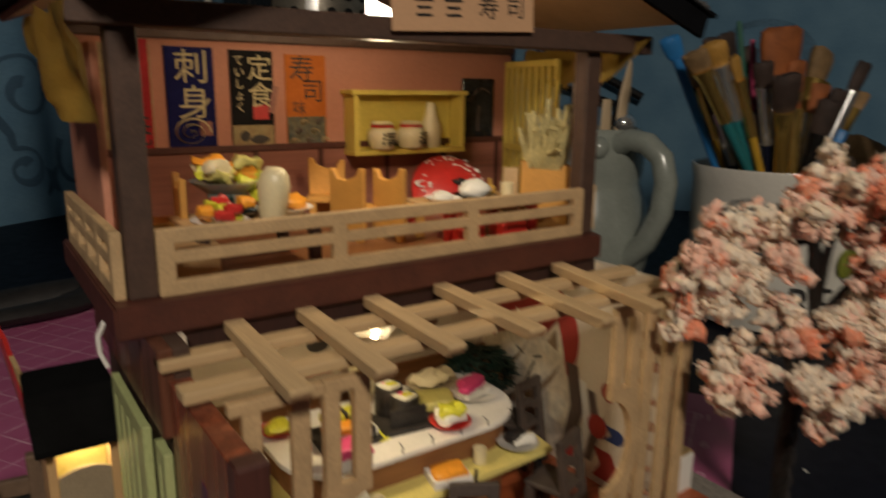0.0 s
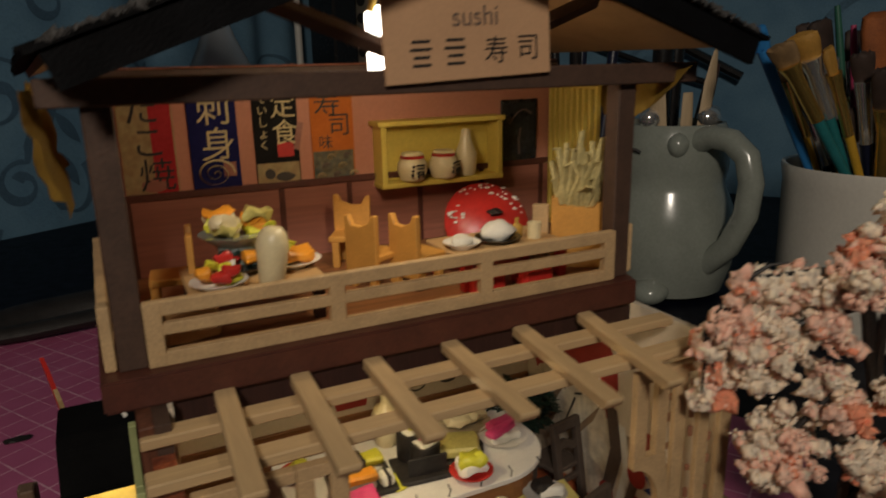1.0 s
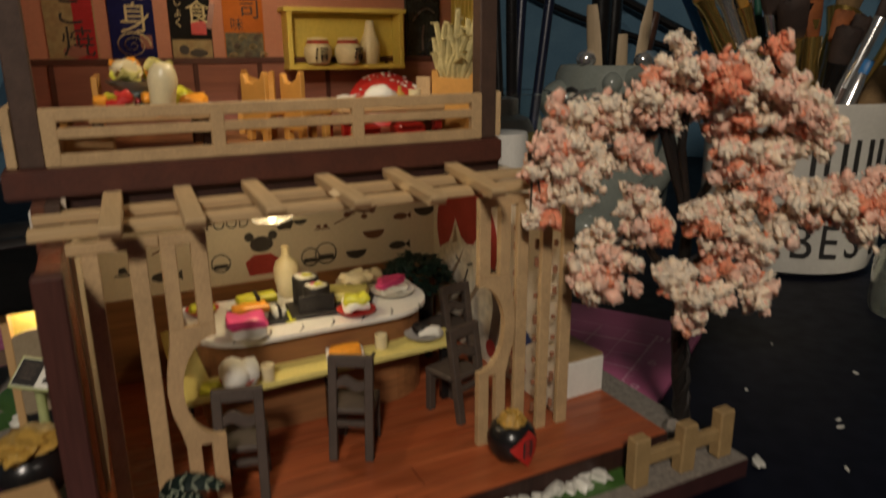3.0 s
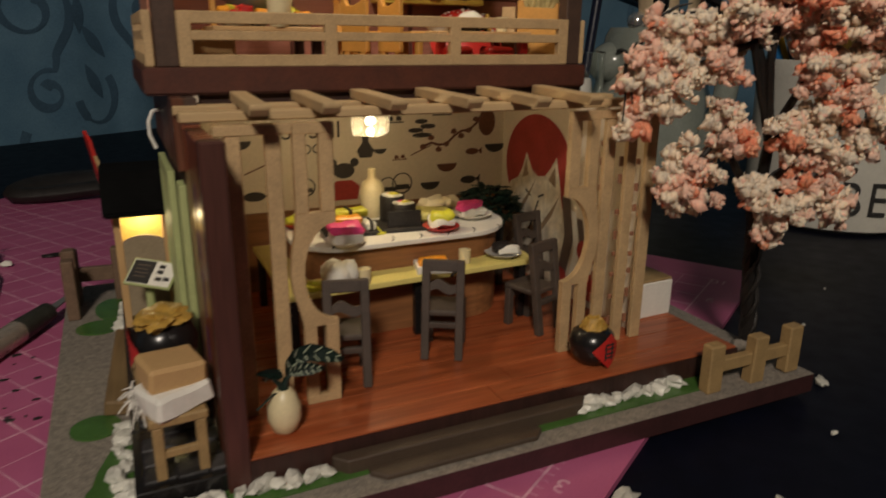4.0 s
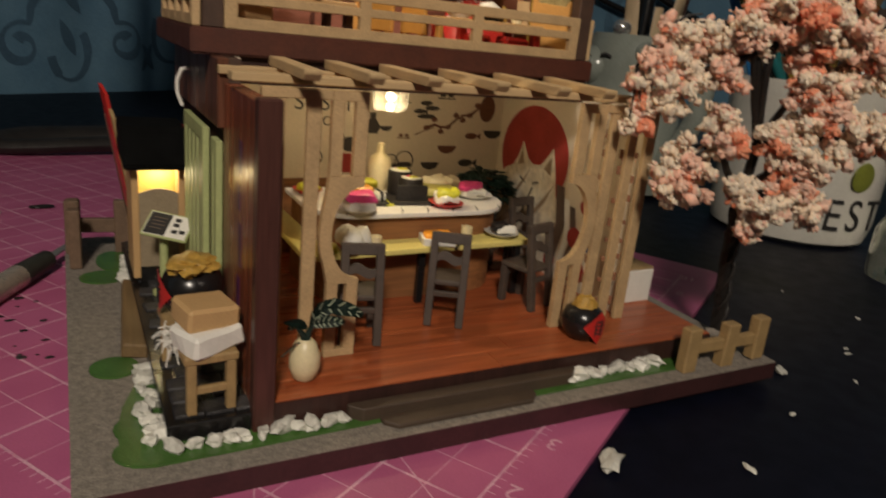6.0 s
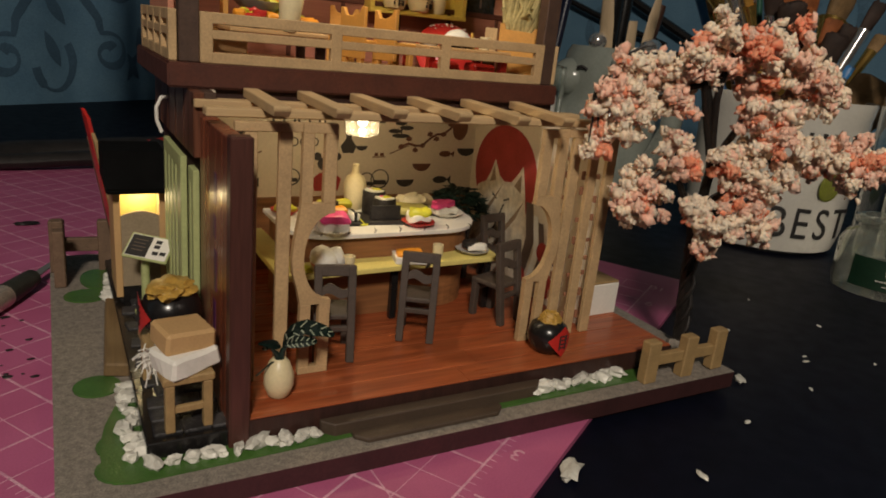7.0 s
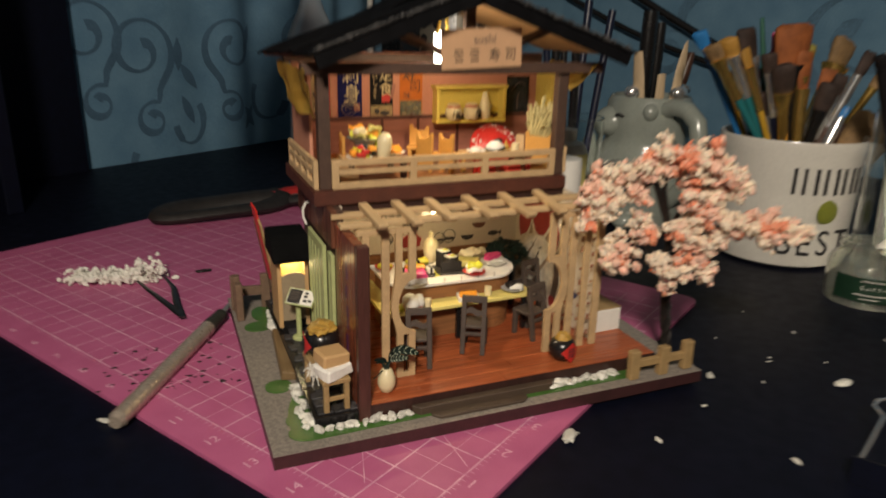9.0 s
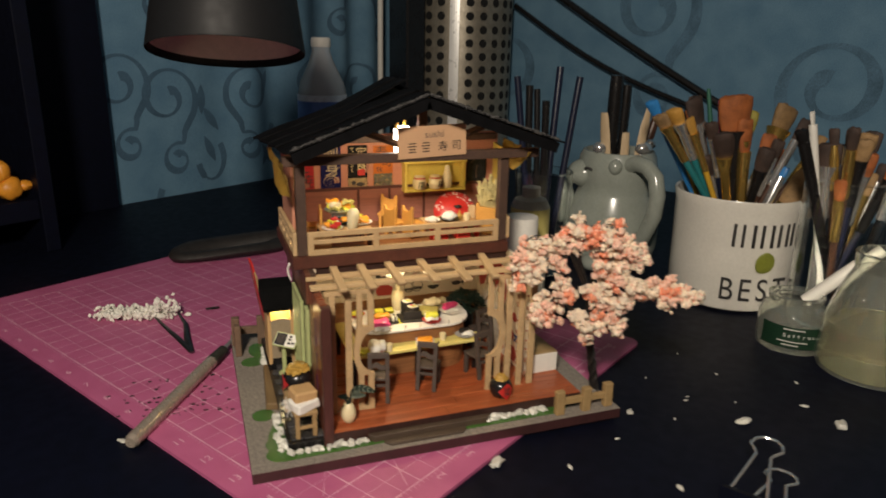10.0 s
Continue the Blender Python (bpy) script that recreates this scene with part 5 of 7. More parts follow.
def food(parent, name, material, c, size, seed, rough=0.12, turn=0.0, label=""):
    bm = bmesh.new()
    w, d, h = size
    box(bm, -w / 2, w / 2, -d / 2, d / 2, 0, h, bev=min(size) * 0.25)
    bmesh.ops.subdivide_edges(bm, edges=[e for e in bm.edges if e.calc_length() > min(size) * 0.5], cuts=2, use_grid_fill=True)
    for v in bm.verts:
        v.co += Vector((noise.noise(v.co * 3 + Vector((seed, 0, 0))), noise.noise(v.co * 3 + Vector((0, seed, 0))), noise.noise(v.co * 3 + Vector((0, 0, seed))))) * rough
    bmesh.ops.transform(bm, matrix=pose(*c, 0, 0, turn), verts=bm.verts[:])
    return part(name, bm, material, parent, label, smooth=True)


d = dish((8.35, 6.75, TOP), 0.62, WHITE, "white plate with a pink petal-topped rice cake")
food(d, "rice", RICE, (0, 0, 0.1), (0.9, 0.75, 0.35), 1)
food(d, "topping", PINK, (0, 0, 0.42), (1.05, 0.85, 0.24), 2, 0.16)
d = dish((13.45, 8.3, TOP), 0.72, WHITE, "white plate with hot pink fish slices")
food(d, "rice", RICE, (0, 0, 0.1), (0.9, 0.7, 0.25), 3)
food(d, "fish_slice", PINK, (-0.12, -0.05, 0.32), (1.05, 0.42, 0.2), 4, 0.08, 24)
food(d, "fish_slice", PINK, (0.1, 0.28, 0.34), (1.0, 0.4, 0.2), 5, 0.08, 18)
d = dish((11.75, 7.15, TOP), 0.6, RED, "red footed dish with green wasabi roll")
food(d, "rice", RICE, (0, 0, 0.12), (0.8, 0.7, 0.35), 6, 0.15)
food(d, "topping", LIME, (0.02, 0, 0.42), (0.75, 0.55, 0.25), 7, 0.18)
d = thing("sushi_tray", (9.0, 8.0, TOP), -6, "black tray with egg and avocado sushi", "tray")
plate("tray", d, NORI, -0.95, 0.78, -0.58, 0.85, 0, 0.14, bev=0.03)
food(d, "egg_slice", ORANGE, (-0.3, -0.25, 0.38), (1.05, 0.5, 0.24), 8, 0.03, 4)
food(d, "rice", RICE, (-0.3, -0.25, 0.13), (1.0, 0.45, 0.26), 9, 0.06, 4)
food(d, "rice", RICE, (-0.05, 0.35, 0.13), (1.15, 0.5, 0.34), 10, 0.06, 6)
food(d, "avocado_slice", LIME, (-0.05, 0.38, 0.46), (1.2, 0.56, 0.24), 11, 0.04, 6)
food(d, "seaweed_band", NORI, (-0.05, 0.38, 0.3), (0.12, 0.64, 0.44), 12, 0.01, 6)
food(d, "rice", RICE, (0.52, -0.2, 0.13), (0.4, 0.5, 0.3), 13, 0.05, 4)
food(d, "seaweed_band", NORI, (0.52, -0.2, 0.13), (0.1, 0.55, 0.34), 27, 0.01, 4)
d = thing("sushi_tray", (10.65, 8.3, TOP), -6, "black tray with a tall seaweed roll cut open", "tray")
plate("tray", d, NORI, -0.75, 0.75, -0.95, 0.4, 0, 0.14, bev=0.03)
for k, (rx, ry, rh) in enumerate(((0.16, -0.22, 0.82), (-0.08, 0.3, 0.98))):
    bm = bmesh.new()
    lathe(bm, [(0.4, 0.14), (0.42, 0.18), (0.42, rh - 0.04), (0.39, rh), (0.3, rh - 0.03)], 24)
    bmesh.ops.translate(bm, vec=(rx, ry, 0), verts=bm.verts[:])
    part("seaweed_roll", bm, NORI, d, smooth=True)
    food(d, "rice", RICE, (rx, ry, rh - 0.12), (0.56, 0.56, 0.16), 14 + k, 0.04, 20)
    food(d, "filling", LIME, (rx + 0.06, ry - 0.05, rh - 0.02), (0.3, 0.22, 0.09), 15 + k, 0.06)
    food(d, "filling", PINK, (rx - 0.1, ry + 0.1, rh - 0.02), (0.18, 0.14, 0.08), 25 + k, 0.05)
plate("box_front", d, NORI, -0.5, 0.62, -0.74, -0.66, 0.14, 0.66, bev=0.02)
food(d, "paper", LIME, (-0.75, -0.6, 0.02), (0.8, 0.7, 0.08), 16, 0.05, 30)
d = thing("sushi_tray", (11.85, 8.25, TOP), -28, "brown tray holding an olive-green folded leaf cake", "tray")
plate("tray", d, NORI, -0.8, 0.8, -0.7, 0.7, 0, 0.14, bev=0.03)
food(d, "leaf_cake", OLIVE, (0, 0.05, 0.14), (1.35, 1.1, 0.3), 17, 0.05, 6)
d = dish((12.8, 9.6, TOP), 0.85, mat("beige_dish", (0.42, 0.34, 0.22), 0.5), "beige dish with pale steamed dumplings")
food(d, "dumpling", CREAM, (-0.25, 0, 0.14), (0.75, 0.7, 0.35), 18, 0.2)
food(d, "dumpling", CREAM, (0.4, 0.1, 0.14), (0.7, 0.6, 0.28), 19, 0.2)
d = dish((7.5, 9.35, TOP), 0.5, RED, "red dish with yellow pickles")
food(d, "pickle", LIME, (0, 0, 0.12), (0.7, 0.55, 0.22), 20, 0.16)
bm = bmesh.new()
lathe(bm, [(0.3, 0), (0.4, 0.1), (0.5, 0.7), (0.52, 1.15), (0.42, 1.45), (0.2, 1.6), (0.16, 1.72), (0.17, 2.02), (0.12, 2.05)], 24)
ob = part("sake_bottle", bm, CREAM, None, "cream yellow clay sake bottle standing on the bar", smooth=True, category="bottle")
ob.matrix_basis = pose(10.3 * U, 9.75 * U, TOP * U)
ob.scale = (0.82, 0.82, 0.84)

d = dish((7.85, 5.75, LOWTOP), 0.5, RED, "red bowl with a mound of pale grey rice", "bowl", 0.3)
bm = bmesh.new()
for j in range(3):
    blob(bm, (0.22 * math.cos(2.1 * j), 0.22 * math.sin(2.1 * j), 0.42), 0.4, 2, 0.1, j, (1, 1, 1.05))
part("rice_mound", bm, RICE, d, smooth=True)
food(d, "greens", LIME, (-0.75, 0.2, 0.02), (0.6, 0.5, 0.18), 21, 0.18)
d = thing("open_box_lunch", (11.0, 6.15, LOWTOP), -14, "small white lunch box of orange roe", "lunch box")
plate("box", d, WHITE, -0.55, 0.55, -0.42, 0.42, 0, 0.24, bev=0.02)
food(d, "roe", ORANGE, (0, 0, 0.22), (0.95, 0.7, 0.14), 22, 0.08)
plate("chopsticks", d, INK, 0.7, 0.78, -0.5, 0.5, 0.01, 0.07, bev=0, m=pose(0, 0, 0, 0, 0, -25))


def cup(at, label="small cream clay cup standing on the counter"):
    bm = bmesh.new()
    lathe(bm, [(0.17, 0), (0.19, 0.02), (0.2, 0.45), (0.16, 0.45), (0.15, 0.1), (0.01, 0.08)], 16)
    ob = part("cup", bm, CREAM, None, label, smooth=True, category="cup")
    ob.matrix_basis = pose(at[0] * U, at[1] * U, at[2] * U)


cup((8.65, 5.85, LOWTOP))
cup((12.25, 6.4, LOWTOP))
d = dish((13.75, 6.5, LOWTOP), 0.62, mat("silver_dish", (0.5, 0.48, 0.44), 0.35), "grey square-rimmed dish with a seaweed roll")
food(d, "seaweed_roll", NORI, (0, 0.1, 0.16), (0.6, 0.5, 0.3), 23, 0.05)
food(d, "rice", RICE, (0.1, -0.15, 0.14), (0.7, 0.3, 0.3), 24, 0.1, -20)

# dark leafy plant at the end of the bar
def leafy(name, at, n, r, h, label, material, pot=None, seed=1):
    ob = thing(name, at, 0, label, "plant")
    rr = random.Random(seed)
    if pot:
        bm = bmesh.new()
        lathe(bm, pot[0], 22)
        part("pot", bm, pot[1], ob, smooth=True)
    bm = bmesh.new()
    for k in range(n):
        a, e = rr.uniform(0, 6.28), rr.random() ** 0.5
        base = Vector((math.cos(a) * e * r * 0.8, math.sin(a) * e * r * 0.6, h * (0.62 + 0.22 * (1 - e * e)) + rr.uniform(-0.15, 0.15)))
        way = Vector((math.cos(a + rr.gauss(0, 0.7)), math.sin(a + rr.gauss(0, 0.7)), rr.uniform(-0.3, 0.5))).normalized() * rr.uniform(0.35, 0.65)
        side = way.cross(Vector((0, 0, 1))).normalized() * 0.13
        v = [bm.verts.new(q) for q in (base, base + way * 0.5 + side, base + way + Vector((0, 0, -0.08)), base + way * 0.5 - side, base + way * 0.5 + Vector((0, 0, 0.05)))]
        for i in range(4):
            bm.faces.new((v[i], v[(i + 1) % 4], v[4]))
    part("leaves", bm, material, ob, "dark green pointed leaves", kind="stuff")
    return ob


leafy("leafy_plant", (15.2, 10.3, DECK), 420, 1.5, 4.2, "dark green bushy plant in a tall dark pot", LEAFD, ([(0.5, 0), (0.55, 0.1), (0.7, 2.3), (0.72, 2.4), (0.6, 2.4), (0.02, 2.3)], BLACK), 2)

# vase with a striped leaf before the left screen
vase = thing("floor_vase", (5.35, 2.2, DECK), 0, "cream egg-shaped vase with dark striped leaves", "vase")
bm = bmesh.new()
lathe(bm, [(0.28, 0), (0.42, 0.12), (0.56, 0.55), (0.55, 1.0), (0.38, 1.5), (0.24, 1.66), (0.22, 1.68), (0.15, 1.6)], 26)
part("vase_body", bm, CREAM, vase, smooth=True)
bm = bmesh.new()
for dx, dy, dz in ((0.15, -0.05, 0.5), (-0.35, -0.1, 0.6), (0.4, 0.05, 0.8)):
    tube(bm, [(0, 0, 1.3), (dx * 0.3, dy * 0.3, 1.55 + dz * 0.5), (dx, dy, 1.6 + dz)], [0.13, 0.11, 0.06], 6)
tube(bm, [(0, 0, 1.5), (-0.35, -0.2, 1.62), (-0.95, -0.4, 1.25)], 0.035, 6)
part("stems", bm, LEAFD, vase)
STRIPE = mat("pale_leaf_stripe", (0.34, 0.38, 0.27), 0.3, vary=0.15)


def striped_leaf(spine, width, stripes):
    """A broad leaf along a bent spine, folded a little at its midrib, with pale slanting stripes."""
    P = [Vector(p) for p in spine]
    n = 14
    rows = []
    for k in range(n + 1):
        t = k / n * (len(P) - 1)
        i = min(int(t), len(P) - 2)
        p, way = P[i].lerp(P[i + 1], t - i), (P[i + 1] - P[i]).normalized()
        out = way.cross(Vector((0.25, -1, 0.35))).normalized() * width * math.sin(math.pi * (0.06 + 0.9 * k / n)) ** 0.7
        rows.append([p - out + Vector((0, -0.06, 0.04)), p, p + out + Vector((0, -0.06, 0.04))])
    bm = bmesh.new()
    grid = [[bm.verts.new(p) for p in row] for row in rows]
    faces = [bm.faces.new((a[j], b[j], b[j + 1], a[j + 1])) for a, b in zip(grid, grid[1:]) for j in (0, 1)]
    bmesh.ops.solidify(bm, geom=faces, thickness=0.03)
    leaf = part("leaf", bm, LEAFD, vase, "broad dark leaf with pale stripes", smooth=True)
    bm = bmesh.new()
    for k in range(2, n - 1, 2) if stripes else ():
        for j in (0, 2):
            a, b = rows[k][1].lerp(rows[k][j], 0.2), rows[min(k + 1, n)][1].lerp(rows[min(k + 1, n)][j], 0.85)
            tube(bm, [a + Vector((0, -0.05, 0.02)), b + Vector((0, -0.05, 0.02))], [0.05, 0.035], 4, flat=0.5)
    if stripes:
        part("leaf_stripes", bm, STRIPE, leaf)
    else:
        bm.free()


striped_leaf([(0.15, -0.05, 2.1), (0.35, -0.1, 2.75), (0.85, -0.2, 2.95), (1.5, -0.3, 2.75), (1.95, -0.35, 2.5)], 0.3, True)
striped_leaf([(0.1, 0.0, 2.2), (0.6, -0.2, 2.35), (1.3, -0.3, 2.3)], 0.24, True)
striped_leaf([(0.0, -0.05, 2.1), (-0.3, -0.1, 2.35), (-0.85, -0.15, 2.45)], 0.16, False)
striped_leaf([(0.0, 0.1, 2.0), (-0.2, 0.2, 2.2), (-0.6, 0.2, 2.0)], 0.18, True)

vase.scale = (0.72, 0.72, 0.68)

# glass cube pendant over the bar
pend = thing("pendant_lamp", (9.4, 7.2, 0), 0, "clear faceted glass cube pendant lamp, lit", "lamp")
bm = bmesh.new()
rod(bm, (0, 0, 8.5), (0, 0, 9.02), 0.05, 0.05, 8)
part("cord", bm, BLACK, pend)
bm = bmesh.new()
prof = [(0.60, 7.62), (0.68, 7.68), (0.76, 8.36), (0.66, 8.46), (0.1, 8.5), (0.1, 8.42), (0.6, 8.38), (0.68, 8.34), (0.6, 7.7), (0.56, 7.66)]
lathe(bm, [(r * 0.84, z) for r, z in prof], 4)
shade = part("shade", bm, clear("frosted_glass", (0.97, 0.95, 0.9), 0.04, dust=0.02), pend, "clear faceted glass shade")
shade.visible_shadow = False
bm = bmesh.new()
blob(bm, (0, 0, 8.05), 0.14, 2, 0.02, 1, (1.2, 1, 1))
part("bulb", bm, BULB, pend, "glowing bulb", smooth=True)

# ---- inside the upper storey ----
WALLY = 12.79
NAVY = mat("navy_paper", (0.012, 0.013, 0.075), 0.9, spec=0.15, vary=0.1)
BLACKP = mat("black_paper", (0.012, 0.011, 0.011), 0.9, spec=0.15, vary=0.1)
ORANGEP = mat("orange_paper", (0.50, 0.14, 0.025), 0.9, spec=0.15, vary=0.06)
TANP = mat("tan_print", (0.34, 0.27, 0.14), 0.9, spec=0.15, vary=0.15, grain=500, stain=300, second=(0.30, 0.2, 0.1))
REDP = mat("red_paper", (0.40, 0.03, 0.035), 0.9, spec=0.15, vary=0.08)
CREAMP = mat("cream_ink", (0.60, 0.50, 0.28), 0.9, spec=0.15, vary=0.06, bump=0)
TEALP = mat("dark_teal_print_small", (0.09, 0.10, 0.085), 0.9, spec=0.15, vary=0.3, grain=600, stain=350, second=(0.2, 0.16, 0.09))


def poster(x, w, z0, z1, ground, label):
    ob = thing("poster", (x, WALLY, 0), 0, label, "poster", "shop posters on the upper wall")
    plate("paper", ob, ground, 0, w, -0.03, 0.0, z0, z1, bev=0)
    return ob


def swirl_print(ob, cx, cz, r, material, turns=2.6):
    bm = bmesh.new()
    pts = [(cx + r * (1 - k / 40) * math.cos(turns * 6.28 * k / 40), -0.036, cz + r * 0.8 * (1 - k / 40) * math.sin(turns * 6.28 * k / 40)) for k in range(40)]
    tube(bm, pts, 0.055, 4, flat=0.15)
    part("printed_curl", bm, material, ob)


p = poster(4.3, 1.38, 11.88, 14.8, TANP, "takoyaki poster in tan and red with black lettering")
plate("red_half", p, REDP, 0.78, 1.34, -0.036, -0.03, 11.97, 14.93, bev=0)
for k, ch in enumerate("たこ焼"):
    words("lettering", ch, 0.95, INK, p, on_face(0.12 + 0.12 * k, -0.038, 14.0 - 0.9 * k))
blob_bm = bmesh.new()
blob(blob_bm, (0.75, -0.03, 12.25), 0.32, 2, 0.1, 4, (1.1, 0.06, 0.6))
part("printed_dish", blob_bm, ROSEWOOD, p)
p = poster(6.05, 1.32, 11.8, 14.78, NAVY, "navy sashimi poster with cream lettering")
for k, ch in enumerate("刺身"):
    words("lettering", ch, 0.98, CREAMP, p, on_face(0.22 + 0.05 * k, -0.038, 13.9 - 0.98 * k))
plate("red_stroke", p, ROSEWOOD, 0.12, 0.3, -0.036, -0.03, 13.3, 14.1, bev=0, m=pose(0, 0, 0, 0, 12, 0))
swirl_print(p, 0.62, 12.45, 0.55, CREAMP)
plate("red_block", p, ROSEWOOD, 0.85, 1.2, -0.04, -0.034, 12.35, 12.75, bev=0)
p = poster(7.82, 1.29, 11.75, 14.75, BLACKP, "black set-meal poster with cream lettering and red seal")
for k, ch in enumerate("定食"):
    words("lettering", ch, 0.78, CREAMP, p, on_face(0.5, -0.038, 13.98 - 0.78 * k))
for k, ch in enumerate("ていしょく"):
    words("lettering", ch, 0.32, CREAMP, p, on_face(0.12, -0.038, 14.35 - 0.33 * k))
plate("red_seal", p, RED, 0.65, 1.12, -0.038, -0.03, 12.78, 13.2, bev=0)
plate("food_picture", p, TANP, 0.02, 1.26, -0.036, -0.03, 11.87, 12.62, bev=0)
blob_bm = bmesh.new()
blob(blob_bm, (0.38, -0.035, 12.3), 0.16, 2, 0.05, 4, (1, 0.06, 1))
blob(blob_bm, (0.82, -0.035, 12.2), 0.26, 2, 0.1, 5, (1.1, 0.06, 0.55))
part("printed_dish", blob_bm, PRINT, p)
p = poster(9.5, 1.32, 11.7, 14.68, ORANGEP, "orange sushi poster with black brush lettering")
words("lettering", "寿", 0.85, INK, p, on_face(0.1, -0.038, 13.95))
words("lettering", "司", 0.75, INK, p, on_face(0.5, -0.038, 13.35))
words("lettering", "味", 0.45, INK, p, on_face(0.2, -0.038, 12.95))
plate("picture", p, TEALP, 0.02, 1.28, -0.036, -0.03, 11.87, 12.85, bev=0)
for k in range(7):
    swirl_print(p, 0.22 + 0.17 * k, 12.1 + 0.28 * (k % 3), 0.15, GREYINK if k % 2 else TANP, 1.6)

# wall mirror
mir = thing("wall_mirror", (16.05, WALLY, 11.95), 0, "dark framed picture hanging on the salmon wall", "picture")
plate("frame", mir, BLACK, 0, 1.45, -0.08, 0, 0, 2.15, bev=0.03)
plate("picture_sheet", mir, mat("dark_picture", (0.03, 0.035, 0.04), 0.15, vary=0.4, stain=150), 0.1, 1.35, -0.09, -0.08, 0.1, 2.05, bev=0)
bm = bmesh.new()
tube(bm, [(0.3 + 0.9 * k / 10, -0.095, 1.35 + 0.45 * math.sin(2.4 * k / 10)) for k in range(11)], 0.03, 4)
tube(bm, [(0.7, -0.095, 0.3), (0.68, -0.095, 0.8), (0.75, -0.095, 1.2)], 0.05, 4)
part("picture_strokes", bm, GREYINK, mir)

# yellow shelf box with two lettered jars and a bottle
shelf = thing("shelf_box", (11.42, 12.02, 11.62), 0, "yellow painted open shelf box fixed to the wall", "shelf")
for nm, size in (("bottom", (0, 4.3, 0, 0.76, 0, 0.16)), ("top", (-0.1, 4.35, -0.05, 0.76, 1.9, 2.05)), ("side", (0.02, 0.2, 0.02, 0.76, 0.16, 1.9)), ("side", (4.1, 4.28, 0.02, 0.76, 0.16, 1.9)), ("back", (0.2, 4.1, 0.7, 0.76, 0.16, 1.9))):
    plate(nm, shelf, YELLOWW, *size, bev=0.02)


def lettered_jar(x, turn):
    ob = thing("lettered_jar", (x, 12.2, 11.78), turn, "round white jar with red cord and black lettering", "jar")
    bm = bmesh.new()
    lathe(bm, [(0.3, 0), (0.42, 0.08), (0.52, 0.45), (0.5, 0.75), (0.36, 0.98), (0.3, 1.02)], 24)
    part("jar_body", bm, CREAM, ob, smooth=True)
    bm = bmesh.new()
    lathe(bm, [(0.36, 0.94), (0.42, 0.96), (0.42, 1.02), (0.36, 1.04)], 20)
    part("cord", bm, RED, ob, "red cord round the neck", smooth=True)
    bm = bmesh.new()
    lathe(bm, [(0.33, 1.03), (0.4, 1.08), (0.34, 1.18), (0.1, 1.2)], 20)
    part("lid", bm, CREAM, ob, "cream cloth lid", smooth=True)
    bm = bmesh.new()
    for dx, dz, w, h in ((-0.2, 0.62, 0.06, 0.1), (-0.22, 0.45, 0.06, 0.1), (-0.24, 0.25, 0.06, 0.14), (-0.08, 0.68, 0.3, 0.06), (-0.06, 0.55, 0.26, 0.05), (-0.06, 0.42, 0.26, 0.05), (-0.04, 0.2, 0.05, 0.24), (0.16, 0.2, 0.05, 0.24), (-0.04, 0.3, 0.22, 0.04)):
        y = -math.sqrt(max(0.01, 0.53 ** 2 - (dx + w / 2) ** 2))
        box(bm, dx, dx + w, y - 0.03, y + 0.03, dz, dz + h, bev=0)
    part("brushed_character", bm, INK, ob)
    ob.scale = (0.92, 0.92, 0.76)


lettered_jar(12.5, 0)
lettered_jar(13.6, 35)
bm = bmesh.new()
lathe(bm, [(0.28, 0), (0.34, 0.1), (0.36, 0.7), (0.2, 1.1), (0.14, 1.45), (0.1, 1.5)], 20)
ob = part("sake_bottle", bm, CREAM, None, "cream clay bottle standing in the yellow shelf", smooth=True, category="bottle")
ob.matrix_basis = pose(14.5 * U, 12.38 * U, 11.78 * U)

# tables, chairs and food
UF = SLAB + 0.015


def low_table(at, w, d, h, top, legs, label):
    ob = thing("low_table", at, 0, label, "table")
    plate("tabletop", ob, top, -w / 2, w / 2, -d / 2, d / 2, h - 0.14, h, bev=0.03)
    for x in (-w / 2 + 0.2, w / 2 - 0.2):
        for y in (-d / 2 + 0.2, d / 2 - 0.2):
            plate("leg", ob, legs, x - 0.13, x + 0.13, y - 0.13, y + 0.13, 0, h - 0.14, bev=0.02)
    return ob


low_table((6.6, 8.4, UF), 3.0, 2.4, 1.0, CARD, DARKWOOD, "orange-brown low table laden with dishes")
low_table((13.2, 8.2, UF), 3.3, 2.2, 0.95, CARD, RED, "orange-brown low table with red legs")
T1 = UF + 1.0
T2 = UF + 0.95
for x, y in ((12.2, 7.2), (13.6, 7.1)):
    parcel("floor_cushion", (x, y, UF), 0, (0.9, 0.8, 0.5), RED, "red square floor cushion under the table", rough=0.05)
bm = bmesh.new()
lathe(bm, [(0.34, 0), (0.42, 0.1), (0.5, 0.7), (0.54, 1.1), (0.48, 1.42), (0.3, 1.6), (0.02, 1.64)], 26)
for v in bm.verts:
    v.co.x += 0.06 * noise.noise(v.co * 1.5)
ob = part("cream_jug", bm, CREAM, None, "plump cream clay jug standing on the low table", smooth=True, category="jug")
ob.matrix_basis = pose(6.85 * U, 7.35 * U, T1 * U, 4, 4, 0) @ Matrix.Diagonal((0.66, 0.66, 0.8, 1))
d = dish((5.75, 7.6, T1), 0.62, WHITE, "white dish with yellow and red fruit pieces")
for k in range(7):
    food(d, "fruit_piece", (LIME, ORANGE, RED)[k % 3], (0.32 * math.cos(2.4 * k), 0.32 * math.sin(2.4 * k), 0.1 + 0.04 * k), (0.36, 0.3, 0.22), k, 0.1)
d = dish((6.3, 8.6, T1), 0.7, BLACK, "black plate with salmon and green garnish")
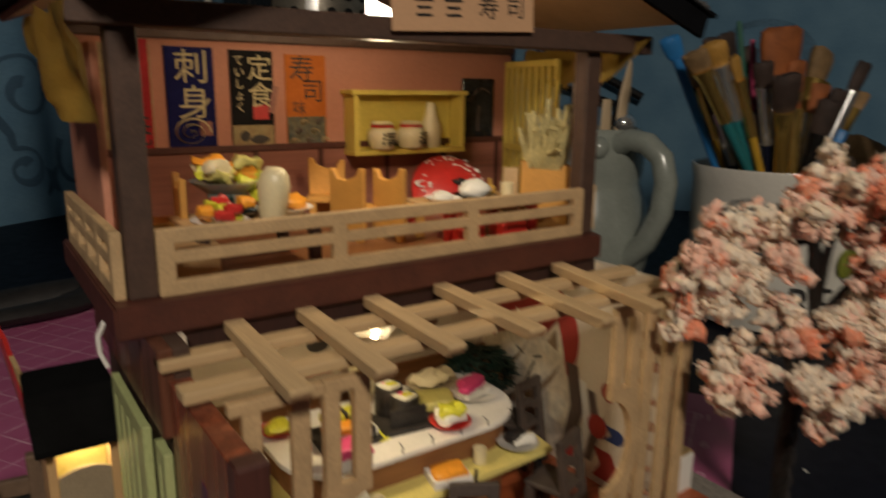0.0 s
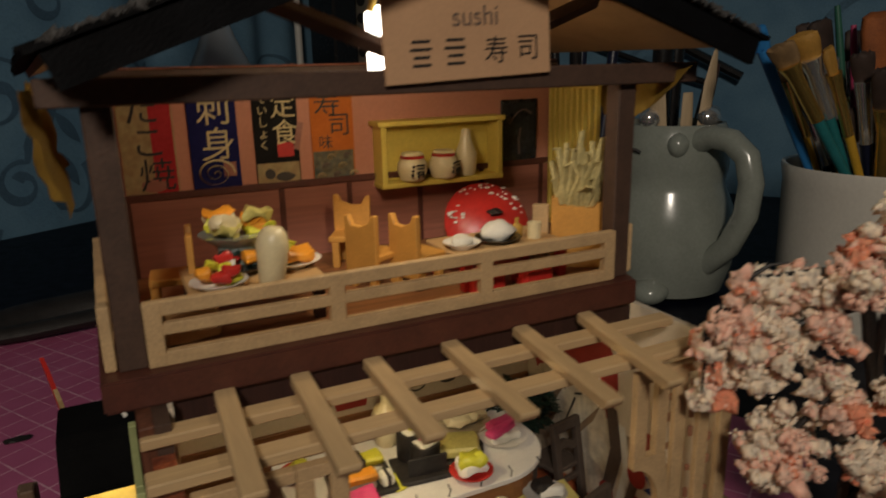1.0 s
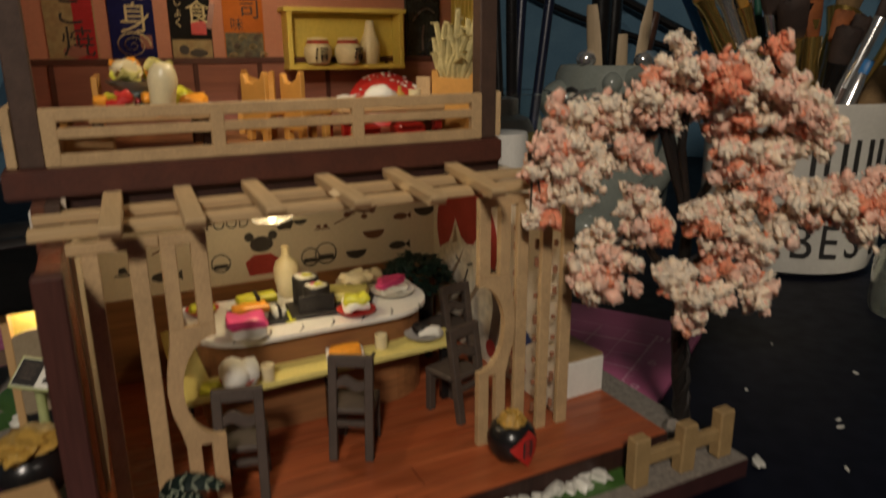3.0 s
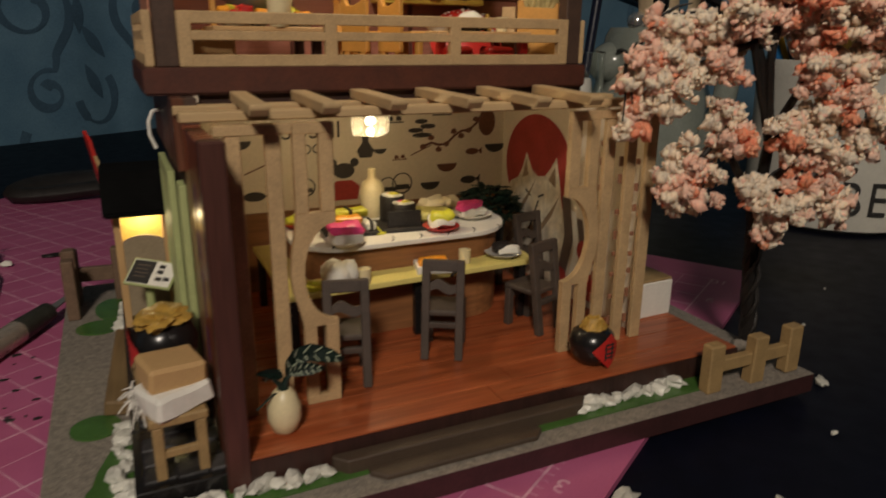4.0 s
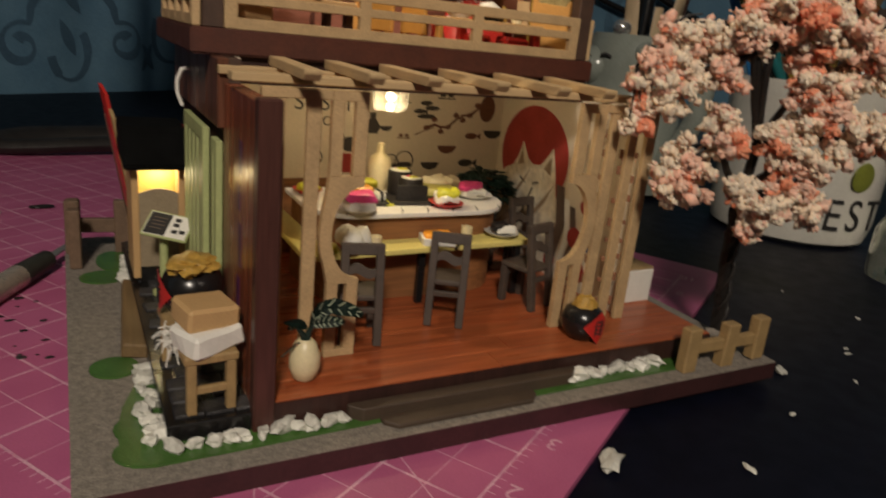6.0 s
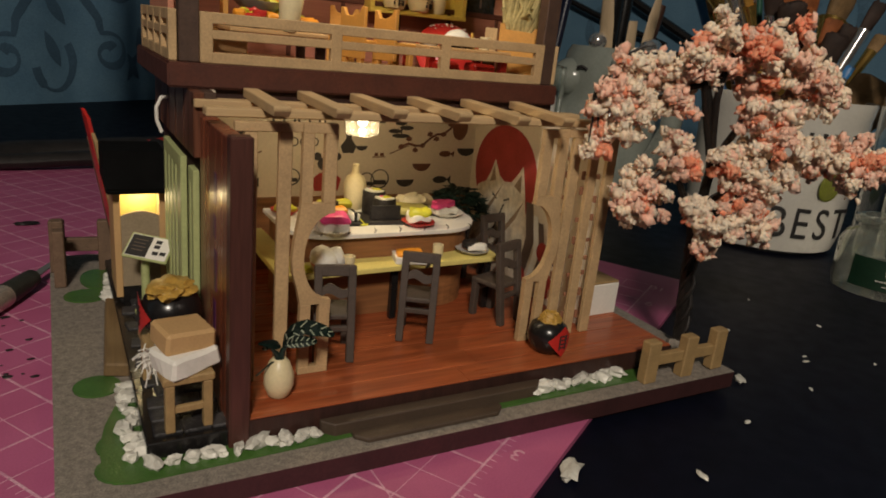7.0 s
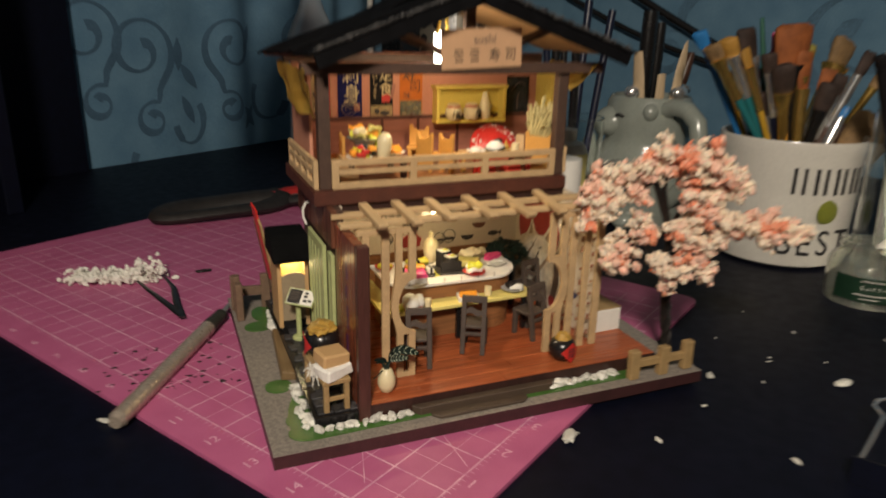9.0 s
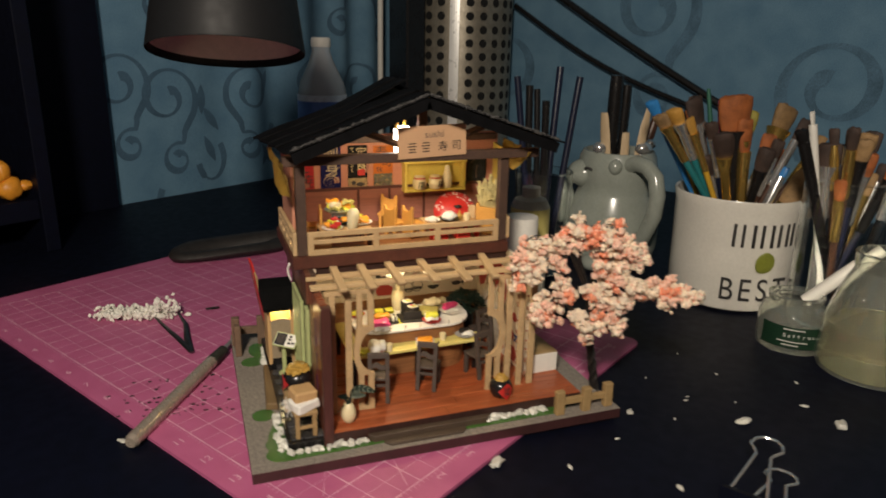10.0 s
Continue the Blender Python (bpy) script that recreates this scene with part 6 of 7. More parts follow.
for k in range(6):
    food(d, "garnish", (LEAFD, RED, WHITE, ORANGE)[k % 4], (0.38 * math.cos(2 * k), 0.38 * math.sin(2 * k), 0.1 + 0.05 * k), (0.42, 0.32, 0.2), 30 + k, 0.12)
d = dish((7.6, 8.5, T1), 0.7, WHITE, "white plate with orange egg roll and lettuce")
food(d, "egg_roll", ORANGE, (0.2, 0, 0.12), (0.7, 0.5, 0.3), 41, 0.1)
food(d, "lettuce", LIME, (-0.2, 0.3, 0.12), (0.7, 0.5, 0.45), 42, 0.25)
d = thing("fish_platter", (6.5, 9.35, T1), 0, "stacked grey platter with lettuce and clams", "platter")
bm = bmesh.new()
lathe(bm, [(0.4, 0), (0.5, 0.5), (0.85, 0.75), (0.9, 0.8), (0.1, 0.72)], 22)
part("stand", bm, GREYGLAZE, d, smooth=True)
for k in range(8):
    food(d, "topping", (LIME, CREAM, OLIVE, ORANGE)[k % 4], (0.55 * math.cos(2.1 * k), 0.4 * math.sin(2.1 * k), 0.72 + 0.05 * k), (0.6, 0.5, 0.3), 50 + k, 0.22)
d = dish((12.0, 8.0, T2), 0.5, WHITE, "white saucer with a folded cake")
food(d, "cake", RICE, (0, 0, 0.1), (0.6, 0.4, 0.2), 61, 0.1)
d = dish((13.1, 8.0, T2), 0.62, BLACK, "dark dish with a mound of white rice")
bm = bmesh.new()
blob(bm, (0, 0, 0.3), 0.42, 3, 0.12, 5, (1.15, 0.9, 0.75))
part("rice_mound", bm, RICE, d, smooth=True)
cup((14.2, 7.9, T2), "tall cream cup standing on the low table")
bm = bmesh.new()
lathe(bm, [(0.14, 0), (0.17, 0.1), (0.17, 0.3), (0.06, 0.4), (0.06, 0.55)], 14)
ob = part("brass_bottle", bm, GOLD, None, "tiny brass bottle on the low table", smooth=True, category="bottle")
ob.matrix_basis = pose(13.85 * U, 8.25 * U, T2 * U)


def orange_chair(at, turn, first=None):
    if first is not None:
        return copy_thing(first, pose(at[0] * U, at[1] * U, at[2] * U, 0, 0, turn))
    ob = thing("orange_chair", at, turn, "orange wooden toy chair with a notched back", "chair", "orange chairs upstairs")
    plate("seat", ob, ORANGEW, -0.54, 0.54, -0.5, 0.45, 0.75, 0.92, bev=0.03)
    bm = bmesh.new()
    prism(bm, [(-0.54, 0.3), (0.54, 0.3), (0.54, 1.98), (0.4, 1.98), (0.3, 1.78), (0.0, 1.66), (-0.28, 1.68), (-0.4, 1.92), (-0.54, 1.92)], 0.16, Matrix(((1, 0, 0, 0), (0, 0, 1, -0.6), (0, 1, 0, 0), (0, 0, 0, 1))))
    bmesh.ops.bevel(bm, geom=[e for e in bm.edges], offset=0.02, segments=1, affect="EDGES")
    part("backrest", bm, ORANGEW, ob)
    for x in (-0.35, 0.35):
        for y in (-0.48, 0.34):
            plate("leg", ob, ORANGEW, x - 0.1, x + 0.1, y - 0.1, y + 0.1, 0, 0.75, bev=0.02)
    return ob


oc = orange_chair((10.0, 9.1, UF), -63)
orange_chair((11.0, 8.5, UF), -72, oc)
orange_chair((10.0, 11.2, UF), 150, oc)
orange_chair((4.9, 9.6, UF), 84, oc)
# bench at the left with an orange cushion
parcel("orange_box", (5.0, 7.6, UF), 10, (1.2, 0.9, 0.75), CARD, "orange-brown box on the upper floor", rough=0.03)

# red paper parasol leaning at the back
par = thing("paper_parasol", (14.7, 11.5, UF), 0, "open red paper parasol with a white blossom border", "parasol")
tiltp = pose(0.1, 0, 0.55, 58, 0, -8) @ Matrix.Scale(0.9, 4)
bm = bmesh.new()
lathe(bm, [(1.62, 0), (1.3, 0.28), (0.8, 0.5), (0.1, 0.66)], 32)
bmesh.ops.transform(bm, matrix=tiltp, verts=bm.verts[:])
canopy = part("canopy", bm, RED, par, "red paper canopy", smooth=True)
bm = bmesh.new()
b_rng = random.Random(14)
for k in range(46):
    a, rad = b_rng.uniform(0.3, 3.0) if k % 4 else b_rng.uniform(0, 6.28), b_rng.choice((1.5, 1.42, 1.3, 1.05))
    blob(bm, tiltp @ Vector((rad * math.cos(a), rad * math.sin(a), 0.1 + 0.85 * (1.6 - rad) ** 0.6 * 0.5)), b_rng.uniform(0.04, 0.11), 1, 0.3, k, (1, 1, 0.5))
part("blossom_border", bm, WHITE, canopy, kind="stuff")
bm = bmesh.new()
rod(bm, tiltp @ Vector((0, 0, 0.5)), tiltp @ Vector((0, 0, -1.1)), 0.05, 0.05, 8)
part("handle", bm, BARK, par)
bm = bmesh.new()
blob(bm, tiltp @ Vector((0.1, 0.2, 0.68)), 0.22, 2, 0.3, 2, (1.2, 1, 0.5))
part("finial", bm, NORI, par)

# orange planter with pale grass
planter = thing("orange_planter", (15.62, 7.85, UF), -40, "orange box planter with pale dry grass", "planter")
bm = bmesh.new()
prism(bm, [(-0.7, 0.0), (0.7, 0.0), (0.72, 1.85), (0.55, 1.85), (0.45, 1.7), (-0.5, 1.75), (-0.55, 1.95), (-0.72, 1.95)], 0.6, Matrix(((1, 0, 0, 0), (0, 0, 1, -0.3), (0, 1, 0, 0), (0, 0, 0, 1))))
part("planter_box", bm, ORANGEW, planter)
bm = bmesh.new()
g = random.Random(6)
for k in range(34):
    x, y = g.uniform(-0.5, 0.5), g.uniform(-0.2, 0.2)
    top = 2.3 + 1.5 * g.random() * (1 - 0.5 * abs(x))
    lean = Vector((g.uniform(-0.5, 0.6), g.uniform(-0.35, 0.35), 0))
    tube(bm, [(x, y, 1.6), Vector((x * 1.1, y, 2.0 + 0.2 * g.random())) + 0.3 * lean, Vector((x, y, top)) + lean, Vector((x, y, top + 0.12 * g.uniform(-1, 1))) + 1.5 * lean], [0.05, 0.13, 0.1, 0.02], 6, flat=0.3)
part("dry_grass", bm, mat("straw", (0.60, 0.50, 0.22), 0.7, vary=0.2), planter, "pale yellow dry grass", kind="stuff")
plate("stool_panel", planter, TAN, -1.25, -0.8, -0.2, 0.0, 0, 1.75, bev=0.02)

# bulb under the gable: a glowing plastic cube on yellow wires
rb = thing("roof_lamp", (9.85, 7.3, 15.15), 12, "glowing white cube bulb on yellow wires under the gable", "lamp")
bm = bmesh.new()
box(bm, -0.46, 0.46, -0.42, 0.42, -0.2, 1.45, bev=0.16)
for v in bm.verts:
    v.co.x *= 1 - 0.18 * abs(v.co.z - 0.9)
part("bulb", bm, BULBW, rb, "glowing white cube bulb", smooth=True)
for x0, bend in ((-0.5, 0.15), (0.15, -0.1)):
    bm = bmesh.new()
    tube(bm, [(x0, -0.1, 1.3), (x0 + bend, -0.1, 1.8), (x0 + bend * 0.5, 0, 2.3), (x0 + 0.25, 0.1, 2.8)], 0.08, 6)
    part("wire", bm, YELLOWW, rb, "yellow lead wire", smooth=True)

# ---- on the desk round the house ----
TZ = -0.2
# craft knife with a bare metal barrel
kn = thing("craft_knife", (-6.0, 5.4, 0.0), 0, "craft knife with a worn metal barrel lying on the mat", "knife")
A, B = Vector((0.2, 0.2, 0.38 - 0.1)), Vector((5.6, 10.3, 0.5))
bm = bmesh.new()
w = (B - A).normalized()
rod(bm, A, A + w * 9.2, 0.42, 0.42, 20)
rod(bm, A - w * 0.25, A, 0.3, 0.42, 20)
part("barrel", bm, mat("worn_tan_steel", (0.50, 0.42, 0.34), 0.28, metal=0.5, vary=0.12, grain=900, stain=120, bump=0.05), kn, "brushed steel barrel", smooth=True)
bm = bmesh.new()
rod(bm, A + w * 9.2, A + w * 11.0, 0.43, 0.36, 20)
part("grip", bm, mat("dark_knurled_metal", (0.10, 0.10, 0.08), 0.5, metal=0.6, vary=0.3, grain=3000, bump=0.8), kn, "dark knurled collar", smooth=True)
bm = bmesh.new()
prism(bm, [(0, -0.18), (1.5, -0.05), (1.9, 0.2), (0, 0.2)], 0.05, Matrix.Translation(A + w * 11.0) @ w.to_track_quat("X", "Z").to_matrix().to_4x4())
part("blade", bm, STEEL, kn)

# tweezers and a sprig of white foam flowers
tw = thing("tweezers", (-3.2, 16.8, 0.0), 0, "open black steel tweezers lying on the mat", "tweezers")
for s in (-1, 1):
    bm = bmesh.new()
    tube(bm, [(0.5, -0.6, 0.25), (0.0 + 0.25 * s, 1.6, 0.3), (-0.6 + 0.75 * s, 4.4, 0.35), (-1.3 + 0.9 * s, 7.0, 0.3)], [0.18, 0.22, 0.16, 0.08], 6, flat=0.35)
    part("arm", bm, mat("dark_steel", (0.12, 0.11, 0.11), 0.35, metal=0.9), tw, smooth=True)


def foam(name, material, at, n, spread, size, seed, label):
    rr = random.Random(seed)
    bm = bmesh.new()
    for k in range(n):
        t = rr.random()
        # a long low ridge that piles up at one end
        tall = 0.35 + 0.6 * max(0.0, 1 - 2.2 * t)
        p = Vector((1.0 - 5.4 * t + rr.gauss(0, spread * 0.55), 1.6 * t + rr.gauss(0, spread * 0.6), abs(rr.gauss(0, spread * tall)) + 0.12))
        blob(bm, p, rr.choice((0.6, 0.8, 1.0, 1.5)) * size, 1, 0.4, k, (rr.uniform(0.7, 1.5), rr.uniform(0.7, 1.3), rr.uniform(0.7, 1.4)))
    ob = part(name, bm, material, None, label, category="craft foam", kind="stuff")
    ob.matrix_basis = pose(at[0] * U, at[1] * U, at[2] * U)
    return ob


foam("foam_blossom", mat("white_foam", (0.84, 0.81, 0.72), 0.9, vary=0.1, bump=0.4), (-4.9, 23.7, 0.02), 640, 0.75, 0.125, 5, "heap of white foam blossom crumbs on the mat")

# scissors with large black handles behind the house
sc = thing("scissors", (4.0, 41.5, 0.02), 10, "large scissors with black loop handles and red inserts", "scissors")
for cx, cy, rx, ry, turn in ((-2.6, -1.6, 5.4, 1.9, 6), (5.6, -0.6, 3.8, 1.5, -8)):
    bm = bmesh.new()
    ring = [(cx + rx * math.cos(a) * (1 + 0.12 * math.sin(2 * a)), cy + ry * math.sin(a) + 0.02 * turn * math.cos(a), 0.62 + 0.1 * math.sin(3 * a)) for a in [2 * math.pi * k / 36 for k in range(36)]]
    tube(bm, ring, [1.05 + 0.25 * math.sin(2 * math.pi * k / 36 + 0.6) for k in range(36)], 10, closed=True, flat=0.6)
    part("handle_grip", bm, NORI, sc, "black plastic handle loop", smooth=True)
bm = bmesh.new()
prism(bm, [(3.4, -1.0), (5.5, 0.6), (17, 1.2), (17.2, 0.8), (6, -0.6), (4.2, -2.0)], 0.3, pose(0, 0, 0.6))
part("blade", bm, STEEL, sc)
bm = bmesh.new()
tube(bm, [(2.4, -0.9, 0.9), (4.2, 0.2, 0.95), (6.0, 0.7, 0.9)], 0.75, 8, flat=0.7)
part("insert", bm, RED, sc, "red plastic insert", smooth=True)

# crumbs and paper scraps
scrap = random.Random(31)
SCRAPS = [(28.2, -2.6, 0.55), (33.5, -4.8, 0.6), (33.3, -2.3, 0.25), (35.3, 0.3, 0.18), (22.3, 0.45, 0.36), (12.4, -1.9, 0.55), (20.45, -6.7, 0.26), (31, 3.0, 0.14), (26, 4.0, 0.12), (16.0, -3.4, 0.2), (24.5, -1.0, 0.12), (30.5, 6.5, 0.1),
          (19.95, -1.8, 0.16), (26.6, 0.65, 0.14), (-6.4, 6.4, 0.3), (27.0, 1.0, 0.12), (29.5, -0.5, 0.1)]
for k, (x, y, s) in enumerate(SCRAPS):
    bm = bmesh.new()
    blob(bm, (0, 0, s * 0.25), s * 0.8, 2, 0.35, k + 3, (1.3, 0.6, 0.35), 2.0)
    on_mat = 0.0 if (ROOM.inverted() @ Vector((x, y, 0))).x < 30 and -7.4 < (ROOM.inverted() @ Vector((x, y, 0))).y < 38 and (ROOM.inverted() @ Vector((x, y, 0))).x > 0 else TZ
    ob = part("foam_scrap", bm, WHITESTONE, None, "small white foam scrap lying on the desk", category="scrap")
    ob["group"] = "foam scraps"
    ob.matrix_basis = pose(x * U, y * U, (on_mat + 0.02) * U, 0, 0, scrap.uniform(0, 360))
bm = bmesh.new()
for k in range(70):
    t = scrap.random()
    p = Vector((-7.0 + 7.2 * t + scrap.gauss(0, 0.7), 8.5 + 5 * scrap.random() - 1.0 * t, 0.02))
    if p.x < -0.15:
        blob(bm, p, scrap.uniform(0.04, 0.12), 1, 0.3, k, (1.4, 0.8, 0.4))
part("dark_shavings", bm, BARK, None, "scatter of dark shavings on the pink mat", category="shavings", kind="stuff")
bm = bmesh.new()
blob(bm, (0, 0, 0.06), 0.32, 2, 0.3, 2, (1.7, 0.7, 0.3))
ob = part("dark_scrap", bm, BARK, None, "dark scrap of bark lying on the mat", category="scrap")
ob.matrix_basis = pose(-1.0 * U, 24.5 * U, 0.02 * U)

# binder clip at the near right
cl = thing("binder_clip", (22.9, -8.7, TZ), 33, "steel-handled black binder clip lying on the desk", "binder clip")
bm = bmesh.new()
prism(bm, [(-0.6, 0), (0.6, 0), (0.12, 1.0), (-0.12, 1.0)], 2.4, Matrix(((0, 1, 0, -1.2), (0, 0, 1, -1.3), (1, 0, 0, 0.62), (0, 0, 0, 1))))
part("spring_body", bm, BLACK_TABLE, cl, "black sprung steel body")
# each handle: two legs that narrow to a neck, then a round loop
for rise, drop, shift in ((1.5, 0.3, 0.0), (0.15, 0.12, -0.9)):
    half = [(-0.4, 0.95, drop), (1.0, 0.62, drop + 0.45 * rise), (2.3, 0.36, drop + 0.8 * rise), (2.55, 0.5, drop + 0.86 * rise), (2.85, 0.78, drop + 0.93 * rise), (3.3, 0.66, drop + rise), (3.6, 0.3, drop + 1.03 * rise)]
    bm = bmesh.new()
    tube(bm, [(x, y + shift, z) for x, y, z in half] + [(x, -y + shift, z) for x, y, z in reversed(half)], 0.085, 8)
    part("wire_handle", bm, CHROME, cl, "bent chrome wire handle", smooth=True)

# mugs, jars and brushes
def handle(points, r, material, parent, flat=1.0):
    bm = bmesh.new()
    tube(bm, points, r, 12, flat=flat)
    return part("handle", bm, material, parent, smooth=True)


jug = thing("grey_jug", (38.0, 27.3, TZ), 0, "grey-green glazed novelty jug with rounded snout and handle", "jug")
bm = bmesh.new()
lathe(bm, [(3.4, 0), (4.2, 0.4), (4.75, 2.2), (4.8, 4.4), (4.5, 6.2), (4.0, 7.5), (3.85, 8.0), (4.0, 8.8), (4.05, 10.2), (3.9, 11.3), (3.6, 11.9), (3.35, 11.9), (3.4, 11.2), (3.4, 3), (0.1, 1)], 44)
part("jug_body", bm, GREYGLAZE, jug, smooth=True)
handle([(-0.9, -3.4, 10.9), (-0.8, -4.6, 11.3), (-0.5, -5.8, 11.1), (-0.2, -6.8, 10.2), (-0.1, -7.2, 8.6), (-0.1, -7.0, 6.6), (-0.2, -6.0, 4.4), (-0.3, -4.2, 2.7)], 0.78, GREYGLAZE, jug)
for nm, c, r, squash in (("snout", (-3.3, 0.9, 9.5), 1.75, (1, 1, 0.85)), ("nose_knob", (-2.3, -3.1, 10.7), 0.72, (1, 0.9, 1.1)), ("arm_bump", (-4.6, 2.2, 6.2), 1.0, (1, 1, 2.3)), ("foot_bump", (-3.6, -2.6, 0.9), 1.3, (1, 1, 0.7))):
    bm = bmesh.new()
    blob(bm, c, r, 3, 0.03, 2, squash)
    part(nm, bm, GREYGLAZE, jug, smooth=True)
bm = bmesh.new()
tube(bm, [(-4.35 + 0.1 * k, -0.75 - 0.12 * k, 10.25 + 0.12 * math.sin(0.8 * k)) for k in range(6)], 0.13, 6)
part("eye_slit", bm, INK, jug)


def stick(name, parent_at, top, r0, r1, material, label, category, flat=1.0, tip=None, tip_mat=None, tip_r=None, tip_len=0, ferrule=None, end=1.0):
    """A brush, pen or stick that stands in a pot: from its foot to its top."""
    a, b = Vector(parent_at), Vector(top)
    ob = thing(name, a, 0, label, category)
    d = b - a
    length = d.length
    way = d.normalized()
    face = Vector((0.7, -0.7 + 0.9 * math.sin(7.3 * b.x), 0)).normalized()
    bm = bmesh.new()
    stem = length - tip_len
    tube(bm, [way * (stem * k) for k in (0, 0.3, 0.6, 0.85, 0.93, 0.975, 1)], [r0, 0.7 * r0 + 0.3 * r1, 0.4 * r0 + 0.6 * r1, r1, r1 * (0.6 + 0.4 * end), r1 * (0.35 + 0.65 * end), r1 * end], 12, flat=flat, side=face)
    part("shaft", bm, material, ob, smooth=True)
    if tip_len:
        if ferrule is not None:
            bm = bmesh.new()
            tube(bm, [way * (stem - max(tip_len * 2.2, 3.4)), way * (stem - tip_len * 0.6), way * (stem + 0.05)], [r1 * 1.2, r1 * 1.3, tip_r * 0.9], 14, flat=0.9, side=face)
            part("ferrule", bm, ferrule, ob, "shiny metal ferrule", smooth=True)
        bm = bmesh.new()
        prof = [(0.0, 0.82), (0.3, 1.0), (0.7, 1.1), (0.92, 1.08), (1.0, 0.75)]
        tube(bm, [way * (stem + tip_len * t) for t, _ in prof], [tip_r * k for _, k in prof], 22, flat=0.45, side=face)
        for v in bm.verts:
            v.co += v.co.cross(way).normalized() * 0.03 * tip_r * math.sin(37 * v.co.x + 23 * v.co.y) + way * 0.06 * math.sin(29 * v.co.x + 41 * v.co.y)
        part("bristles", bm, tip_mat, ob, smooth=True)
    return ob


PALEWOOD = mat("pale_birch", (0.55, 0.41, 0.25), 0.6, vary=0.08, axis=2)
BRISTLE_G = mat("golden_bristle", (0.50, 0.26, 0.045), 0.65, vary=0.2, grain=2500, bump=0.4)
BRISTLE_O = mat("orange_bristle", (0.36, 0.105, 0.025), 0.7, vary=0.25, grain=2500, bump=0.5)
BRISTLE_T = mat("tan_bristle", (0.33, 0.20, 0.085), 0.7, vary=0.25, grain=2500, bump=0.5)
BRISTLE_D = mat("dark_bristle", (0.05, 0.028, 0.02), 0.7, vary=0.3, grain=2500, bump=0.5)
LIMEB = mat("olive_bristle", (0.28, 0.24, 0.04), 0.7, vary=0.25, grain=2500, bump=0.5)
TEAL = mat("teal_paint", (0.02, 0.16, 0.17), 0.35, vary=0.08)
BLUE = mat("blue_paint", (0.03, 0.20, 0.50), 0.4, vary=0.08)
NAVYP = mat("navy_plastic", (0.008, 0.011, 0.03), 0.35, vary=0.1)
BRASS = mat("brass", (0.85, 0.56, 0.16), 0.22, metal=0.9, vary=0.06, bump=0.03)
BROWNP = mat("brown_lacquer", (0.08, 0.035, 0.02), 0.35, vary=0.2)
YELP = mat("yellow_lacquer", (0.55, 0.32, 0.03), 0.4, vary=0.1)

jug.scale = (0.95, 0.95, 0.96)
J = Vector((38.0, 27.3, 1.2))
for dx, dy, tx, ty, tz, r, m, end, lab in [(-0.9, -1.2, -3.0, -1.5, 15.0, 0.52, PALEWOOD, 0.7, "rounded birch craft stick standing in the jug"), (-0.4, -1.8, -0.9, -2.2, 13.2, 0.42, PALEWOOD, 0.8, "short birch craft stick standing in the jug"),
                                           (0.0, -1.2, 1.9, -1.6, 15.9, 0.5, PALEWOOD, 0.12, "pointed birch stick leaning in the jug"), (-0.6, 0.6, -0.8, 0.2, 18.3, 0.75, BLACK, 0.9, "black plastic tool standing in the jug"),
                                           (0.4, 0.8, 0.6, 0.6, 17.4, 0.6, BLACK, 0.9, "thick black marker standing in the jug"), (1.2, 1.4, 5.2, 1.4, 14.8, 0.5, BROWNP, 0.6, "brown wooden handle standing in the jug")]:
    stick("craft_stick", J + Vector((dx, dy, 0)), (J.x + tx, J.y + ty, tz), r * 0.9, r, m, lab, "stick", flat=0.35 if m is PALEWOOD else 0.9, end=end)
for k, (x, y, z, r) in enumerate(((35.3, 26.3, 11.6, 0.85), (39.6, 25.6, 11.5, 0.85), (41.4, 27.0, 11.7, 0.6))):
    bm = bmesh.new()
    blob(bm, (0, 0, 0), r, 3, 0.0, 1, (1, 0.8, 0.8))
    rod(bm, (0, 0, -0.3), (0.2 * k, 0.9, -9.5), 0.25, 0.25, 8)
    ob = part("steel_spoon", bm, CHROME, None, "polished steel spoon standing in the jug", smooth=True, category="spoon")
    ob.matrix_basis = pose(x * U, y * U, z * U)

mug = thing("white_mug", (42.6, 15.6, TZ), 0, "large white stoneware mug with black lettering", "mug")
bm = bmesh.new()
lathe(bm, [(4.2, 0), (4.75, 0.3), (5.0, 1.4), (5.05, 5), (5.15, 8.6), (5.3, 9.5), (5.25, 9.65), (5.05, 9.6), (4.8, 8.5), (4.7, 1.5), (0.1, 0.9)], 48)
part("mug_body", bm, MUGWHITE, mug, smooth=True)


def round_text(text, size, z, start, r, gap, parent):
    """Lettering bent round the mug, letter by letter; start in degrees."""
    a = start
    for ch in text:
        t = radians(a)
        m = Matrix.Translation((r * math.cos(t), r * math.sin(t), z)) @ pose(0, 0, 0, 90, 0, a + 90)
        words("lettering", ch, size, INK, parent, m, wide=0.8, depth=0.03)
        a += gap


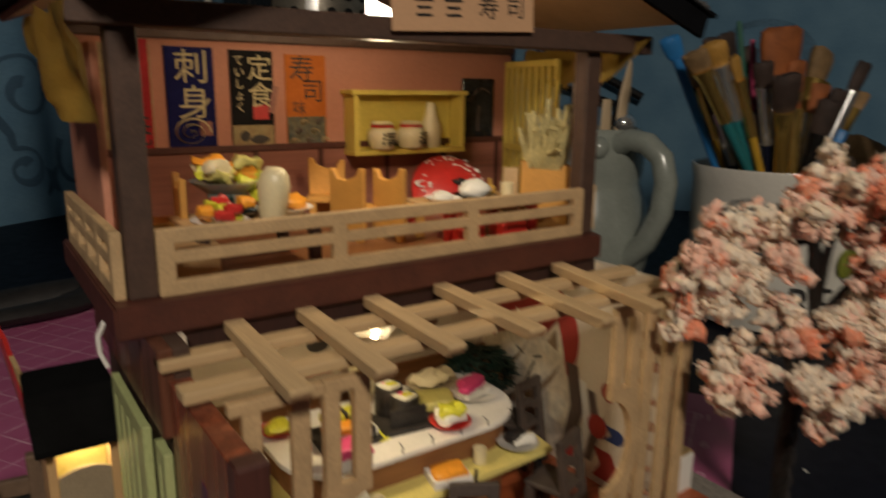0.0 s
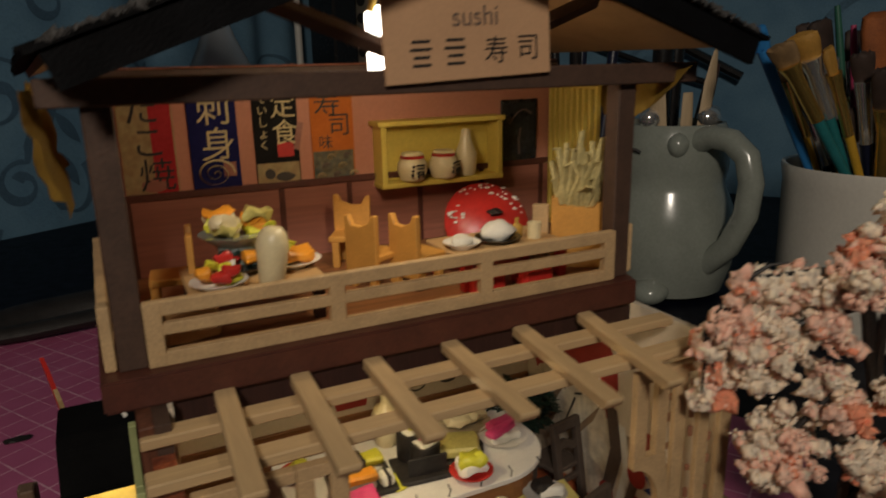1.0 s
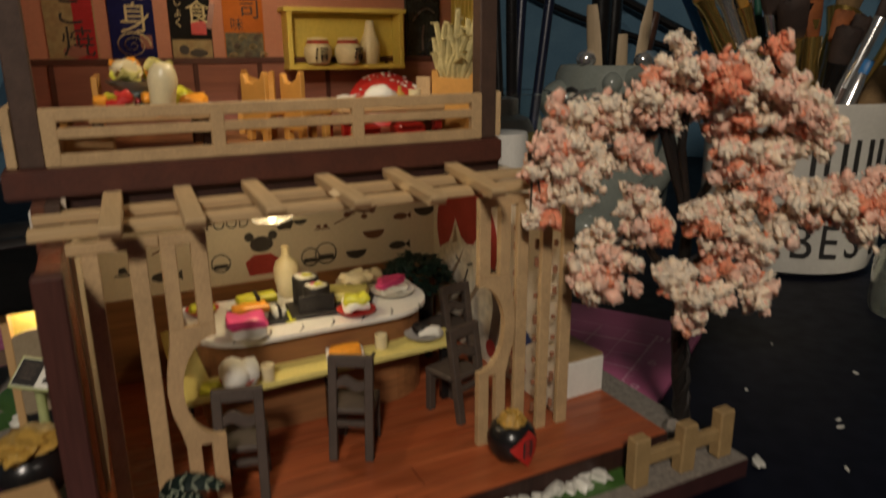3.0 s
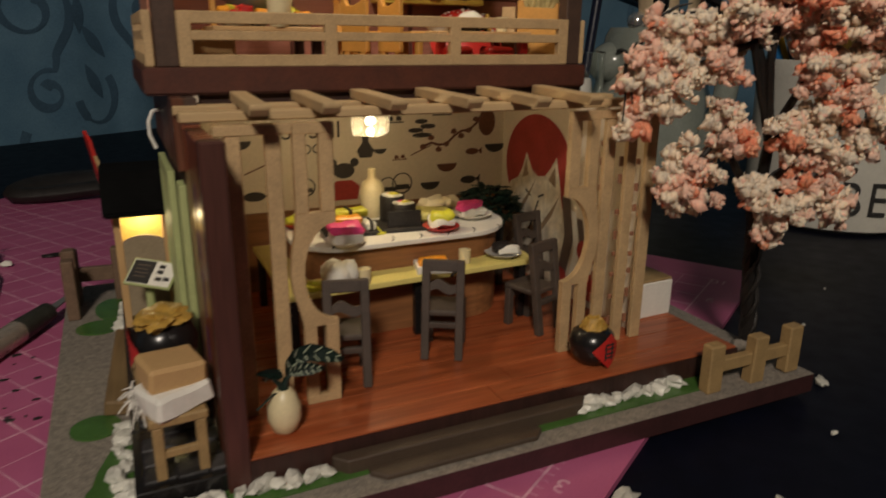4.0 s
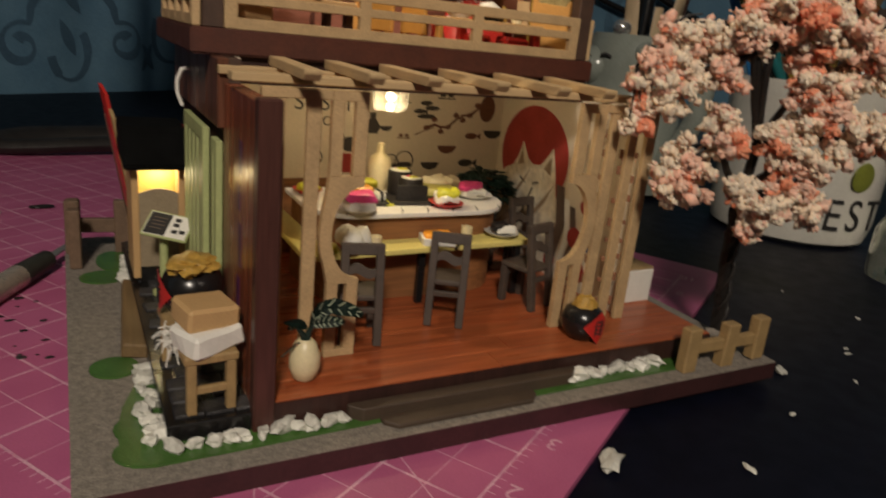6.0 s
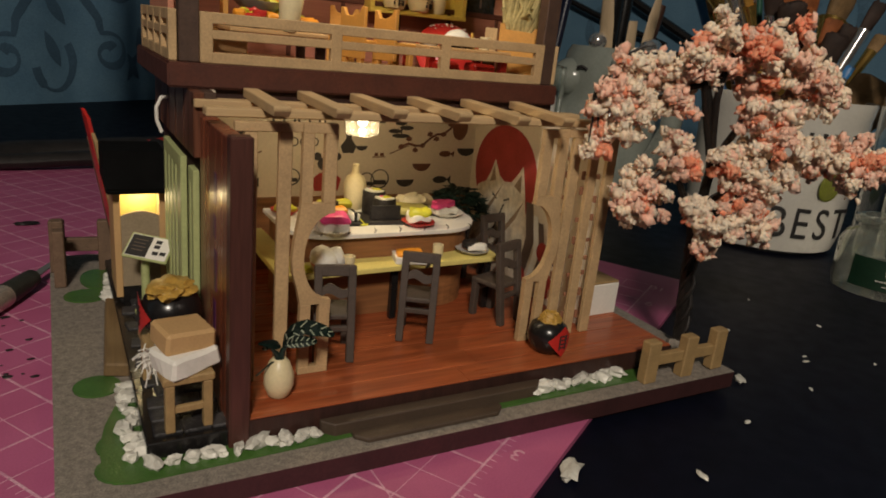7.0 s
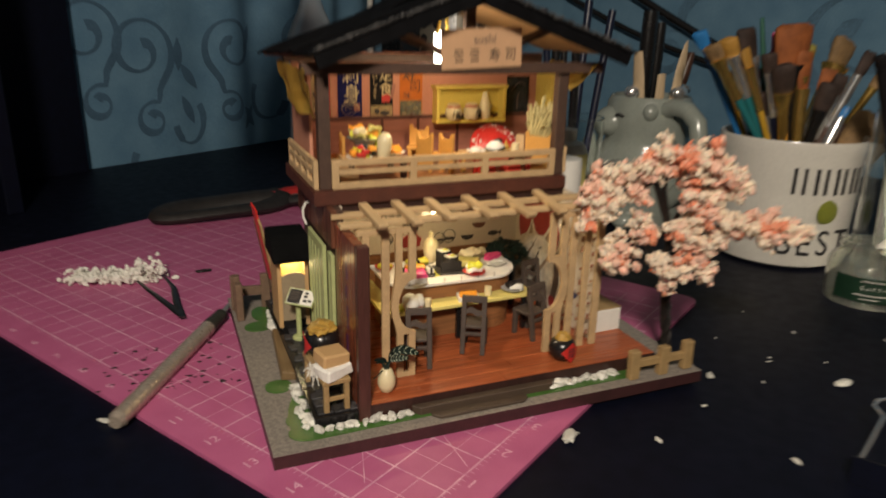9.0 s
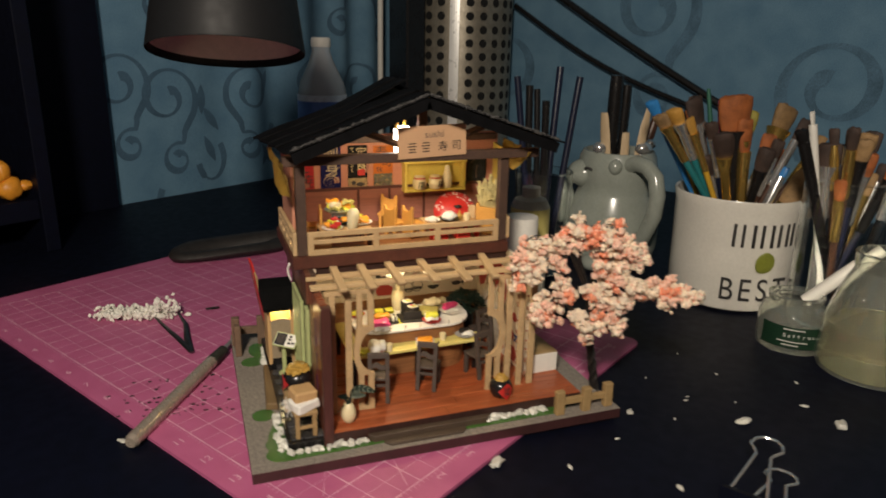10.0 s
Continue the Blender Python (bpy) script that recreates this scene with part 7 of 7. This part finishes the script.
# upper line: plain bars; lower line: lettering
for a in (-128, -111, -94, -77):
    t = radians(a)
    m = Matrix.Translation((5.12 * math.cos(t), 5.12 * math.sin(t), 5.9)) @ pose(0, 0, 0, 0, 0, a + 90)
    plate("printed_bar", mug, INK, -0.5, -0.25, -0.06, 0.03, 0, 1.9, bev=0, m=m)
    plate("printed_bar", mug, INK, 0.2, 0.43, -0.06, 0.03, 0, 1.9, bev=0, m=m)
round_text("BEST", 2.75, 1.3, -140, 5.04, 17, mug)
bm = bmesh.new()
t = radians(-101)
blob(bm, (5.08 * math.cos(t), 5.08 * math.sin(t), 4.6), 1.0, 3, 0.02, 1, (1.05, 0.12, 0.9))
part("printed_oval", bm, mat("moss_green_print", (0.22, 0.24, 0.03), 0.4), mug, "plain green printed oval")

MC = Vector((42.6, 15.6, 1.0))
BR = [(2.0, -1.6, 34.2, 16.6, 16.4, 0.36, TEAL, 0.75, BRISTLE_T, 1.3, BRASS, "flat brush with a teal handle and brass ferrule"),
      (1.6, -0.4, 35.2, 16.2, 16.9, 0.36, TEAL, 0.75, BRISTLE_G, 1.5, CHROME, "flat brush with a teal handle and silver ferrule"),
      (0.6, -1.2, 36.4, 15.6, 16.2, 0.3, YELP, 0.55, BRISTLE_G, 1.5, BRASS, "yellow-handled brush with a brass ferrule"),
      (1.0, 1.2, 36.8, 18.6, 15.9, 0.3, YELP, 0.5, BRISTLE_T, 1.6, BRASS, "slim yellow brush leaning out of the mug"),
      (0.4, 0.2, 38.0, 17.4, 17.6, 0.45, BLACK, 0.9, BRISTLE_D, 2.4, CHROME, "black brush with a dark flat head"),
      (0.2, 1.0, 39.0, 18.6, 16.8, 0.5, BLACK, 1.1, BRISTLE_D, 2.8, BLACK, "thick black brush with dark bristles"),
      (-0.4, -0.2, 40.8, 15.6, 18.0, 0.55, BROWNP, 1.5, BRISTLE_O, 3.2, BLACK, "wide rust-orange mop brush standing in the mug"),
      (0.2, -0.8, 41.6, 14.8, 15.4, 0.45, BROWNP, 0.7, BRISTLE_O, 2.2, BRASS, "brown brush with rust-orange bristles"),
      (0.4, 0.9, 42.4, 17.6, 15.8, 0.45, BROWNP, 1.0, BRISTLE_D, 2.6, CHROME, "brown brush with dark worn bristles"),
      (-0.6, 0.6, 43.6, 17.0, 16.6, 0.4, YELP, 1.0, LIMEB, 2.2, CHROME, "brush with a flat olive-yellow head"),
      (-1.0, 0.8, 47.6, 16.6, 16.9, 0.6, PALEWOOD, 1.45, BRISTLE_T, 2.4, BRASS, "wide tan flat brush with a pale handle"),
      (-1.6, -1.4, 48.6, 13.2, 11.2, 0.6, YELP, 1.75, BRISTLE_T, 4.0, BRASS, "fat tan powder brush leaning over the mug's rim"),
      (-1.4, 0.0, 50.6, 15.2, 14.4, 0.32, BROWNP, 0.5, BRISTLE_T, 1.6, BRASS, "thin brush with a long brass ferrule"),
      (-1.0, -1.0, 45.4, 13.8, 12.2, 0.4, BLUE, 0.45, BLUE, 1.0, CHROME, "blue-handled brush standing low in the mug"),
      (-0.2, 2.0, 40.0, 19.6, 17.6, 0.3, NAVYP, 0.6, BRISTLE_D, 1.8, CHROME, "navy-handled brush with a silver ferrule"),
      (0.5, 2.2, 44.2, 19.6, 17.2, 0.3, BLACK, 0.7, BRISTLE_D, 2.0, CHROME, "black-handled brush with a silver ferrule"),
      (1.8, 1.6, 34.9, 18.8, 17.3, 0.35, BLUE, 0.6, BLUE, 1.4, None, "blue rubber-tipped tool standing in the mug")]
filler = random.Random(12)
for k in range(22):
    dx, dy = filler.uniform(-2.4, 2.4), filler.uniform(-1.6, 2.4)
    BR.append((-dx * 0.4, -dy * 0.3, MC.x + dx * 2.0, MC.y + dy * 1.6, filler.uniform(12.5, 17.0), 0.35, (BLACK, BROWNP, NAVYP, BROWNP)[k % 4], filler.uniform(0.45, 0.8), (BRISTLE_D, BRISTLE_O, BRISTLE_D, BRISTLE_D)[k % 4], filler.uniform(1.4, 2.4), (CHROME, BRASS, BLACK)[k % 3],
               ("black brush with dark bristles in the mug", "brown brush with rusty bristles in the mug", "navy brush with dark bristles in the mug", "brown brush with dark worn bristles in the mug")[k % 4]))
for dx, dy, tx, ty, tz, r, m, tr, tm, tl, fer, lab in BR:
    stick("paint_brush", MC + Vector((dx, dy, 0)), (tx, ty, tz - 0.6), r * 0.6, r * 0.82, m, lab, "brush", tip_mat=tm, tip_r=tr * 0.88, tip_len=tl * 0.9, ferrule=fer)


for tx, ty, tz, material, lab in ((39.6, 17.6, 17.8, mat("bottle_green_paint", (0.03, 0.12, 0.08), 0.4), "thin green stick standing in the mug"), (40.7, 17.3, 16.8, mat("raspberry_paint", (0.45, 0.05, 0.13), 0.4), "thin raspberry-pink stick standing in the mug")):
    stick("craft_stick", MC + Vector((-0.4, 0.3, 0)), (tx, ty, tz), 0.16, 0.2, material, lab, "stick", end=0.7)

# A little matte colour stands in for the light that jar glass catches.
JARGLASS = clear("lightened_jar_glass", (0.86, 0.88, 0.80), 0.04, dust=0.035)


def glass_jar(name, at, prof, label, glass):
    ob = thing(name, at, 0, label, "jar")
    bm = bmesh.new()
    lathe(bm, prof + [(r - 0.14, z) for r, z in reversed(prof[1:])] + [(0.05, prof[0][1] + 0.25)], 36)
    g = part("glass", bm, glass, ob, "clear glass", smooth=True)
    g.visible_shadow = False
    return ob


spice = glass_jar("spice_jar", (39.8, 5.4, TZ), [(1.9, 0), (2.35, 0.2), (2.45, 0.7), (2.45, 3.6), (2.2, 4.3), (1.7, 4.7), (1.75, 5.0), (1.95, 5.1), (1.95, 5.5), (1.7, 5.6)], "small empty spice jar with a green label", JARGLASS)
spice.scale = (1.0, 1.0, 0.74)
LABELG = mat("dark_green_label", (0.009, 0.034, 0.017), 0.4, vary=0.15)
bm = bmesh.new()
seg = 20
cols = [[bm.verts.new((2.5 * math.cos(a), 2.5 * math.sin(a), z)) for z in (0.9, 3.1)] for a in [radians(-188 + 130 * k / seg) for k in range(seg + 1)]]
for a, b in zip(cols, cols[1:]):
    bm.faces.new((a[0], b[0], b[1], a[1]))
label_part = part("label", bm, LABELG, spice, "dark green paper label", smooth=True)
a = -150.0
for ch in "Saffron":
    t = radians(a)
    words("lettering", ch, 0.5, WHITE, label_part, Matrix.Translation((2.53 * math.cos(t), 2.53 * math.sin(t), 2.05)) @ pose(0, 0, 0, 90, 0, a + 90), wide=0.85)
    a += 7.5
bm = bmesh.new()
for z, a0, a1 in ((2.85, -150, -118), (1.6, -158, -112), (1.25, -150, -125)):
    tube(bm, [(2.53 * math.cos(radians(t)), 2.53 * math.sin(radians(t)), z) for t in [a0 + (a1 - a0) * k / 8 for k in range(9)]], 0.1, 4, flat=0.3)
part("printed_bars", bm, WHITE, label_part)
bm = bmesh.new()
for k in range(4):
    t = radians(-85 + 9 * k)
    blob(bm, (2.5 * math.cos(t), 2.5 * math.sin(t), 1.5 + 0.4 * (k % 2)), 0.35, 1, 0.2, k, (0.5, 0.5, 0.9))
part("printed_leaves", bm, mat("bright_leaf_print", (0.12, 0.30, 0.04), 0.4, second=(0.4, 0.05, 0.03)), label_part)

big = glass_jar("rinse_jar", (41.5, 0.0, TZ), [(2.6, 0), (3.4, 0.3), (3.6, 1.0), (3.3, 4.2), (2.5, 6.6), (2.1, 7.4), (2.2, 7.8), (2.25, 8.6), (2.1, 8.7)], "wide glass rinsing jar with murky water", JARGLASS)
bm = bmesh.new()
lathe(bm, [(2.4, 0.3), (3.2, 0.5), (3.4, 1.1), (3.15, 3.6), (0.05, 3.6)], 30)
part("murky_water", bm, clear("murky_water_mat", (0.50, 0.44, 0.24), 0.1, 1.33, 0.08), big, smooth=True)
tall = glass_jar("brush_glass", (45.4, 7.5, TZ), [(2.6, 0), (2.9, 0.3), (3.0, 5), (3.1, 12.0), (3.0, 12.1)], "tall clear glass full of brushes", GLASS)
bm = bmesh.new()
lathe(bm, [(2.55, 0.28), (2.7, 0.34), (2.72, 0.7), (0.05, 0.74)], 30)
part("thick_base", bm, GLASS, tall, "thick glass base", smooth=True)
TC = Vector((45.4, 7.5, 0.6))
crowd = random.Random(44)
for k in range(14):
    dx, dy = crowd.uniform(-1.4, 1.4), crowd.uniform(-1.2, 1.4)
    stick("paint_brush", TC + Vector((-0.5 * dx, -0.5 * dy, 0)), TC + Vector((2.0 * dx, 1.6 * dy, crowd.uniform(11.5, 15.5))), 0.26, 0.3, (BLACK, BROWNP, NAVYP)[k % 3], ("black brush crowded into the glass", "brown brush crowded into the glass", "navy brush crowded into the glass")[k % 3], "brush",
          tip_mat=(BRISTLE_D, BRISTLE_O, BRISTLE_D, BRISTLE_T)[k % 4], tip_r=crowd.uniform(0.35, 0.7), tip_len=crowd.uniform(1.2, 2.0), ferrule=(CHROME, BRASS, BLACK)[k % 3])
for k, (dx, dy, tx, ty, tz, r, m, tr, tm, tl, fer, lab) in enumerate([(1.6, 0.2, 43.2, 8.8, 16.8, 0.42, BLACK, 0.45, BLACK, 1.0, None, "black flat tool leaning in the glass"), (0.4, 0.6, 44.6, 9.4, 18.0, 0.3, WHITE, 0.25, WHITE, 1.0, None, "white plastic knife in the glass"),
                                                                      (0.9, 0.9, 51.5, 9.6, 16.0, 0.4, BROWNP, 0.8, BRISTLE_O, 2.0, BRASS, "brown brush in the glass"), (-0.9, 0.8, 47.8, 10.0, 15.5, 0.4, CHROME, 0.9, BRISTLE_D, 1.8, CHROME, "silver brush in the glass"),
                                                                      (1.2, -0.4, 52.6, 7.0, 15.0, 0.4, CHROME, 0.6, BLACK, 1.4, CHROME, "silver-handled tool in the glass"), (0.2, -1.2, 50.0, 5.4, 15.4, 0.35, BLACK, 0.5, BRISTLE_D, 1.6, CHROME, "black brush in the glass")]):
    stick("paint_brush", TC + Vector((dx, dy, 0)), (tx - 3.1, ty - 0.9, tz - 1.2), r * 0.8, r, m, lab, "brush", tip_mat=tm, tip_r=tr, tip_len=tl, ferrule=fer)
bm = bmesh.new()
tube(bm, [(0, 0, 0), (1.8, -1.3, 2.3), (3.5, -2.6, 4.5)], [0.45, 0.5, 0.45], 10)
ob = part("paper_roll", bm, WHITE, None, "rolled white paper leaning on the spice jar", smooth=True, category="paper")
ob.matrix_basis = pose(40.6 * U, 5.4 * U, (TZ + 3.4) * U)

# pens in a dark glass, and a yellow-labelled bottle beside the house
glass_jar("pen_glass", (29.5, 26.5, TZ), [(2.2, 0), (2.5, 0.3), (2.7, 9.8), (2.6, 9.9)], "clear glass holding dark pens", GLASS)
PC = Vector((29.5, 26.5, 0.4))
for k, (dx, dy, tx, ty, tz, r, m) in enumerate([(-0.8, 0, 26.6, 27.4, 18.2, 0.3, NAVYP), (0, 0.6, 29.2, 28.4, 17.0, 0.3, BLACK), (0.7, -0.2, 32.6, 26.6, 18.2, 0.32, NAVYP), (0.4, 0.8, 31.6, 28.6, 19.0, 0.34, NAVYP), (-0.2, -0.7, 28.6, 25.4, 16.2, 0.35, BLACK), (-1.2, 0.5, 28.0, 27.6, 17.4, 0.35, BLACK)]):
    stick("pen", PC + Vector((dx, dy, 0)), (tx, ty, tz), r, r, m, "dark barrelled pen standing in a glass", "pen")
yb = thing("glue_bottle", (24.6, 19.5, TZ), 0, "small clear bottle with a yellow label", "bottle")
bm = bmesh.new()
lathe(bm, [(1.5, 0), (1.6, 0.2), (1.6, 8.4), (1.3, 9.0), (0.75, 9.2), (0.75, 10.0), (0.2, 10.1)], 24)
part("bottle_body", bm, mat("milky_plastic", (0.50, 0.48, 0.40), 0.3), yb, smooth=True)
bm = bmesh.new()
lathe(bm, [(1.62, 3.2), (1.63, 3.25), (1.63, 8.3), (1.62, 8.35)], 24, close=False)
part("label", bm, PALEYELLOW, yb, "yellow paper label", smooth=True)
bm = bmesh.new()
lathe(bm, [(1.2, 0), (1.25, 0.1), (1.25, 4.6), (1.2, 4.7)], 20)
ob = part("white_pot", bm, WHITE, None, "white plastic pot standing behind the house", smooth=True, category="pot")
ob.matrix_basis = pose(21.4 * U, 14.6 * U, TZ * U) @ Matrix.Diagonal((1, 1, 1.9, 1))

# water bottle behind the roof
wbt = thing("water_bottle", (15.4, 63.5, TZ), 0, "clear plastic water bottle with a blue label", "bottle")
bm = bmesh.new()
lathe(bm, [(2.6, 0), (3.1, 0.4), (3.2, 2), (3.0, 7), (3.2, 8), (3.2, 14), (2.9, 15.5), (1.6, 18.2), (1.2, 19.4), (1.2, 20.2), (1.0, 20.2)], 30)
part("bottle_body", bm, PLASTIC, wbt, smooth=True)
bm = bmesh.new()
lathe(bm, [(1.25, 20.0), (1.3, 20.1), (1.3, 21.0), (1.1, 21.2)], 22)
part("cap", bm, WHITE, wbt, "white screw cap", smooth=True)
bm = bmesh.new()
lathe(bm, [(3.26, 7.6), (3.27, 7.7), (3.27, 13.9), (3.2, 14.0)], 30, close=False)
lb = part("label", bm, mat("pale_blue_label", (0.66, 0.72, 0.80), 0.4), wbt, "pale blue and white label", smooth=True)
bm = bmesh.new()
lathe(bm, [(3.28, 9.6), (3.29, 9.7), (3.29, 13.1), (3.28, 13.2)], 30, close=False)
part("label_band", bm, mat("label_blue", (0.10, 0.22, 0.58), 0.4), lb, smooth=True)

# perforated metal tower in the corner
tower = thing("perforated_metal_tower", m=ROOM @ pose(76.2, 45.5, TZ), label="tall perforated metal heater tower with a steel strip", category="heater")
PERF = mat("dull_metal_sheet", (0.36, 0.32, 0.25), 0.42, metal=0.6, vary=0.15, grain=600)
bm = bmesh.new()
lathe(bm, [(8.2, 0), (8.2, 62)], 40, close=True)
part("shell", bm, PERF, tower, smooth=True)
HOLE = mat("hole_black", (0.006, 0.006, 0.006), 0.9, vary=0, bump=0)
base_hole = None
hm = bmesh.new()
rod(hm, (0, 0, -0.03), (0, 0, 0.03), 0.62, 0.62, 12)
for a in (-163, -148, -133, -102, -87, -72, -57, -42):
    for z in range(27):
        t = radians(a - ROOM_TURN)
        m = Matrix.Translation((8.2 * math.cos(t), 8.2 * math.sin(t), 9.0 + 1.95 * z)) @ pose(0, 0, 0, 90, 0, a - ROOM_TURN + 90)
        if base_hole is None:
            base_hole = part("hole", hm, HOLE, tower)
            mm = m.copy()
            mm.translation = mm.translation * U
            base_hole.matrix_basis = mm
        else:
            share(base_hole, "hole", m, tower)
bm = bmesh.new()
t0 = radians(-118 - ROOM_TURN)
pts = [(8.45 * math.cos(t0 + radians(k)), 8.45 * math.sin(t0 + radians(k))) for k in (-5, -2.5, 0, 2.5, 5)] + [(8.15 * math.cos(t0 + radians(k)), 8.15 * math.sin(t0 + radians(k))) for k in (5, 2.5, 0, -2.5, -5)]
prism(bm, pts, 62)
part("steel_strip", bm, mat("polished_strip", (0.85, 0.84, 0.80), 0.3, metal=0.35, vary=0.03, bump=0), tower, "bright steel strip")
bm = bmesh.new()
box(bm, -11.6, -8.3, -3, 3, 0, 62, bev=0.3, m=pose(0, 0, 0, 0, 0, 12 - ROOM_TURN))
part("rear_casing", bm, BLACK, tower, "dark casing behind the shell")

# white pipe on the wall, and black cables across the other wall
bm = bmesh.new()
tube(bm, [(0, 0, 0), (0, 0, 20), (0.2, 0, 45), (0, 0, 70)], 0.48, 10)
ob = part("white_pipe", bm, WHITE, None, "thin white pipe running up the wall", smooth=True, category="pipe", kind="structure")
mm = ROOM @ pose(71.0, 58.5, TZ)
mm.translation = mm.translation * U
ob.matrix_basis = mm
for n, (p, q) in enumerate((((83.2, 36, 30.2), (83.2, 5, 13.0)), ((83.4, 40, 26.5), (83.4, 8, 12.2)))):
    bm = bmesh.new()
    a, b = Vector(p), Vector(q)
    tube(bm, [a.lerp(b, k / 10) - Vector((0, 0, 1.2 * math.sin(math.pi * k / 10) * (0.3 + n))) for k in range(11)], 0.55 - 0.15 * n, 8)
    ob = part("black_cable", bm, BLACK, None, "black cable slung along the wall", smooth=True, category="cable")
    mm = ROOM.copy()
    ob.matrix_basis = mm

# desk lamp with a black cone shade above the left of the house; its arm goes up to the shelf unit
dl = thing("desk_lamp", (1.3, 21.0, 20.1), 0, "black metal cone lamp shade, switched off", "lamp")
tip = pose(0, 0, 0, -13, 3, 0)
bm = bmesh.new()
prof = [(6.2, 0), (6.25, 0.15), (5.3, 7.0), (4.0, 10.5), (1.6, 12.0), (1.2, 14.0), (0.9, 14.0), (1.3, 11.8), (3.8, 10.3), (5.1, 6.9), (6.05, 0.15)]
lathe(bm, prof, 40, close=False)
bmesh.ops.transform(bm, matrix=tip, verts=bm.verts[:])
part("shade", bm, mat("satin_black_enamel", (0.010, 0.010, 0.011), 0.55, vary=0.1, bump=0.02, spec=0.3), dl, "black enamel cone shade", smooth=True)
bm = bmesh.new()
lathe(bm, [(5.9, 0.6), (5.0, 6.8), (3.6, 10.0), (0.2, 10.4)], 40, close=False)
bmesh.ops.transform(bm, matrix=tip, verts=bm.verts[:])
part("lining", bm, mat("rosy_enamel", (0.80, 0.62, 0.60), 0.5, vary=0.06), dl, "rosy enamel inside", smooth=True)
bm = bmesh.new()
blob(bm, (0, 0, 6.2), 2.6, 3, 0.0, 1, (1, 1, 1.3))
bmesh.ops.transform(bm, matrix=tip, verts=bm.verts[:])
part("bulb", bm, mat("opal_bulb", (0.5, 0.28, 0.24), 0.3), dl, "unlit opal bulb", smooth=True)
bm = bmesh.new()
tube(bm, [tip @ Vector((0, 0, 13.5)), (-1, 6, 24), (-4, 14, 40), (-8, 24, 54), (-13.3, 33.2, 64.8)], 0.6, 10)
part("arm", bm, BLACK, dl, "black tubular arm", smooth=True)
plate("clamp", dl, BLACK, -14.9, -11.7, 31.4, 35, 64.36, 67, bev=0.2)
dl.scale = (0.85, 0.85, 0.85)

# black shelf unit at the left, with a small orange toy
hut = thing("black_shelf_unit", m=ROOM @ pose(0, 0, TZ), label="black desktop shelf unit standing against the wall", category="shelf")
plate("side_panel", hut, BLACK_TABLE, 10.2, 11.6, 47, 60, 0, 75, bev=0.1)
plate("side_panel", hut, BLACK_TABLE, -32, -29, 47, 60, 0, 75, bev=0.1)
plate("back_panel", hut, BLACK_TABLE, -32, 24.4, 60, 61, 0, 75, bev=0.05)
for z in (3.4, 30, 56):
    plate("shelf_board", hut, BLACK_TABLE, -29, 10.2, 47.5, 60, z, z + 2, bev=0.05)
toy = bmesh.new()
blob(toy, (0, 0, 1.2), 1.2, 3, 0.1, 3, (1, 0.8, 1))
blob(toy, (-0.5, 0, 2.9), 0.9, 3, 0.1, 4, (0.8, 0.8, 1.2))
blob(toy, (1.4, 0, 1.3), 0.7, 2, 0.1, 5, (1.3, 0.8, 0.8))
ob = part("orange_toy", toy, ORANGE, None, "small plain orange toy figure on the black shelf", smooth=True, category="toy")
mm = ROOM @ pose(8.3, 48.8, TZ + 5.4)
mm.translation = mm.translation * U
ob.matrix_basis = mm

# ---- pieces: deck planks and terrace slates ----
piece_rng = random.Random(11)
y = 1.3
while y < 12.0:
    w = 0.92
    right = 19.22
    cut = 4.25 + piece_rng.uniform(3, 11)
    for x0, x1 in ((4.27, cut - 0.012), (cut + 0.012, right)):
        plate("plank", house, DECKM, x0, x1, y + 0.008, y + w - 0.008, 1.3, DECK, bev=0.012)
    y += w
slates = []
for k in range(3):
    bm = bmesh.new()
    box(bm, -0.34, 0.34, -0.3, 0.3, -0.05, 0.05, bev=0.03)
    for v in bm.verts:
        v.co.x += 0.05 * noise.noise(v.co * 5 + Vector((k, 0, 0)))
        v.co.y += 0.05 * noise.noise(v.co * 5 + Vector((0, k * 3, 0)))
    slates.append(part("slate", bm, SLATE, house, at=(2.5, 1.95 + 0.65 * k, 1.1)))
row = 0
y = 1.9
while y < 16.2:
    for k in range(3):
        x = 2.48 + 0.7 * k + (0.3 if row % 2 else 0)
        if x < 4.0 and not (k == 0 and row < 3):
            share(slates[(row + k) % 3], "slate", pose(x + piece_rng.uniform(-0.03, 0.03), y, 1.1 + piece_rng.uniform(-0.015, 0.015), 0, 0, piece_rng.uniform(-6, 6) + 180 * (row % 2)), house)
    y += 0.65
    row += 1
